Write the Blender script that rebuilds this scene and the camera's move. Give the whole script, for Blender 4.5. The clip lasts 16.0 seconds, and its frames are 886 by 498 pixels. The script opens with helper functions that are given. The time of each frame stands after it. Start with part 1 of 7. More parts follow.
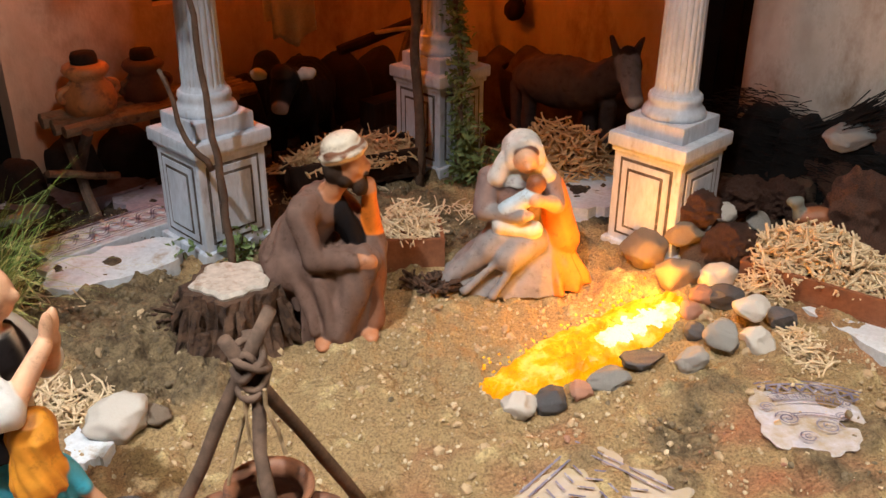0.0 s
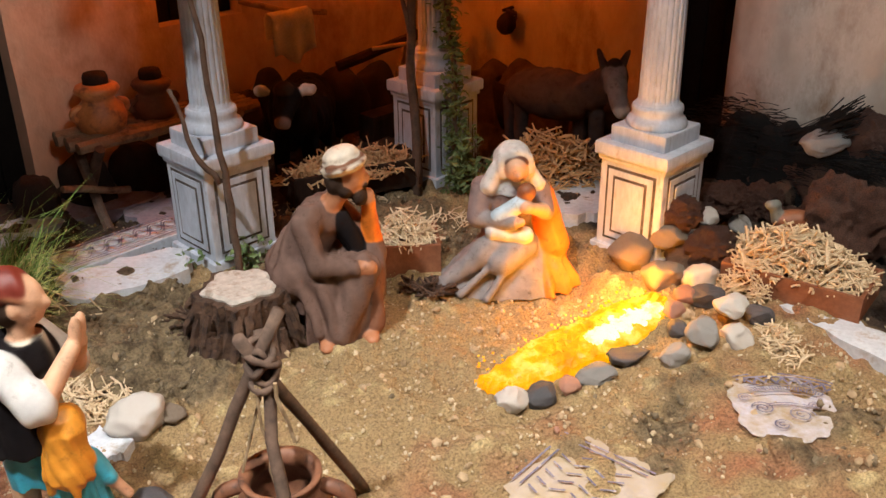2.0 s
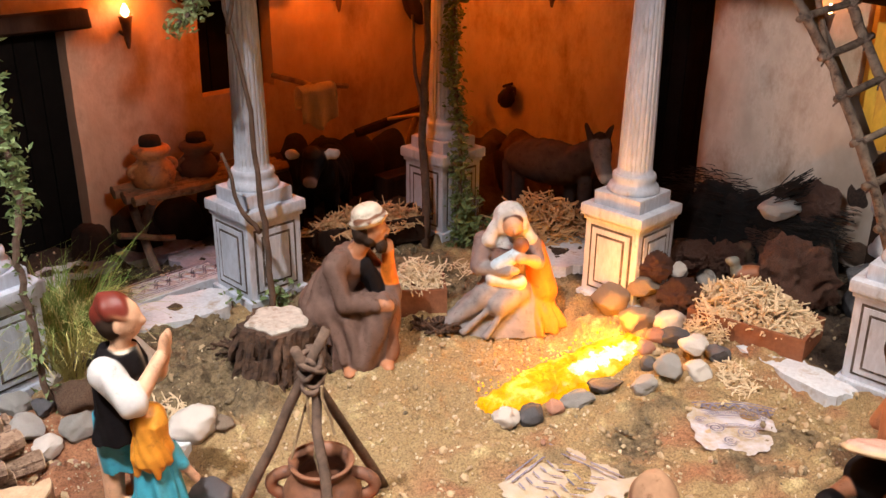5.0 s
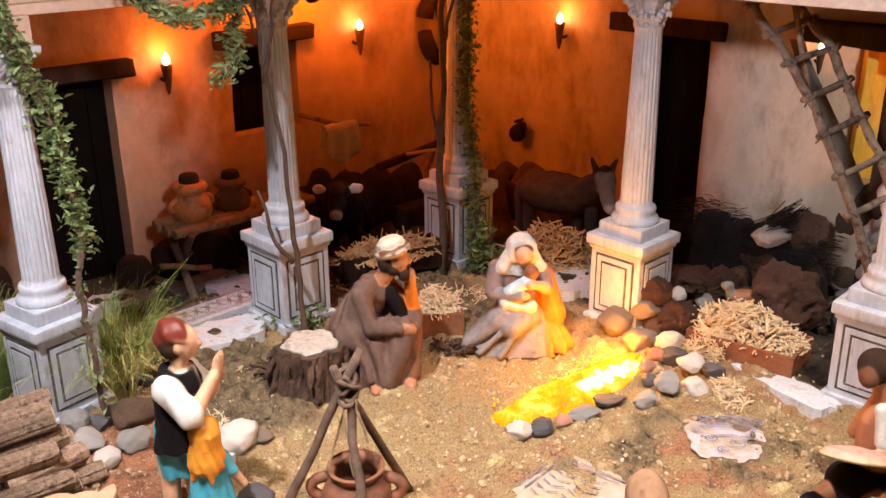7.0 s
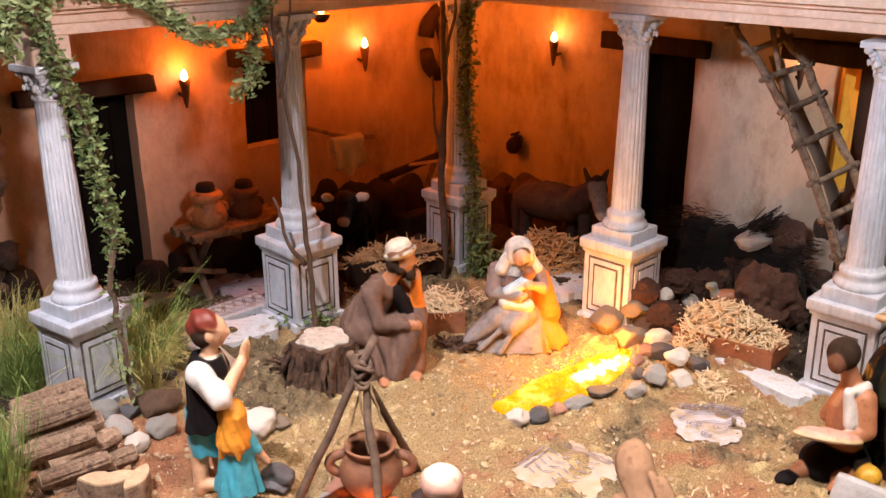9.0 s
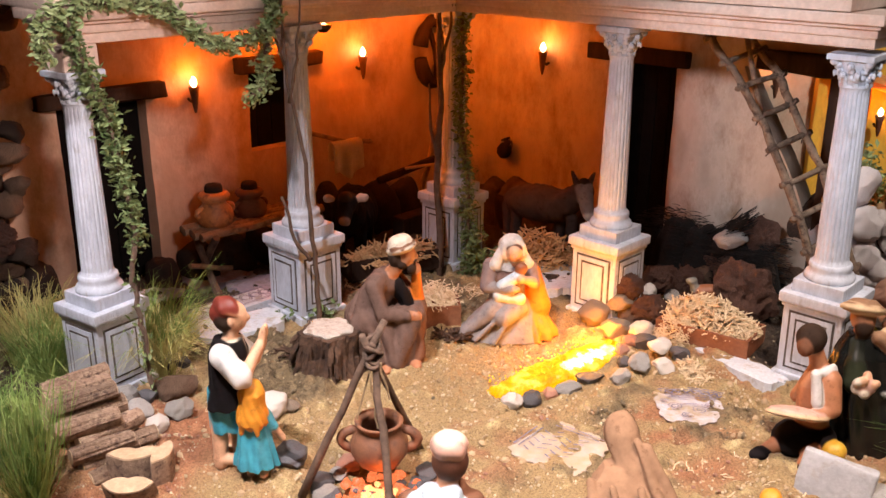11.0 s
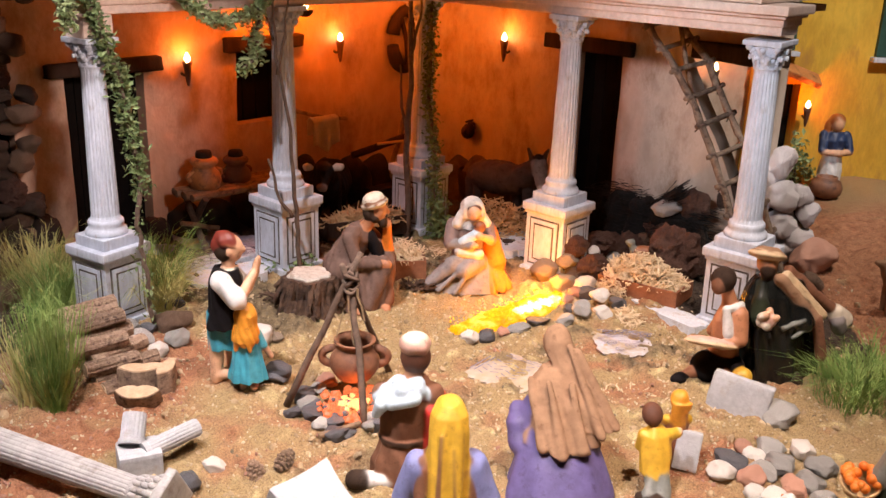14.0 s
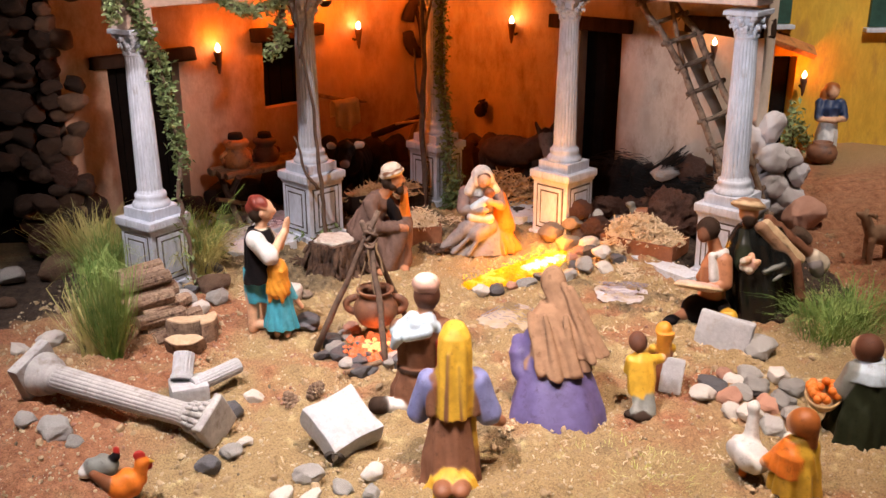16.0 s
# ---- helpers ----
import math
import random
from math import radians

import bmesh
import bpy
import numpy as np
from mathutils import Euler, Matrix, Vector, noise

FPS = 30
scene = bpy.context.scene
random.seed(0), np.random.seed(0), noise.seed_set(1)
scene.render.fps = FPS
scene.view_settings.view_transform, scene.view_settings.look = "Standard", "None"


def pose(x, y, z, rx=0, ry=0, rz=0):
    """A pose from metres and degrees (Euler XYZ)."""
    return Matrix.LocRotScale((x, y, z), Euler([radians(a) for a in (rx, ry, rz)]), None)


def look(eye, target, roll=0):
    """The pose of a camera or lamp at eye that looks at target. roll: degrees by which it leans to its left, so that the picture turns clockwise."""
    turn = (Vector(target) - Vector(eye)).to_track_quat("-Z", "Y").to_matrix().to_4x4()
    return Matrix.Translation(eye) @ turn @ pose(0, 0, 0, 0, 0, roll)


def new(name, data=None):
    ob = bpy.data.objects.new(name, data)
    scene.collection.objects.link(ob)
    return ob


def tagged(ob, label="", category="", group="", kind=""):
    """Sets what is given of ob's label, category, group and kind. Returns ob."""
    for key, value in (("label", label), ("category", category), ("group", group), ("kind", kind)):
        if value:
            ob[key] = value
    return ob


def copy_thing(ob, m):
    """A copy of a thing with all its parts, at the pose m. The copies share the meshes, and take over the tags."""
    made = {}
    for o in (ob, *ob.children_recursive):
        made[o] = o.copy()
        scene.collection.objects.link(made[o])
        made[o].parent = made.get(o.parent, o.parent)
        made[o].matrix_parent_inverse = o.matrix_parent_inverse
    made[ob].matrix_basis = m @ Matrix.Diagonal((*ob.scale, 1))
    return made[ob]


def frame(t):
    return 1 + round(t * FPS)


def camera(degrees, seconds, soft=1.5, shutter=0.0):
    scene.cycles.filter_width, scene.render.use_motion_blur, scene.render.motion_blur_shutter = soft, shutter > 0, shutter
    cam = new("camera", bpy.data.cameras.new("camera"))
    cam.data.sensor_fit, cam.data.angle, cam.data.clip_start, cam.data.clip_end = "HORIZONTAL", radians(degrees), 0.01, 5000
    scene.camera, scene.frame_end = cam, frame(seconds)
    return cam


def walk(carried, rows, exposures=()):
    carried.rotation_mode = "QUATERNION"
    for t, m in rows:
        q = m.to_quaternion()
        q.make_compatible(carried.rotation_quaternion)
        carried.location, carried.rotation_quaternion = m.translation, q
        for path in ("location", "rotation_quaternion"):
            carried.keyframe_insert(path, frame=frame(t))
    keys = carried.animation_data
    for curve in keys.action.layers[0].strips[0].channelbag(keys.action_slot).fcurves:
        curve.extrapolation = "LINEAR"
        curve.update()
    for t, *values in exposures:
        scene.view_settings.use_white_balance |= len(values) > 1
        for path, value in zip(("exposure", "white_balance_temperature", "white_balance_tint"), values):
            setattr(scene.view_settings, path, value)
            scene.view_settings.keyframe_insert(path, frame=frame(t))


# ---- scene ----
cam = camera(50.8, 16.0)
PATH = [
    (0, (0.005, 0.003, 0.511), (0.006, 1.794, -0.379), 0.3),
    (0.5, (0.008, -0.002, 0.517), (-0.002, 1.787, -0.377), -0.2),
    (1, (0.007, -0.006, 0.512), (-0.002, 1.781, -0.386), -0.2),
    (1.5, (0.002, -0.025, 0.524), (-0.006, 1.769, -0.359), -0.2),
    (2, (0.011, -0.05, 0.534), (0.009, 1.749, -0.34), -0.6),
    (2.5, (0.004, -0.081, 0.543), (0.001, 1.727, -0.312), -0.6),
    (3, (0.005, -0.12, 0.558), (-0.003, 1.697, -0.279), -0.3),
    (3.5, (0.008, -0.148, 0.576), (0.016, 1.679, -0.239), 0.1),
    (4, (0.003, -0.177, 0.587), (0.011, 1.659, -0.206), 0.6),
    (6.3, (-0.006, -0.292, 0.624), (-0.028, 1.57, -0.107), -0.2),
    (6.5, (-0.008, -0.305, 0.633), (-0.038, 1.558, -0.095), -0.6),
    (7, (-0.007, -0.33, 0.646), (-0.032, 1.539, -0.067), -0.2),
    (7.5, (-0.012, -0.356, 0.656), (-0.036, 1.519, -0.038), -0.2),
    (8, (-0.009, -0.376, 0.658), (-0.037, 1.501, -0.031), -0.1),
    (10.3, (-0.035, -0.493, 0.67), (-0.025, 1.392, 0.001), -0.2),
    (10.5, (-0.033, -0.499, 0.672), (-0.028, 1.386, 0.003), -0.2),
    (11, (-0.043, -0.526, 0.674), (-0.02, 1.361, 0.012), 0.3),
    (11.5, (-0.056, -0.559, 0.677), (-0.022, 1.328, 0.016), 0.4),
    (12, (-0.068, -0.598, 0.679), (-0.03, 1.291, 0.021), -0.2),
    (12.5, (-0.084, -0.623, 0.671), (-0.034, 1.271, 0.031), -1.1),
    (13, (-0.097, -0.638, 0.667), (0.016, 1.249, 0.015), -0.5),
    (13.5, (-0.09, -0.668, 0.673), (-0.01, 1.222, 0.025), -0.1),
    (14, (-0.049, -0.742, 0.659), (0.048, 1.146, 0.009), 2.0),
    (14.5, (-0.047, -0.787, 0.656), (-0.005, 1.106, 0.012), 0.6),
    (15, (-0.043, -0.832, 0.647), (-0.004, 1.055, -0.015), 0.1),
    (15.5, (-0.039, -0.881, 0.656), (-0.021, 1.008, -0.001), -0.3),
    (16, (-0.024, -0.911, 0.654), (0.01, 0.976, -0.008), -0.2),
]
EXPOSURES = [(0.0, -0.42, 6300, 3), (4.0, -0.22, 6450, 8), (7.0, 0.0, 6600, 14), (13.0, 0.0, 6700, 18), (15.0, -0.10, 6700, 17), (16.0, -0.10, 6700, 17)]
walk(cam, [(t, look(eye, target, roll)) for t, eye, target, roll in PATH], EXPOSURES)

# ---- world and lamps ----
world = bpy.data.worlds.new("world")
scene.world = world
world.use_nodes = True
world.node_tree.nodes["Background"].inputs["Color"].default_value = (1.0, 0.9, 0.8, 1)
world.node_tree.nodes["Background"].inputs["Strength"].default_value = 0.0015


def lamp(name, kind, where, power, color, size=0.05, target=None):
    data = bpy.data.lights.new(name, kind)
    data.energy, data.color = power, color
    if kind == "AREA":
        data.size = size
    else:
        data.shadow_soft_size = size
    ob = new(name, data)
    ob.matrix_world = look(where, target) if target else Matrix.Translation(where)
    return ob


# spots of the exhibition hall, high in front of the crib
def spot(where, target, power, color, cone, soft=0.08):
    ob = lamp("hall_spot", "SPOT", where, power, color, soft, target)
    ob.data.spot_size, ob.data.spot_blend = radians(cone), 1.0


spot((-0.55, -0.20, 1.85), (-0.18, 0.42, 0.0), 275.0, (1.0, 0.935, 0.93), 52, 0.035)
spot((0.45, -0.10, 1.90), (0.22, 0.34, 0.0), 228.0, (1.0, 0.81, 0.67), 50, 0.035)
spot((1.20, 0.45, 1.95), (1.00, 1.40, 0.2), 170.0, (1.0, 0.91, 0.80), 56)
spot((-0.60, -0.75, 1.15), (0.62, 1.13, 0.33), 165.0, (0.90, 0.93, 1.0), 18)
spot((0.55, -0.75, 1.20), (-0.70, 1.08, 0.30), 135.0, (1.0, 0.82, 0.76), 18)
lamp("hall_lamp", "AREA", (0.2, -1.3, 1.7), 0.04, (1.0, 0.92, 0.85), 0.6, (0.1, 1.0, 0.1))
TORCH = (1.0, 0.17, 0.005)


# ---- materials ----
def nodes_of(name):
    m = bpy.data.materials.new(name)
    m.use_nodes = True
    return m, m.node_tree.nodes, m.node_tree.links, m.node_tree.nodes["Principled BSDF"]


def noise_node(n, l, coord, scale, detail=4.0, rough=0.6):
    t = n.new("ShaderNodeTexNoise")
    t.inputs["Scale"].default_value, t.inputs["Detail"].default_value = scale, detail
    t.inputs["Roughness"].default_value = rough
    l.new(coord, t.inputs["Vector"])
    return t


def ramp(n, l, fac, stops):
    r = n.new("ShaderNodeValToRGB")
    while len(r.color_ramp.elements) < len(stops):
        r.color_ramp.elements.new(0.5)
    for e, (p, c) in zip(r.color_ramp.elements, stops):
        e.position, e.color = p, (*c, 1)
    l.new(fac, r.inputs["Fac"])
    return r


def mix(n, l, a, b, fac, mode="MIX"):
    x = n.new("ShaderNodeMix")
    x.data_type, x.blend_type = "RGBA", mode
    for value, socket in ((fac, x.inputs["Factor"]), (a, x.inputs["A"]), (b, x.inputs["B"])):
        if isinstance(value, (int, float)):
            socket.default_value = value
        elif isinstance(value, tuple):
            socket.default_value = (*value, 1)
        else:
            l.new(value, socket)
    return x.outputs["Result"]


def mat(name, c1, c2, scale=30, rough=0.7, bump=0.3, fine=220, grime=None, grime_scale=70, grime_at=(0.52, 0.66), metal=0.0, vary=0.0, dist=0.002, coat=0.0, stretch=(1, 1, 1)):
    """A surface of two tones mixed at a large scale, a fine grain with relief, and dirt in patches."""
    m, n, l, b = nodes_of(name)
    tc = n.new("ShaderNodeTexCoord")
    mp = n.new("ShaderNodeMapping")
    mp.inputs["Scale"].default_value = stretch
    l.new(tc.outputs["Object"], mp.inputs["Vector"])
    coord = mp.outputs["Vector"]
    big = noise_node(n, l, coord, scale)
    small = noise_node(n, l, coord, fine, 5.0, 0.7)
    col = ramp(n, l, big.outputs["Fac"], [(0.32, c1), (0.68, c2)]).outputs["Color"]
    grain = ramp(n, l, small.outputs["Fac"], [(0.25, (0.62, 0.62, 0.62)), (0.75, (1.0, 1.0, 1.0))]).outputs["Color"]
    col = mix(n, l, col, grain, 0.75, "MULTIPLY")
    if grime:
        g = noise_node(n, l, coord, grime_scale, 6.0, 0.7)
        gf = ramp(n, l, g.outputs["Fac"], [(grime_at[0], (0, 0, 0)), (grime_at[1], (1, 1, 1))]).outputs["Color"]
        col = mix(n, l, col, grime, gf)
    if vary:
        info = n.new("ShaderNodeObjectInfo")
        hsv = n.new("ShaderNodeHueSaturation")
        mr = n.new("ShaderNodeMapRange")
        mr.inputs["To Min"].default_value, mr.inputs["To Max"].default_value = 1 - vary, 1 + vary
        l.new(info.outputs["Random"], mr.inputs["Value"])
        l.new(mr.outputs["Result"], hsv.inputs["Value"])
        l.new(col, hsv.inputs["Color"])
        col = hsv.outputs["Color"]
    l.new(col, b.inputs["Base Color"])
    b.inputs["Roughness"].default_value, b.inputs["Metallic"].default_value = rough, metal
    b.inputs["Coat Weight"].default_value = coat
    b.inputs["Coat Roughness"].default_value = 0.35
    bp = n.new("ShaderNodeBump")
    bp.inputs["Strength"].default_value, bp.inputs["Distance"].default_value = bump, dist
    l.new(small.outputs["Fac"], bp.inputs["Height"])
    l.new(bp.outputs["Normal"], b.inputs["Normal"])
    return m


def glow(name, c1, c2, strength, scale=60, spots=(0.35, 0.7), hot=None):
    m, n, l, b = nodes_of(name)
    tc = n.new("ShaderNodeTexCoord")
    t = noise_node(n, l, tc.outputs["Object"], scale, 5.0, 0.65)
    col = ramp(n, l, t.outputs["Fac"], [(spots[0], c1), (spots[1], c2)] + ([hot] if hot else [])).outputs["Color"]
    b.inputs["Base Color"].default_value = (c1[0] * 0.2, c1[1] * 0.2, c1[2] * 0.2, 1)
    b.inputs["Roughness"].default_value = 0.5
    l.new(col, b.inputs["Emission Color"])
    b.inputs["Emission Strength"].default_value = strength
    return m


M = dict(
    marble=mat("aged_white_stone", (0.50, 0.56, 0.66), (0.72, 0.78, 0.88), 28, 0.75, 0.6, 160, (0.26, 0.21, 0.17), 42, (0.60, 0.80), stretch=(1, 1, 0.35)),
    groove=mat("stone_groove", (0.055, 0.045, 0.04), (0.17, 0.145, 0.13), 60, 0.9, 0.3, 220, (0.36, 0.35, 0.36), 75, (0.58, 0.68)),
    beam=mat("pink_plaster_beam", (0.70, 0.52, 0.43), (0.83, 0.69, 0.60), 12, 0.8, 0.3, 120, (0.58, 0.39, 0.30), 18, (0.55, 0.75)),
    wall=mat("limewashed_wall", (0.45, 0.34, 0.25), (0.68, 0.60, 0.51), 8, 0.9, 0.30, 17, (0.27, 0.175, 0.11), 8, (0.49, 0.68), dist=0.008, stretch=(1, 1, 0.55)),
    wall_pink=mat("pinkish_limewashed_wall", (0.52, 0.345, 0.24), (0.67, 0.49, 0.37), 8, 0.9, 0.30, 17, (0.30, 0.175, 0.105), 8, (0.48, 0.68), dist=0.008, stretch=(1, 1, 0.6)),
    yellow=mat("ochre_wall", (0.64, 0.37, 0.035), (0.82, 0.54, 0.07), 9, 0.9, 0.4, 70, (0.42, 0.23, 0.05), 14, (0.52, 0.7), dist=0.004, stretch=(1, 1, 0.35)),
    ceiling=mat("pale_bounce_ceiling", (0.36, 0.26, 0.17), (0.44, 0.33, 0.23), 8, 0.9),
    dark_wood=mat("dark_stained_wood", (0.022, 0.013, 0.010), (0.055, 0.032, 0.022), 30, 0.75, 0.6, 160, stretch=(1, 1, 0.2)),
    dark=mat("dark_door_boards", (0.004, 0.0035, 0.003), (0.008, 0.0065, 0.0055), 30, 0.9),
    wood=mat("weathered_wood", (0.20, 0.12, 0.07), (0.33, 0.22, 0.13), 40, 0.8, 0.6, 260, (0.08, 0.05, 0.03), 60),
    bark=mat("rough_bark", (0.22, 0.135, 0.09), (0.44, 0.31, 0.215), 60, 0.9, 1.0, 240, (0.07, 0.04, 0.03), 90, dist=0.003, vary=0.25),
    bark_dark=mat("dark_bark", (0.055, 0.03, 0.02), (0.16, 0.09, 0.055), 60, 0.95, 1.0, 200, (0.03, 0.018, 0.014), 90, dist=0.004),
    ash_wood=mat("ashen_cut_wood", (0.46, 0.42, 0.37), (0.60, 0.56, 0.50), 40, 0.85, 0.5, 160, (0.28, 0.22, 0.17), 50),
    cut=mat("fresh_cut_wood", (0.48, 0.33, 0.20), (0.62, 0.46, 0.30), 60, 0.8, 0.3),
    twig=mat("dark_twig", (0.085, 0.055, 0.04), (0.18, 0.115, 0.08), 70, 0.85, 0.5),
    crate=mat("reddish_crate_wood", (0.20, 0.07, 0.03), (0.33, 0.13, 0.06), 40, 0.7, 0.4, 200),
    straw=mat("dry_straw", (0.70, 0.52, 0.31), (0.88, 0.74, 0.52), 60, 0.7, 0.1, 300),
    # straw again, darker and redder: the dim orange light put into its colour
    orange_lit_straw=mat("straw_in_orange_light", (0.48, 0.28, 0.12), (0.78, 0.56, 0.31), 60, 0.75, 0.1, 300),
    clay=mat("terracotta", (0.46, 0.17, 0.055), (0.66, 0.28, 0.10), 30, 0.42, 0.35, 180, (0.16, 0.07, 0.04), 40),
    clay_dark=mat("smoked_terracotta", (0.085, 0.036, 0.021), (0.16, 0.072, 0.040), 35, 0.7, 0.35, 180),
    chalk=mat("chalky_white_stone", (0.43, 0.44, 0.46), (0.55, 0.56, 0.58), 30, 0.8, 0.5, 140, (0.34, 0.29, 0.24), 40, (0.55, 0.75)),
    old_stone=mat("greyed_old_stone", (0.36, 0.345, 0.335), (0.54, 0.52, 0.50), 28, 0.8, 0.5, 160, (0.20, 0.16, 0.12), 42, (0.54, 0.74)),
    # brown stone darkened: the ruin's lack of light put into the colour
    ruin_rock=mat("dimmed_brown_stone", (0.035, 0.020, 0.013), (0.095, 0.052, 0.032), 18, 0.95, 0.9, 90, (0.03, 0.018, 0.012), 25, dist=0.004, vary=0.3),
    pot=mat("browned_terracotta", (0.17, 0.07, 0.04), (0.30, 0.135, 0.07), 30, 0.6, 0.35, 180, (0.07, 0.035, 0.025), 45),
    near_black=mat("sooty_inside", (0.02, 0.015, 0.012), (0.05, 0.035, 0.03), 40, 0.9),
    grey_rock=mat("grey_river_stone", (0.28, 0.275, 0.26), (0.46, 0.445, 0.42), 45, 0.75, 0.5, 200, (0.14, 0.13, 0.12), 60, vary=0.3),
    white_rock=mat("pale_stone", (0.55, 0.52, 0.47), (0.70, 0.67, 0.63), 40, 0.75, 0.4, 200, (0.45, 0.38, 0.30), 50, vary=0.12),
    slate=mat("dark_slate", (0.06, 0.06, 0.07), (0.13, 0.13, 0.14), 50, 0.6, 0.5, 160, vary=0.2),
    lava=mat("red_lava_rock", (0.085, 0.040, 0.028), (0.22, 0.10, 0.064), 40, 0.95, 1.0, 130, (0.05, 0.026, 0.02), 110, (0.58, 0.70), dist=0.008, vary=0.2),
    pile_rock=mat("lavender_grey_stone", (0.58, 0.53, 0.54), (0.74, 0.69, 0.68), 30, 0.85, 0.8, 120, (0.20, 0.16, 0.15), 34, (0.56, 0.72), vary=0.10),
    tan_rock=mat("tan_stone", (0.22, 0.175, 0.13), (0.36, 0.29, 0.22), 40, 0.85, 0.6, 180, (0.12, 0.09, 0.07), 60, vary=0.25),
    pink_rock=mat("reddish_stone", (0.38, 0.18, 0.12), (0.50, 0.28, 0.20), 40, 0.8, 0.5, 180, vary=0.2),
    brown_rock=mat("brown_wall_stone", (0.13, 0.075, 0.045), (0.28, 0.17, 0.11), 18, 0.95, 0.9, 90, (0.06, 0.035, 0.025), 25, dist=0.004, vary=0.3),
    gravel=mat("fine_gravel", (0.50, 0.39, 0.24), (0.78, 0.67, 0.47), 25, 0.9, 0.3, 300),
    clod=mat("sand_clods", (0.36, 0.255, 0.145), (0.66, 0.50, 0.31), 25, 0.95, 0.5, 300),
    crumbs=mat("mud_crumbs", (0.13, 0.10, 0.06), (0.28, 0.22, 0.14), 25, 0.9, 0.3, 300),
    ivy=mat("ivy_green", (0.07, 0.14, 0.04), (0.28, 0.36, 0.15), 60, 0.6, 0.2, 200),
    ivy_pale=mat("pale_ivy_green", (0.18, 0.28, 0.10), (0.40, 0.48, 0.24), 50, 0.6, 0.2, 200),
    grass=mat("grass_green", (0.10, 0.24, 0.04), (0.40, 0.52, 0.15), 30, 0.7, 0.1, 200),
    grass_dry=mat("dry_grass", (0.50, 0.48, 0.13), (0.76, 0.72, 0.32), 30, 0.7, 0.1, 200),
    rope=mat("hemp_rope", (0.25, 0.17, 0.09), (0.40, 0.29, 0.17), 80, 0.9, 0.5, 300),
    cloth=mat("cream_cloth", (0.74, 0.66, 0.48), (0.84, 0.78, 0.62), 30, 0.9, 0.3, 300),
    basket=mat("woven_straw_basket", (0.50, 0.32, 0.14), (0.66, 0.46, 0.24), 120, 0.8, 0.6, 260),
    orange_fruit=mat("orange_fruit", (0.75, 0.16, 0.01), (0.85, 0.26, 0.03), 40, 0.5, 0.2, 300),
    iron=mat("blackened_iron", (0.03, 0.028, 0.026), (0.07, 0.06, 0.055), 50, 0.5, 0.2, 200, metal=0.7),
    tile=mat("white_glazed_tile", (0.62, 0.68, 0.76), (0.76, 0.81, 0.87), 20, 0.5, 0.2, 160, (0.40, 0.34, 0.28), 28, (0.55, 0.68)),
    mosaic_bed=mat("dusty_mosaic_bed", (0.50, 0.50, 0.58), (0.68, 0.68, 0.77), 30, 0.8, 0.3, 160, (0.37, 0.30, 0.20), 22, (0.40, 0.62)),
    dusty_paving=mat("dusty_pink_paving", (0.44, 0.37, 0.32), (0.60, 0.53, 0.49), 30, 0.85, 0.4, 160, (0.40, 0.32, 0.20), 20, (0.38, 0.60)),
    mauve_tile=mat("mauve_floor_tile", (0.30, 0.26, 0.33), (0.44, 0.39, 0.45), 20, 0.6, 0.2, 160, (0.20, 0.16, 0.14), 30, (0.5, 0.65)),
    inlay=mat("dark_mosaic_inlay", (0.13, 0.12, 0.19), (0.30, 0.28, 0.36), 60, 0.7, 0.2, 220, (0.50, 0.46, 0.46), 90, (0.55, 0.65)),
    hall=mat("hall_plaster", (0.035, 0.032, 0.03), (0.05, 0.046, 0.042), 2, 0.9, 0.1, 20),
)


def resin():
    """Hand-painted resin: the paint laid on the figure, brushed unevenly, with a thin darker wash in patches."""
    m, n, l, b = nodes_of("painted_resin")
    tc, at_ = n.new("ShaderNodeTexCoord"), n.new("ShaderNodeAttribute")
    at_.attribute_name = "paint"
    co = tc.outputs["Object"]
    big, small, wash = noise_node(n, l, co, 60), noise_node(n, l, co, 420, 5.0, 0.7), noise_node(n, l, co, 95, 6.0, 0.7)
    tone = ramp(n, l, big.outputs["Fac"], [(0.32, (0.74, 0.74, 0.74)), (0.68, (1.04, 1.04, 1.04))]).outputs["Color"]
    col = mix(n, l, at_.outputs["Color"], tone, 1.0, "MULTIPLY")
    dark = mix(n, l, col, (0.42, 0.36, 0.32), 1.0, "MULTIPLY")
    col = mix(n, l, col, dark, ramp(n, l, wash.outputs["Fac"], [(0.56, (0, 0, 0)), (0.78, (1, 1, 1))]).outputs["Color"])
    l.new(col, b.inputs["Base Color"])
    l.new(at_.outputs["Alpha"], b.inputs["Roughness"])
    gloss = n.new("ShaderNodeMapRange")
    for key, value in (("From Min", 0.5), ("From Max", 0.85), ("To Min", 0.45), ("To Max", 0.10)):
        gloss.inputs[key].default_value = value
    l.new(at_.outputs["Alpha"], gloss.inputs["Value"])
    l.new(gloss.outputs["Result"], b.inputs["Specular IOR Level"])
    bp = n.new("ShaderNodeBump")
    bp.inputs["Strength"].default_value, bp.inputs["Distance"].default_value = 0.25, 0.001
    l.new(small.outputs["Fac"], bp.inputs["Height"])
    l.new(bp.outputs["Normal"], b.inputs["Normal"])
    return m


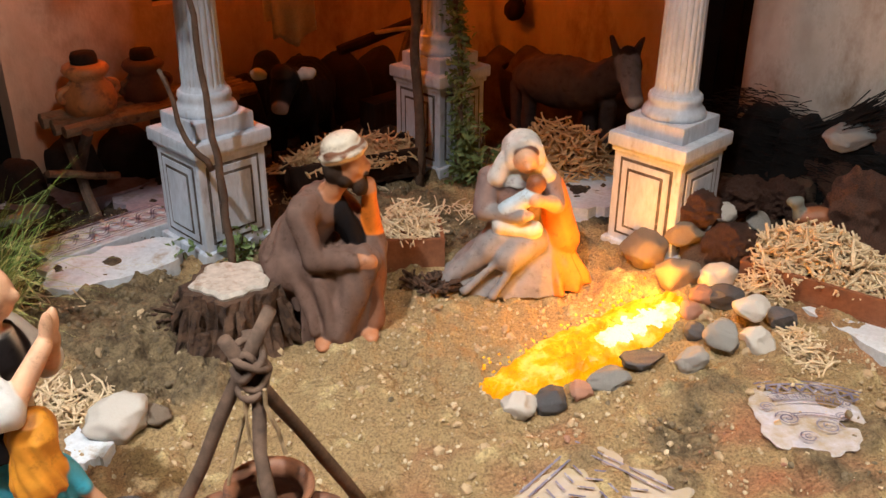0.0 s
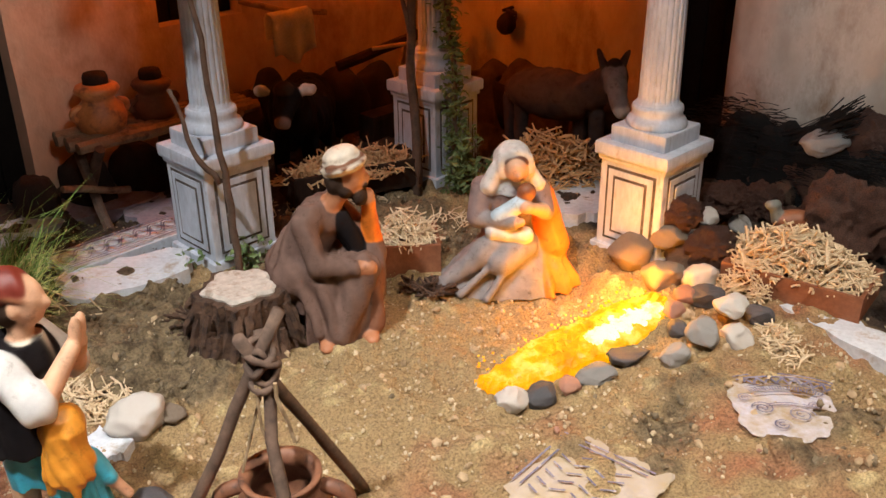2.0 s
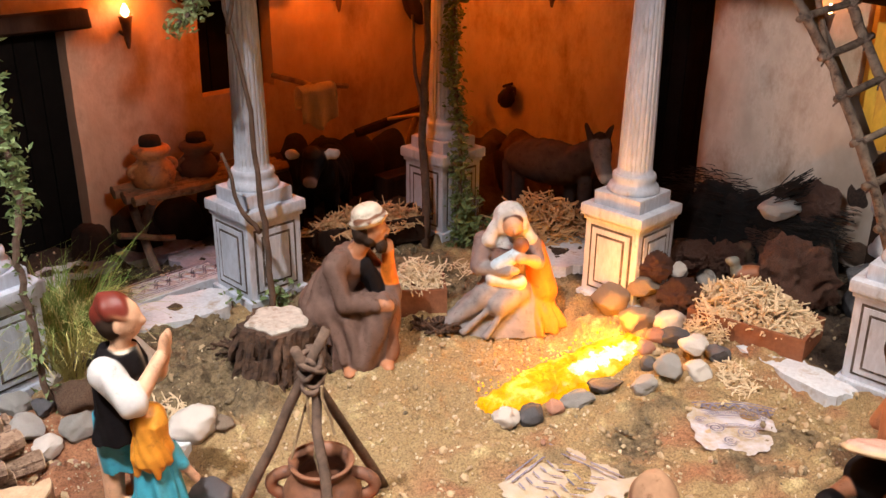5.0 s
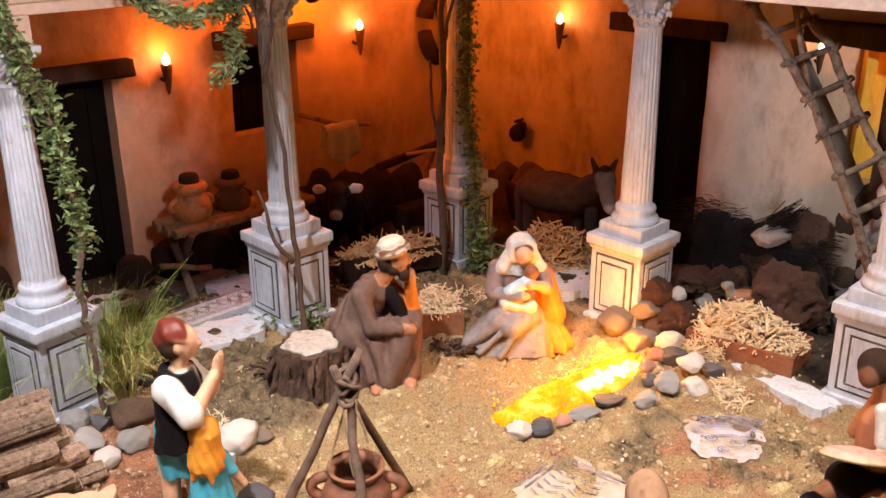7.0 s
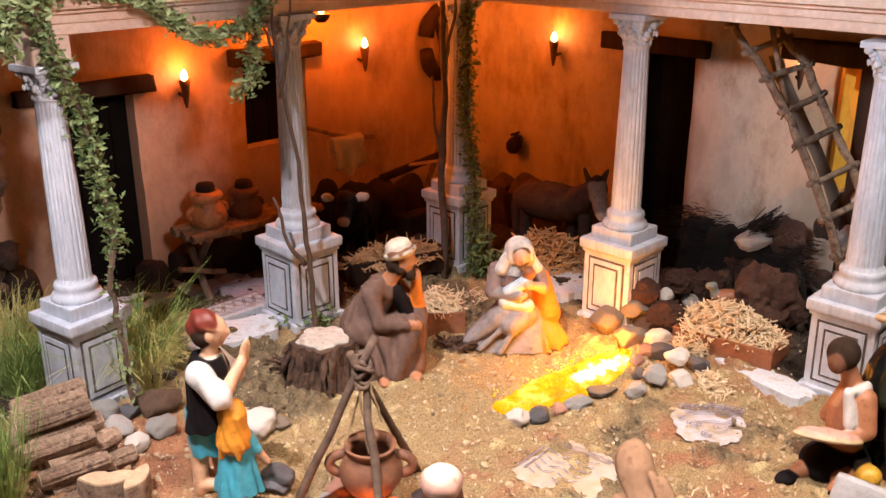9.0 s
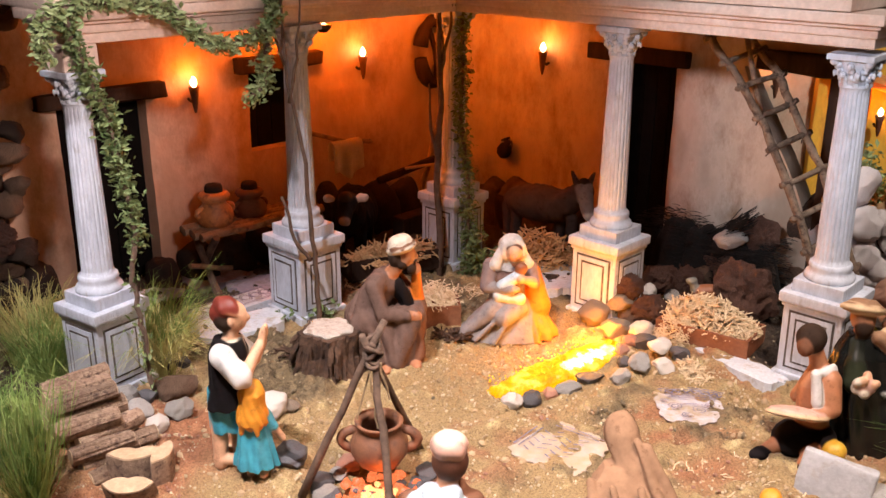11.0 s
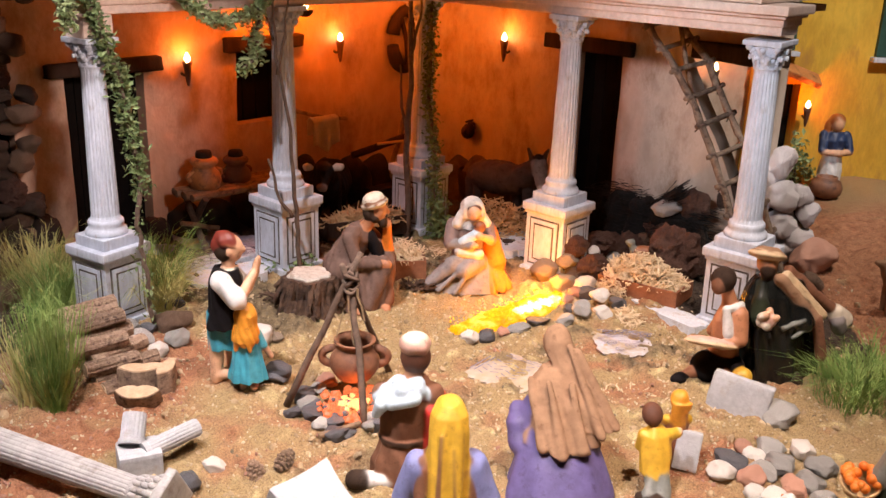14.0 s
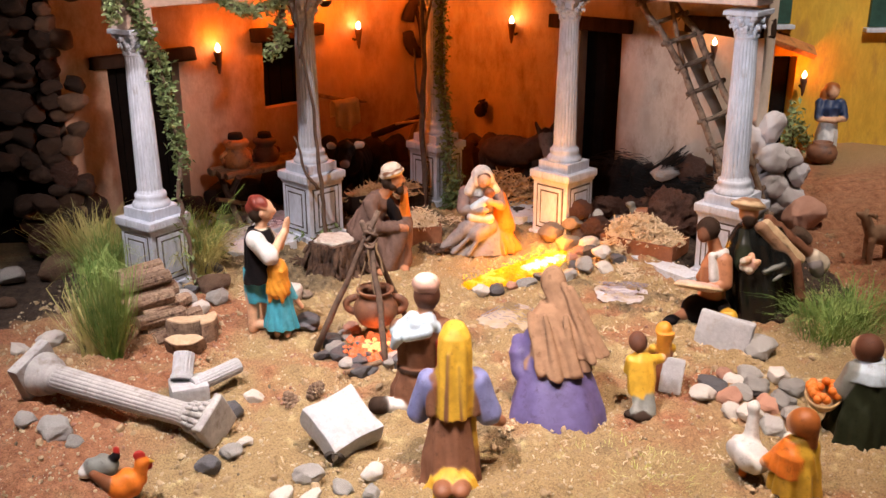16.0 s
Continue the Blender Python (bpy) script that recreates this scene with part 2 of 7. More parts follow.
M["resin"] = resin()
PAINT = dict(
    skin=((0.72, 0.42, 0.26), 0.5), hair=((0.045, 0.028, 0.02), 0.85), hazel=((0.13, 0.05, 0.028), 0.65), umber=((0.21, 0.095, 0.055), 0.8),
    cloak=((0.009, 0.010, 0.009), 0.20), pink=((0.66, 0.40, 0.32), 0.5), bare=((0.46, 0.20, 0.10), 0.5), auburn=((0.40, 0.12, 0.025), 0.5),
    blond=((0.72, 0.30, 0.03), 0.5), white=((0.66, 0.65, 0.63), 0.5), ash=((0.27, 0.245, 0.245), 0.7), cream=((0.70, 0.62, 0.50), 0.5),
    brown=((0.165, 0.105, 0.085), 0.88), rust=((0.27, 0.10, 0.045), 0.5), black=((0.012, 0.010, 0.011), 0.9), maroon=((0.20, 0.030, 0.018), 0.5),
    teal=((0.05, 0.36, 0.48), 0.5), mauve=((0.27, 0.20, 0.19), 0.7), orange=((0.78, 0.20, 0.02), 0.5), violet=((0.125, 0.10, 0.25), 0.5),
    tan=((0.32, 0.19, 0.115), 0.88), gold=((0.68, 0.40, 0.04), 0.5), lilac=((0.22, 0.24, 0.48), 0.5), sky=((0.55, 0.68, 0.78), 0.5), red=((0.50, 0.03, 0.02), 0.5),
    grey=((0.20, 0.21, 0.19), 0.5), green=((0.022, 0.028, 0.014), 0.8), blue=((0.022, 0.045, 0.12), 0.5), donkey=((0.085, 0.060, 0.054), 0.9),
    straw=((0.62, 0.46, 0.28), 0.5),
)


# ---- helpers for meshes ----
for dark_one in ("dark", "dark_wood", "near_black"):
    M[dark_one].node_tree.nodes["Principled BSDF"].inputs["Specular IOR Level"].default_value = 0.08

def link(name, bm, material, parent=None, label="", smooth=False):
    me = bpy.data.meshes.new(name)
    bm.to_mesh(me)
    bm.free()
    for m in material if isinstance(material, (list, tuple)) else [material]:
        me.materials.append(m)
    if smooth:
        me.polygons.foreach_set("use_smooth", [True] * len(me.polygons))
    ob = new(name, me)
    ob.parent = parent
    return tagged(ob, label)


def part(name, bm, material, parent, label="", smooth=False):
    return link(name, bm, material, parent, label, smooth)


def thing(name, label, category, where=(0, 0, 0), turn=0.0, group="", kind=""):
    ob = new(name)
    ob.empty_display_size = 0.02
    ob.matrix_basis = pose(*where, 0, 0, turn)
    return tagged(ob, label, category, group, kind)


def box(bm, lo, hi, bevel=0.0, m=None):
    lo, hi = Vector(lo), Vector(hi)
    r = bmesh.ops.create_cube(bm, size=1.0, matrix=(m or Matrix()) @ Matrix.Translation((lo + hi) / 2) @ Matrix.Diagonal((*(hi - lo), 1)))
    if bevel:
        edges = list({e for v in r["verts"] for e in v.link_edges})
        bmesh.ops.bevel(bm, geom=edges, offset=bevel, segments=2, affect="EDGES", profile=0.7)
    return bm


def lathe(bm, profile, seg=32, m=None, flute=None):
    """A turned body; flute(angle, height) scales the radius."""
    m = m or Matrix()
    rings = []
    for r, z in profile:
        ring = []
        for i in range(seg):
            a = 2 * math.pi * i / seg
            k = r * (flute(a, z) if flute else 1)
            ring.append(bm.verts.new(m @ Vector((k * math.cos(a), k * math.sin(a), z))))
        rings.append(ring)
    for lo, hi in zip(rings, rings[1:]):
        for i in range(seg):
            bm.faces.new((lo[i], lo[(i + 1) % seg], hi[(i + 1) % seg], hi[i]))
    bm.faces.new(list(reversed(rings[0])))
    bm.faces.new(rings[-1])
    return bm


def tube(bm, points, radii, seg=8, rough=0.0, rng=None):
    """A bent round bar through the points."""
    pts = [Vector(p) for p in points]
    if isinstance(radii, (int, float)):
        radii = [radii] * len(pts)
    rings = []
    side = None
    for i, p in enumerate(pts):
        d = (pts[min(i + 1, len(pts) - 1)] - pts[max(i - 1, 0)]).normalized()
        if side is None:
            side = d.orthogonal().normalized()
        side = (side - d * side.dot(d)).normalized()
        up = d.cross(side)
        ring = []
        for k in range(seg):
            a = 2 * math.pi * k / seg
            r = radii[i] * (1 + (rng.uniform(-rough, rough) if rng else 0))
            ring.append(bm.verts.new(p + (side * math.cos(a) + up * math.sin(a)) * r))
        rings.append(ring)
    for lo, hi in zip(rings, rings[1:]):
        for k in range(seg):
            bm.faces.new((lo[k], lo[(k + 1) % seg], hi[(k + 1) % seg], hi[k]))
    bm.faces.new(list(reversed(rings[0])))
    bm.faces.new(rings[-1])
    return bm


def bent(a, b, n, wobble, rng):
    a, b = Vector(a), Vector(b)
    return [a.lerp(b, i / n) + (Vector([rng.uniform(-wobble, wobble) for _ in range(3)]) if 0 < i < n else Vector()) for i in range(n + 1)]


def rock_mesh(name, seed, material, sub=3, sharp=0.35, pits=0.0):
    rng = random.Random(seed)
    bm = bmesh.new()
    bmesh.ops.create_icosphere(bm, subdivisions=sub, radius=1.0)
    off = Vector([rng.uniform(-50, 50) for _ in range(3)])
    planes = [(Vector([rng.gauss(0, 1) for _ in range(3)]).normalized(), rng.uniform(0.58, 0.86)) for _ in range(15)]
    for v in bm.verts:
        p = v.co.copy()
        for nrm, d in () if pits else planes:
            over = p.dot(nrm) - d
            if over > 0:
                p -= nrm * over * 0.82
        p *= 1 + sharp * noise.noise(v.co * 1.3 + off) + 0.5 * sharp * noise.noise(v.co * 3.1 + off) + 0.22 * sharp * noise.noise(v.co * 8.0 + off)
        if pits:
            p *= 1 + 0.14 * noise.noise(v.co * 2.0 + off) + 0.08 * noise.noise(v.co * 5 + off) - pits * (0.8 * max(0.0, noise.noise(v.co * 6.0 + off) - 0.05) + 0.8 * max(0.0, noise.noise(v.co * 11 + off) - 0.02))
        v.co = p
    me = bpy.data.meshes.new(name)
    bm.to_mesh(me)
    bm.free()
    me.materials.append(material)
    me.polygons.foreach_set("use_smooth", [not pits] * len(me.polygons))
    return me


ROCKS = {k: [rock_mesh("stone_" + k, 11 * i + len(k), M[k], 4, 0.20 if k == "lava" else 0.17, 0.42 if k == "lava" else 0.0) for i in range(3)]
         for k in ("grey_rock", "white_rock", "slate", "lava", "pink_rock", "brown_rock", "ruin_rock", "tan_rock", "pile_rock")}
ROCK_WORDS = dict(tan_rock="tan stone lit orange beside the embers", grey_rock="rounded grey river stone lying on the sand", white_rock="pale whitish stone lying on the sand", slate="dark slate-coloured stone lying on the ground",
                  lava="pitted reddish-brown lava rock on the ground", pink_rock="reddish rounded stone lying on the sand", brown_rock="rough brown stone of a ruined wall", ruin_rock="dark reddish stone at the foot of the wall")
rock_rng = random.Random(5)


def rock(kind, x, y, r, z=None, flat=0.7, label="", parent=None, group="loose stones", name="stone", long=1.0, turn=None):
    me = rock_rng.choice(ROCKS[kind])
    ob = new(name, me)
    sz = r * flat
    ob.matrix_basis = pose(x, y, (ground_z(x, y) + sz * 0.62) if z is None else z, rock_rng.uniform(-12, 12), rock_rng.uniform(-12, 12), rock_rng.uniform(0, 360) if turn is None else turn) @ Matrix.Diagonal((r * long, r * rock_rng.uniform(0.8, 1.0), sz, 1))
    if parent:
        ob.parent = parent
    else:
        tagged(ob, label or ROCK_WORDS[kind], "stone", group)
    return ob


# portico plan: a runs along the wall that goes off to the left of the corner, b along the other wall
CORNER = Vector((0.0, 1.785, 0.0))
EA, EB = Vector((-1, -1, 0)).normalized(), Vector((1, -1, 0)).normalized()


def ab(a, b, z=0.0):
    return CORNER + EA * a + EB * b + Vector((0, 0, z))


# frame whose x axis is b (along the second wall) and y axis is minus a
AB = Matrix.Translation(CORNER) @ Matrix.Rotation(radians(-45), 4, "Z")


def ab_box(bm, a0, a1, b0, b1, z0, z1, bevel=0.0):
    return box(bm, (b0, -a1, z0), (b1, -a0, z1), bevel, AB)


# ---- height of the ground ----
lattice = np.random.RandomState(3).rand(64, 64)


def vnoise(x, y, f, ox=0.0):
    x, y = np.asarray(x) * f + 20.3 + ox, np.asarray(y) * f + 31.7 + ox * 0.7
    i, j = np.floor(x).astype(int), np.floor(y).astype(int)
    u, v = x - i, y - j
    u, v = u * u * (3 - 2 * u), v * v * (3 - 2 * v)
    g = lambda p, q: lattice[p % 64, q % 64]
    return (g(i, j) * (1 - u) + g(i + 1, j) * u) * (1 - v) + (g(i, j + 1) * (1 - u) + g(i + 1, j + 1) * u) * v - 0.5


def blob(x, y, cx, cy, rx, ry):
    return np.exp(-(((x - cx) / rx) ** 2 + ((y - cy) / ry) ** 2))


def mud(x, y):
    m = 1.05 * blob(x, y, -0.27, 0.79, 0.11, 0.10) + 0.6 * blob(x, y, 0.25, 0.66, 0.13, 0.07) + 0.8 * blob(x, y, -0.05, 1.05, 0.22, 0.08) + 1.4 * blob(x, y, 0.42, 1.15, 0.20, 0.18) + 0.9 * blob(x, y, 0.0, 1.35, 0.40, 0.22) + 0.6 * blob(x, y, -0.5, 1.15, 0.2, 0.2) + 0.8 * blob(x, y, -0.38, 0.92, 0.10, 0.10) + 0.6 * blob(x, y, 0.08, 0.62, 0.05, 0.03)
    return np.clip((m + 0.9 * vnoise(x, y, 14) + 0.5 * vnoise(x, y, 37) - 0.38) * 3.2, 0, 1)


def red(x, y):
    m = 1.4 * blob(x, y, -0.44, 0.60, 0.13, 0.11) + 0.55 * blob(x, y, 0.25, 0.35, 0.35, 0.25) + 1.3 * blob(x, y, 1.0, 0.95, 0.42, 0.6) + 0.75 * blob(x, y, -0.55, 0.15, 0.22, 0.25) + 0.6 * blob(x, y, 0.45, 0.0, 0.3, 0.12) + 0.8 * blob(x, y, -0.85, 0.4, 0.3, 0.4)
    return np.clip((m + 0.7 * vnoise(x, y, 9, 5) + 0.5 * vnoise(x, y, 31, 5) - 0.35) * 2.6, 0, 1)


def roof_shade(x, y):
    """Earth darkened under the portico roof and by its rocks: shade in the colour."""
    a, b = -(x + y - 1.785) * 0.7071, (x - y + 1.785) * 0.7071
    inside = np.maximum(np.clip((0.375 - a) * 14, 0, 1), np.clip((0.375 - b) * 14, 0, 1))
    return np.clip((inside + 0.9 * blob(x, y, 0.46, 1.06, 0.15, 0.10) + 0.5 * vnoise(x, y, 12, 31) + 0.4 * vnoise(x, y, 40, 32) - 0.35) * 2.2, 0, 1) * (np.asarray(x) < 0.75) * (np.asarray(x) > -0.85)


def bed(x, y):
    """Where the ground is levelled for a mosaic."""
    return np.clip(1.9 * np.maximum(blob(x, y, 0.333, 0.690, 0.060, 0.066), blob(x, y, 0.135, 0.578, 0.062, 0.055)) - 0.25, 0, 1)


def height(x, y):
    h = 0.012 * vnoise(x, y, 6, 1) + 0.012 * vnoise(x, y, 17, 2) + 0.012 * vnoise(x, y, 45, 3) + 0.018 * blob(x, y, -0.31, 0.53, 0.10, 0.07)
    h = h + mud(x, y) * (0.006 + 0.014 * vnoise(x, y, 60, 4))
    h = h + 0.035 * blob(x, y, 0.50, 1.20, 0.15, 0.12)
    h = h + 0.04 * np.clip((np.asarray(x) - 0.62) / 0.4, 0, 1) * np.clip((np.asarray(y) - 0.3) / 0.5, 0, 1)
    return h - 0.012 * blob(x, y, 0.16, 0.815, 0.07, 0.05)


def ground_z(x, y):
    return float(height(np.array(x), np.array(y)))


# ---- ground ----
def ground():
    def axis(lo, a, b, hi, step):
        return np.concatenate([lo + (a - lo) * np.linspace(0, 1, 16)[:-1] ** 0.6, np.arange(a, b, step), b + (hi - b) * np.linspace(0, 1, 16) ** 1.6])
    def near(values, a, b, step):
        return np.concatenate([values[values < a], np.arange(a, b, step), values[values >= b]])
    xs, ys = near(axis(-3.0, -0.75, 0.95, 3.0, 0.0045), -0.45, 0.52, 0.0029), near(axis(-2.6, -0.15, 1.35, 3.4, 0.0048), 0.42, 1.06, 0.0031)
    X, Y = np.meshgrid(xs, ys)
    Z = height(X, Y) + 0.016 * (1 - np.abs(2 * vnoise(X, Y, 36, 11) - 1)) ** 3 * vnoise(X, Y, 11, 12) + 0.007 * vnoise(X, Y, 66, 13) + 0.009 * vnoise(X, Y, 100, 7) ** 2 + 0.004 * vnoise(X, Y, 190, 8)
    # clods with steep sides where the mud has dried, low lumps elsewhere
    wet = mud(X, Y)
    Z = Z + (0.15 + 0.85 * wet) * (0.0045 * np.tanh(9 * vnoise(X, Y, 27, 21)) + 0.0030 * np.tanh(9 * vnoise(X, Y, 58, 22))) + 0.0016 * np.tanh(8 * vnoise(X, Y, 120, 23))
    level = bed(X, Y)
    Z = Z * (1 - level) + (height(X, Y) * 0.4 - 0.0005 + 0.010 * vnoise(X, Y, 32, 25) + 0.003 * vnoise(X, Y, 90, 26)) * level
    nx, ny = len(xs), len(ys)
    idx = np.arange(nx * ny).reshape(ny, nx)
    quads = np.stack([idx[:-1, :-1], idx[:-1, 1:], idx[1:, 1:], idx[1:, :-1]], -1).reshape(-1, 4)
    me = bpy.data.meshes.new("ground")
    me.from_pydata(np.stack([X, Y, Z], -1).reshape(-1, 3).tolist(), [], quads.tolist())
    soil_shade = me.color_attributes.new("soil_shade", "FLOAT_COLOR", "POINT")
    data = np.zeros((nx * ny, 4), np.float32)
    data[:, 0], data[:, 1], data[:, 3] = wet.ravel(), red(X, Y).ravel(), roof_shade(X, Y).ravel()
    # low spots of the sand: crevice shade put into the colour
    data[:, 2] = np.clip(2.2 * vnoise(X, Y, 45, 3) + 1.6 * vnoise(X, Y, 100, 7) - 0.5, 0, 1).ravel()
    soil_shade.data.foreach_set("color", data.ravel())
    me.polygons.foreach_set("use_smooth", [True] * len(me.polygons))
    m, n, l, b = nodes_of("sandy_soil")
    tc, at = n.new("ShaderNodeTexCoord"), n.new("ShaderNodeAttribute")
    at.attribute_name = "soil_shade"
    sep = n.new("ShaderNodeSeparateColor")
    l.new(at.outputs["Color"], sep.inputs["Color"])
    co = tc.outputs["Object"]
    big, mid, fine = noise_node(n, l, co, 9), noise_node(n, l, co, 70, 5), noise_node(n, l, co, 420, 4, 0.75)
    vor = n.new("ShaderNodeTexVoronoi")
    vor.inputs["Scale"].default_value = 210
    l.new(co, vor.inputs["Vector"])
    sand = ramp(n, l, mid.outputs["Fac"], [(0.3, (0.47, 0.375, 0.180)), (0.7, (0.78, 0.655, 0.365))]).outputs["Color"]
    sand = mix(n, l, sand, (0.58, 0.455, 0.232), ramp(n, l, big.outputs["Fac"], [(0.45, (0, 0, 0)), (0.7, (1, 1, 1))]).outputs["Color"])
    dirt = ramp(n, l, mid.outputs["Fac"], [(0.32, (0.095, 0.066, 0.036)), (0.68, (0.31, 0.235, 0.135))]).outputs["Color"]
    # darker sand tone for the crevices, as if shaded
    sand = mix(n, l, (0.40, 0.283, 0.142), sand, sep.outputs["Blue"])
    earth = ramp(n, l, mid.outputs["Fac"], [(0.3, (0.28, 0.11, 0.055)), (0.7, (0.50, 0.245, 0.13))]).outputs["Color"]
    col = mix(n, l, mix(n, l, sand, earth, sep.outputs["Green"]), dirt, sep.outputs["Red"])
    # dark ground tone, standing for the shade under the roof
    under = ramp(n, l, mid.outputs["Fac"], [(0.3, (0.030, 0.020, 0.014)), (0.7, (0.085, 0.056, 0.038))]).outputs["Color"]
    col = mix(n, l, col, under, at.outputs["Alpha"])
    grain = ramp(n, l, fine.outputs["Fac"], [(0.34, (0.40, 0.38, 0.35)), (0.50, (0.92, 0.92, 0.9)), (0.66, (1.28, 1.26, 1.20))]).outputs["Color"]
    col = mix(n, l, col, grain, 0.85, "MULTIPLY")
    l.new(col, b.inputs["Base Color"])
    b.inputs["Roughness"].default_value = 0.95
    add = n.new("ShaderNodeMath")
    add.operation = "ADD"
    l.new(fine.outputs["Fac"], add.inputs[0])
    l.new(vor.outputs["Distance"], add.inputs[1])
    bp = n.new("ShaderNodeBump")
    bp.inputs["Strength"].default_value, bp.inputs["Distance"].default_value = 0.9, 0.004
    l.new(add.outputs[0], bp.inputs["Height"])
    l.new(bp.outputs["Normal"], b.inputs["Normal"])
    me.materials.append(m)
    return tagged(new("ground", me), "uneven sandy ground with mud patches and reddish earth", "ground", kind="structure")


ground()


# ---- hall round the crib ----
def hall():
    for name, lo, hi in (("hall_wall_1", (-3.1, 3.4, -0.6), (3.1, 3.5, 2.6)), ("hall_wall_2", (-3.1, -2.7, -0.6), (3.1, -2.6, 2.6)),
                         ("hall_wall_3", (-3.1, -2.6, -0.6), (-3.0, 3.4, 2.6)), ("hall_wall_4", (3.0, -2.6, -0.6), (3.1, 3.4, 2.6))):
        tagged(link(name, box(bmesh.new(), lo, hi), M["hall"]), "plain dim wall of the exhibition hall", "wall", kind="structure")
    tagged(link("ceiling", box(bmesh.new(), (-3.1, -2.7, 2.6), (3.1, 3.5, 2.7)), M["hall"]), "plain dim ceiling of the exhibition hall", "ceiling", kind="structure")


hall()


# ---- walls of the portico ----
def wavy_wall(name, axis, start, end, openings, top, label, material, warp=None):
    """A plastered wall with rounded, uneven faces; openings are (from, to, bottom, top) along it."""
    cuts = sorted({start, end, *[v for o in openings for v in o[:2]]})
    levels = sorted({0.0 - 0.03, top, *[v for o in openings for v in o[2:]]})
    fill = lambda lo, hi: np.linspace(lo, hi, max(2, int((hi - lo) / 0.02) + 1))[:-1]
    us = np.concatenate([fill(p, q) for p, q in zip(cuts, cuts[1:])] + [[end]])
    zs = np.concatenate([fill(p, q) for p, q in zip(levels, levels[1:])] + [[top]])
    inside = lambda u, z: any(o[0] < u < o[1] and o[2] < z < o[3] for o in openings)
    bm = bmesh.new()
    vert = {}

    def v(i, j, k):
        if (i, j, k) not in vert:
            u, z = us[i], zs[j]
            d = -0.05 if k else 0.006 * float(vnoise(u, z, 9, 3 if axis == "a" else 9)) + 0.003 * float(vnoise(u, z, 30, 4))
            if warp:
                u = warp(u, z)
            vert[i, j, k] = bm.verts.new(ab(u, d, z) if axis == "a" else ab(d, u, z))
        return vert[i, j, k]

    full = [[not inside((us[i] + us[i + 1]) / 2, (zs[j] + zs[j + 1]) / 2) for j in range(len(zs) - 1)] for i in range(len(us) - 1)]
    for i in range(len(us) - 1):
        for j in range(len(zs) - 1):
            if not full[i][j]:
                continue
            for k in (0, 1):
                bm.faces.new((v(i, j, k), v(i + 1, j, k), v(i + 1, j + 1, k), v(i, j + 1, k)))
            for di, dj, p, q in ((-1, 0, (i, j), (i, j + 1)), (1, 0, (i + 1, j), (i + 1, j + 1)), (0, -1, (i, j), (i + 1, j)), (0, 1, (i, j + 1), (i + 1, j + 1))):
                ii, jj = i + di, j + dj
                if not (0 <= ii < len(us) - 1 and 0 <= jj < len(zs) - 1) or not full[ii][jj]:
                    bm.faces.new((v(*p, 0), v(*q, 0), v(*q, 1), v(*p, 1)))
    bmesh.ops.recalc_face_normals(bm, faces=bm.faces)
    return tagged(link(name, bm, material, smooth=False), label, "wall", kind="structure")


LDOOR, WINDOW, RDOOR, ARCH = (0.815, 0.985, -0.03, 0.365), (0.44, 0.588, 0.222, 0.388), (0.505, 0.628, -0.03, 0.405), (0.872, 0.966, -0.03, 0.42)
wavy_wall("wall_left", "a", 0.0, 1.09, [LDOOR, WINDOW], 0.62, "stained pinkish limewashed wall with a door and a window", M["wall_pink"])


def slant(u, z):
    """The passage has a battered side that spreads towards the ground."""
    edge = float(np.interp(z, (-0.03, 0.116, 0.186, 0.263, 0.30, 0.379, 0.42, 0.62), (0.962, 0.935, 0.910, 0.867, 0.841, 0.790, 0.770, 0.770)))
    if u <= RDOOR[1]:
        return u
    if u <= ARCH[0]:
        return RDOOR[1] + (u - RDOOR[1]) * (edge - RDOOR[1]) / (ARCH[0] - RDOOR[1])
    return edge + (u - ARCH[0]) * (0.985 - edge) / (0.985 - ARCH[0])


wavy_wall("wall_right", "b", 0.0, 0.985, [RDOOR, ARCH], 0.62, "stained limewashed plaster wall with a dark doorway", M["wall"], slant)
bm = ab_box(bmesh.new(), -0.048, 0.006, 0.938, 0.962, -0.02, 0.420, 0.004)
tagged(link("door_post", bm, M["dark_wood"]), "dark upright timber post of the passage", "post", kind="structure")


def wooden_lintel(a, label, axis):
    bm = bmesh.new()
    u0, u1, z0, z1 = a
    if axis == "a":
        ab_box(bm, u0, u1, -0.045, 0.022, z0, z1, 0.005)
    else:
        ab_box(bm, -0.045, 0.022, u0, u1, z0, z1, 0.005)
    bmesh.ops.subdivide_edges(bm, edges=bm.edges[:], cuts=2)
    for v in bm.verts:
        v.co += Vector([noise.noise(v.co * 22 + Vector((k * 9, 0, 0))) for k in range(3)]) * 0.006
    tagged(link("lintel", bm, M["dark_wood"], smooth=True), label, "lintel", "wooden lintels", "structure")


wooden_lintel((0.780, 1.025, 0.364, 0.392), "rough dark timber lintel over the door", "a")
wooden_lintel((0.410, 0.622, 0.386, 0.416), "rough dark timber lintel over the window", "a")
wooden_lintel((0.424, 0.658, 0.403, 0.436), "rough dark timber lintel over the doorway", "b")
wooden_lintel((0.800, 0.985, 0.418, 0.458), "rough dark timber lintel over the passage", "b")


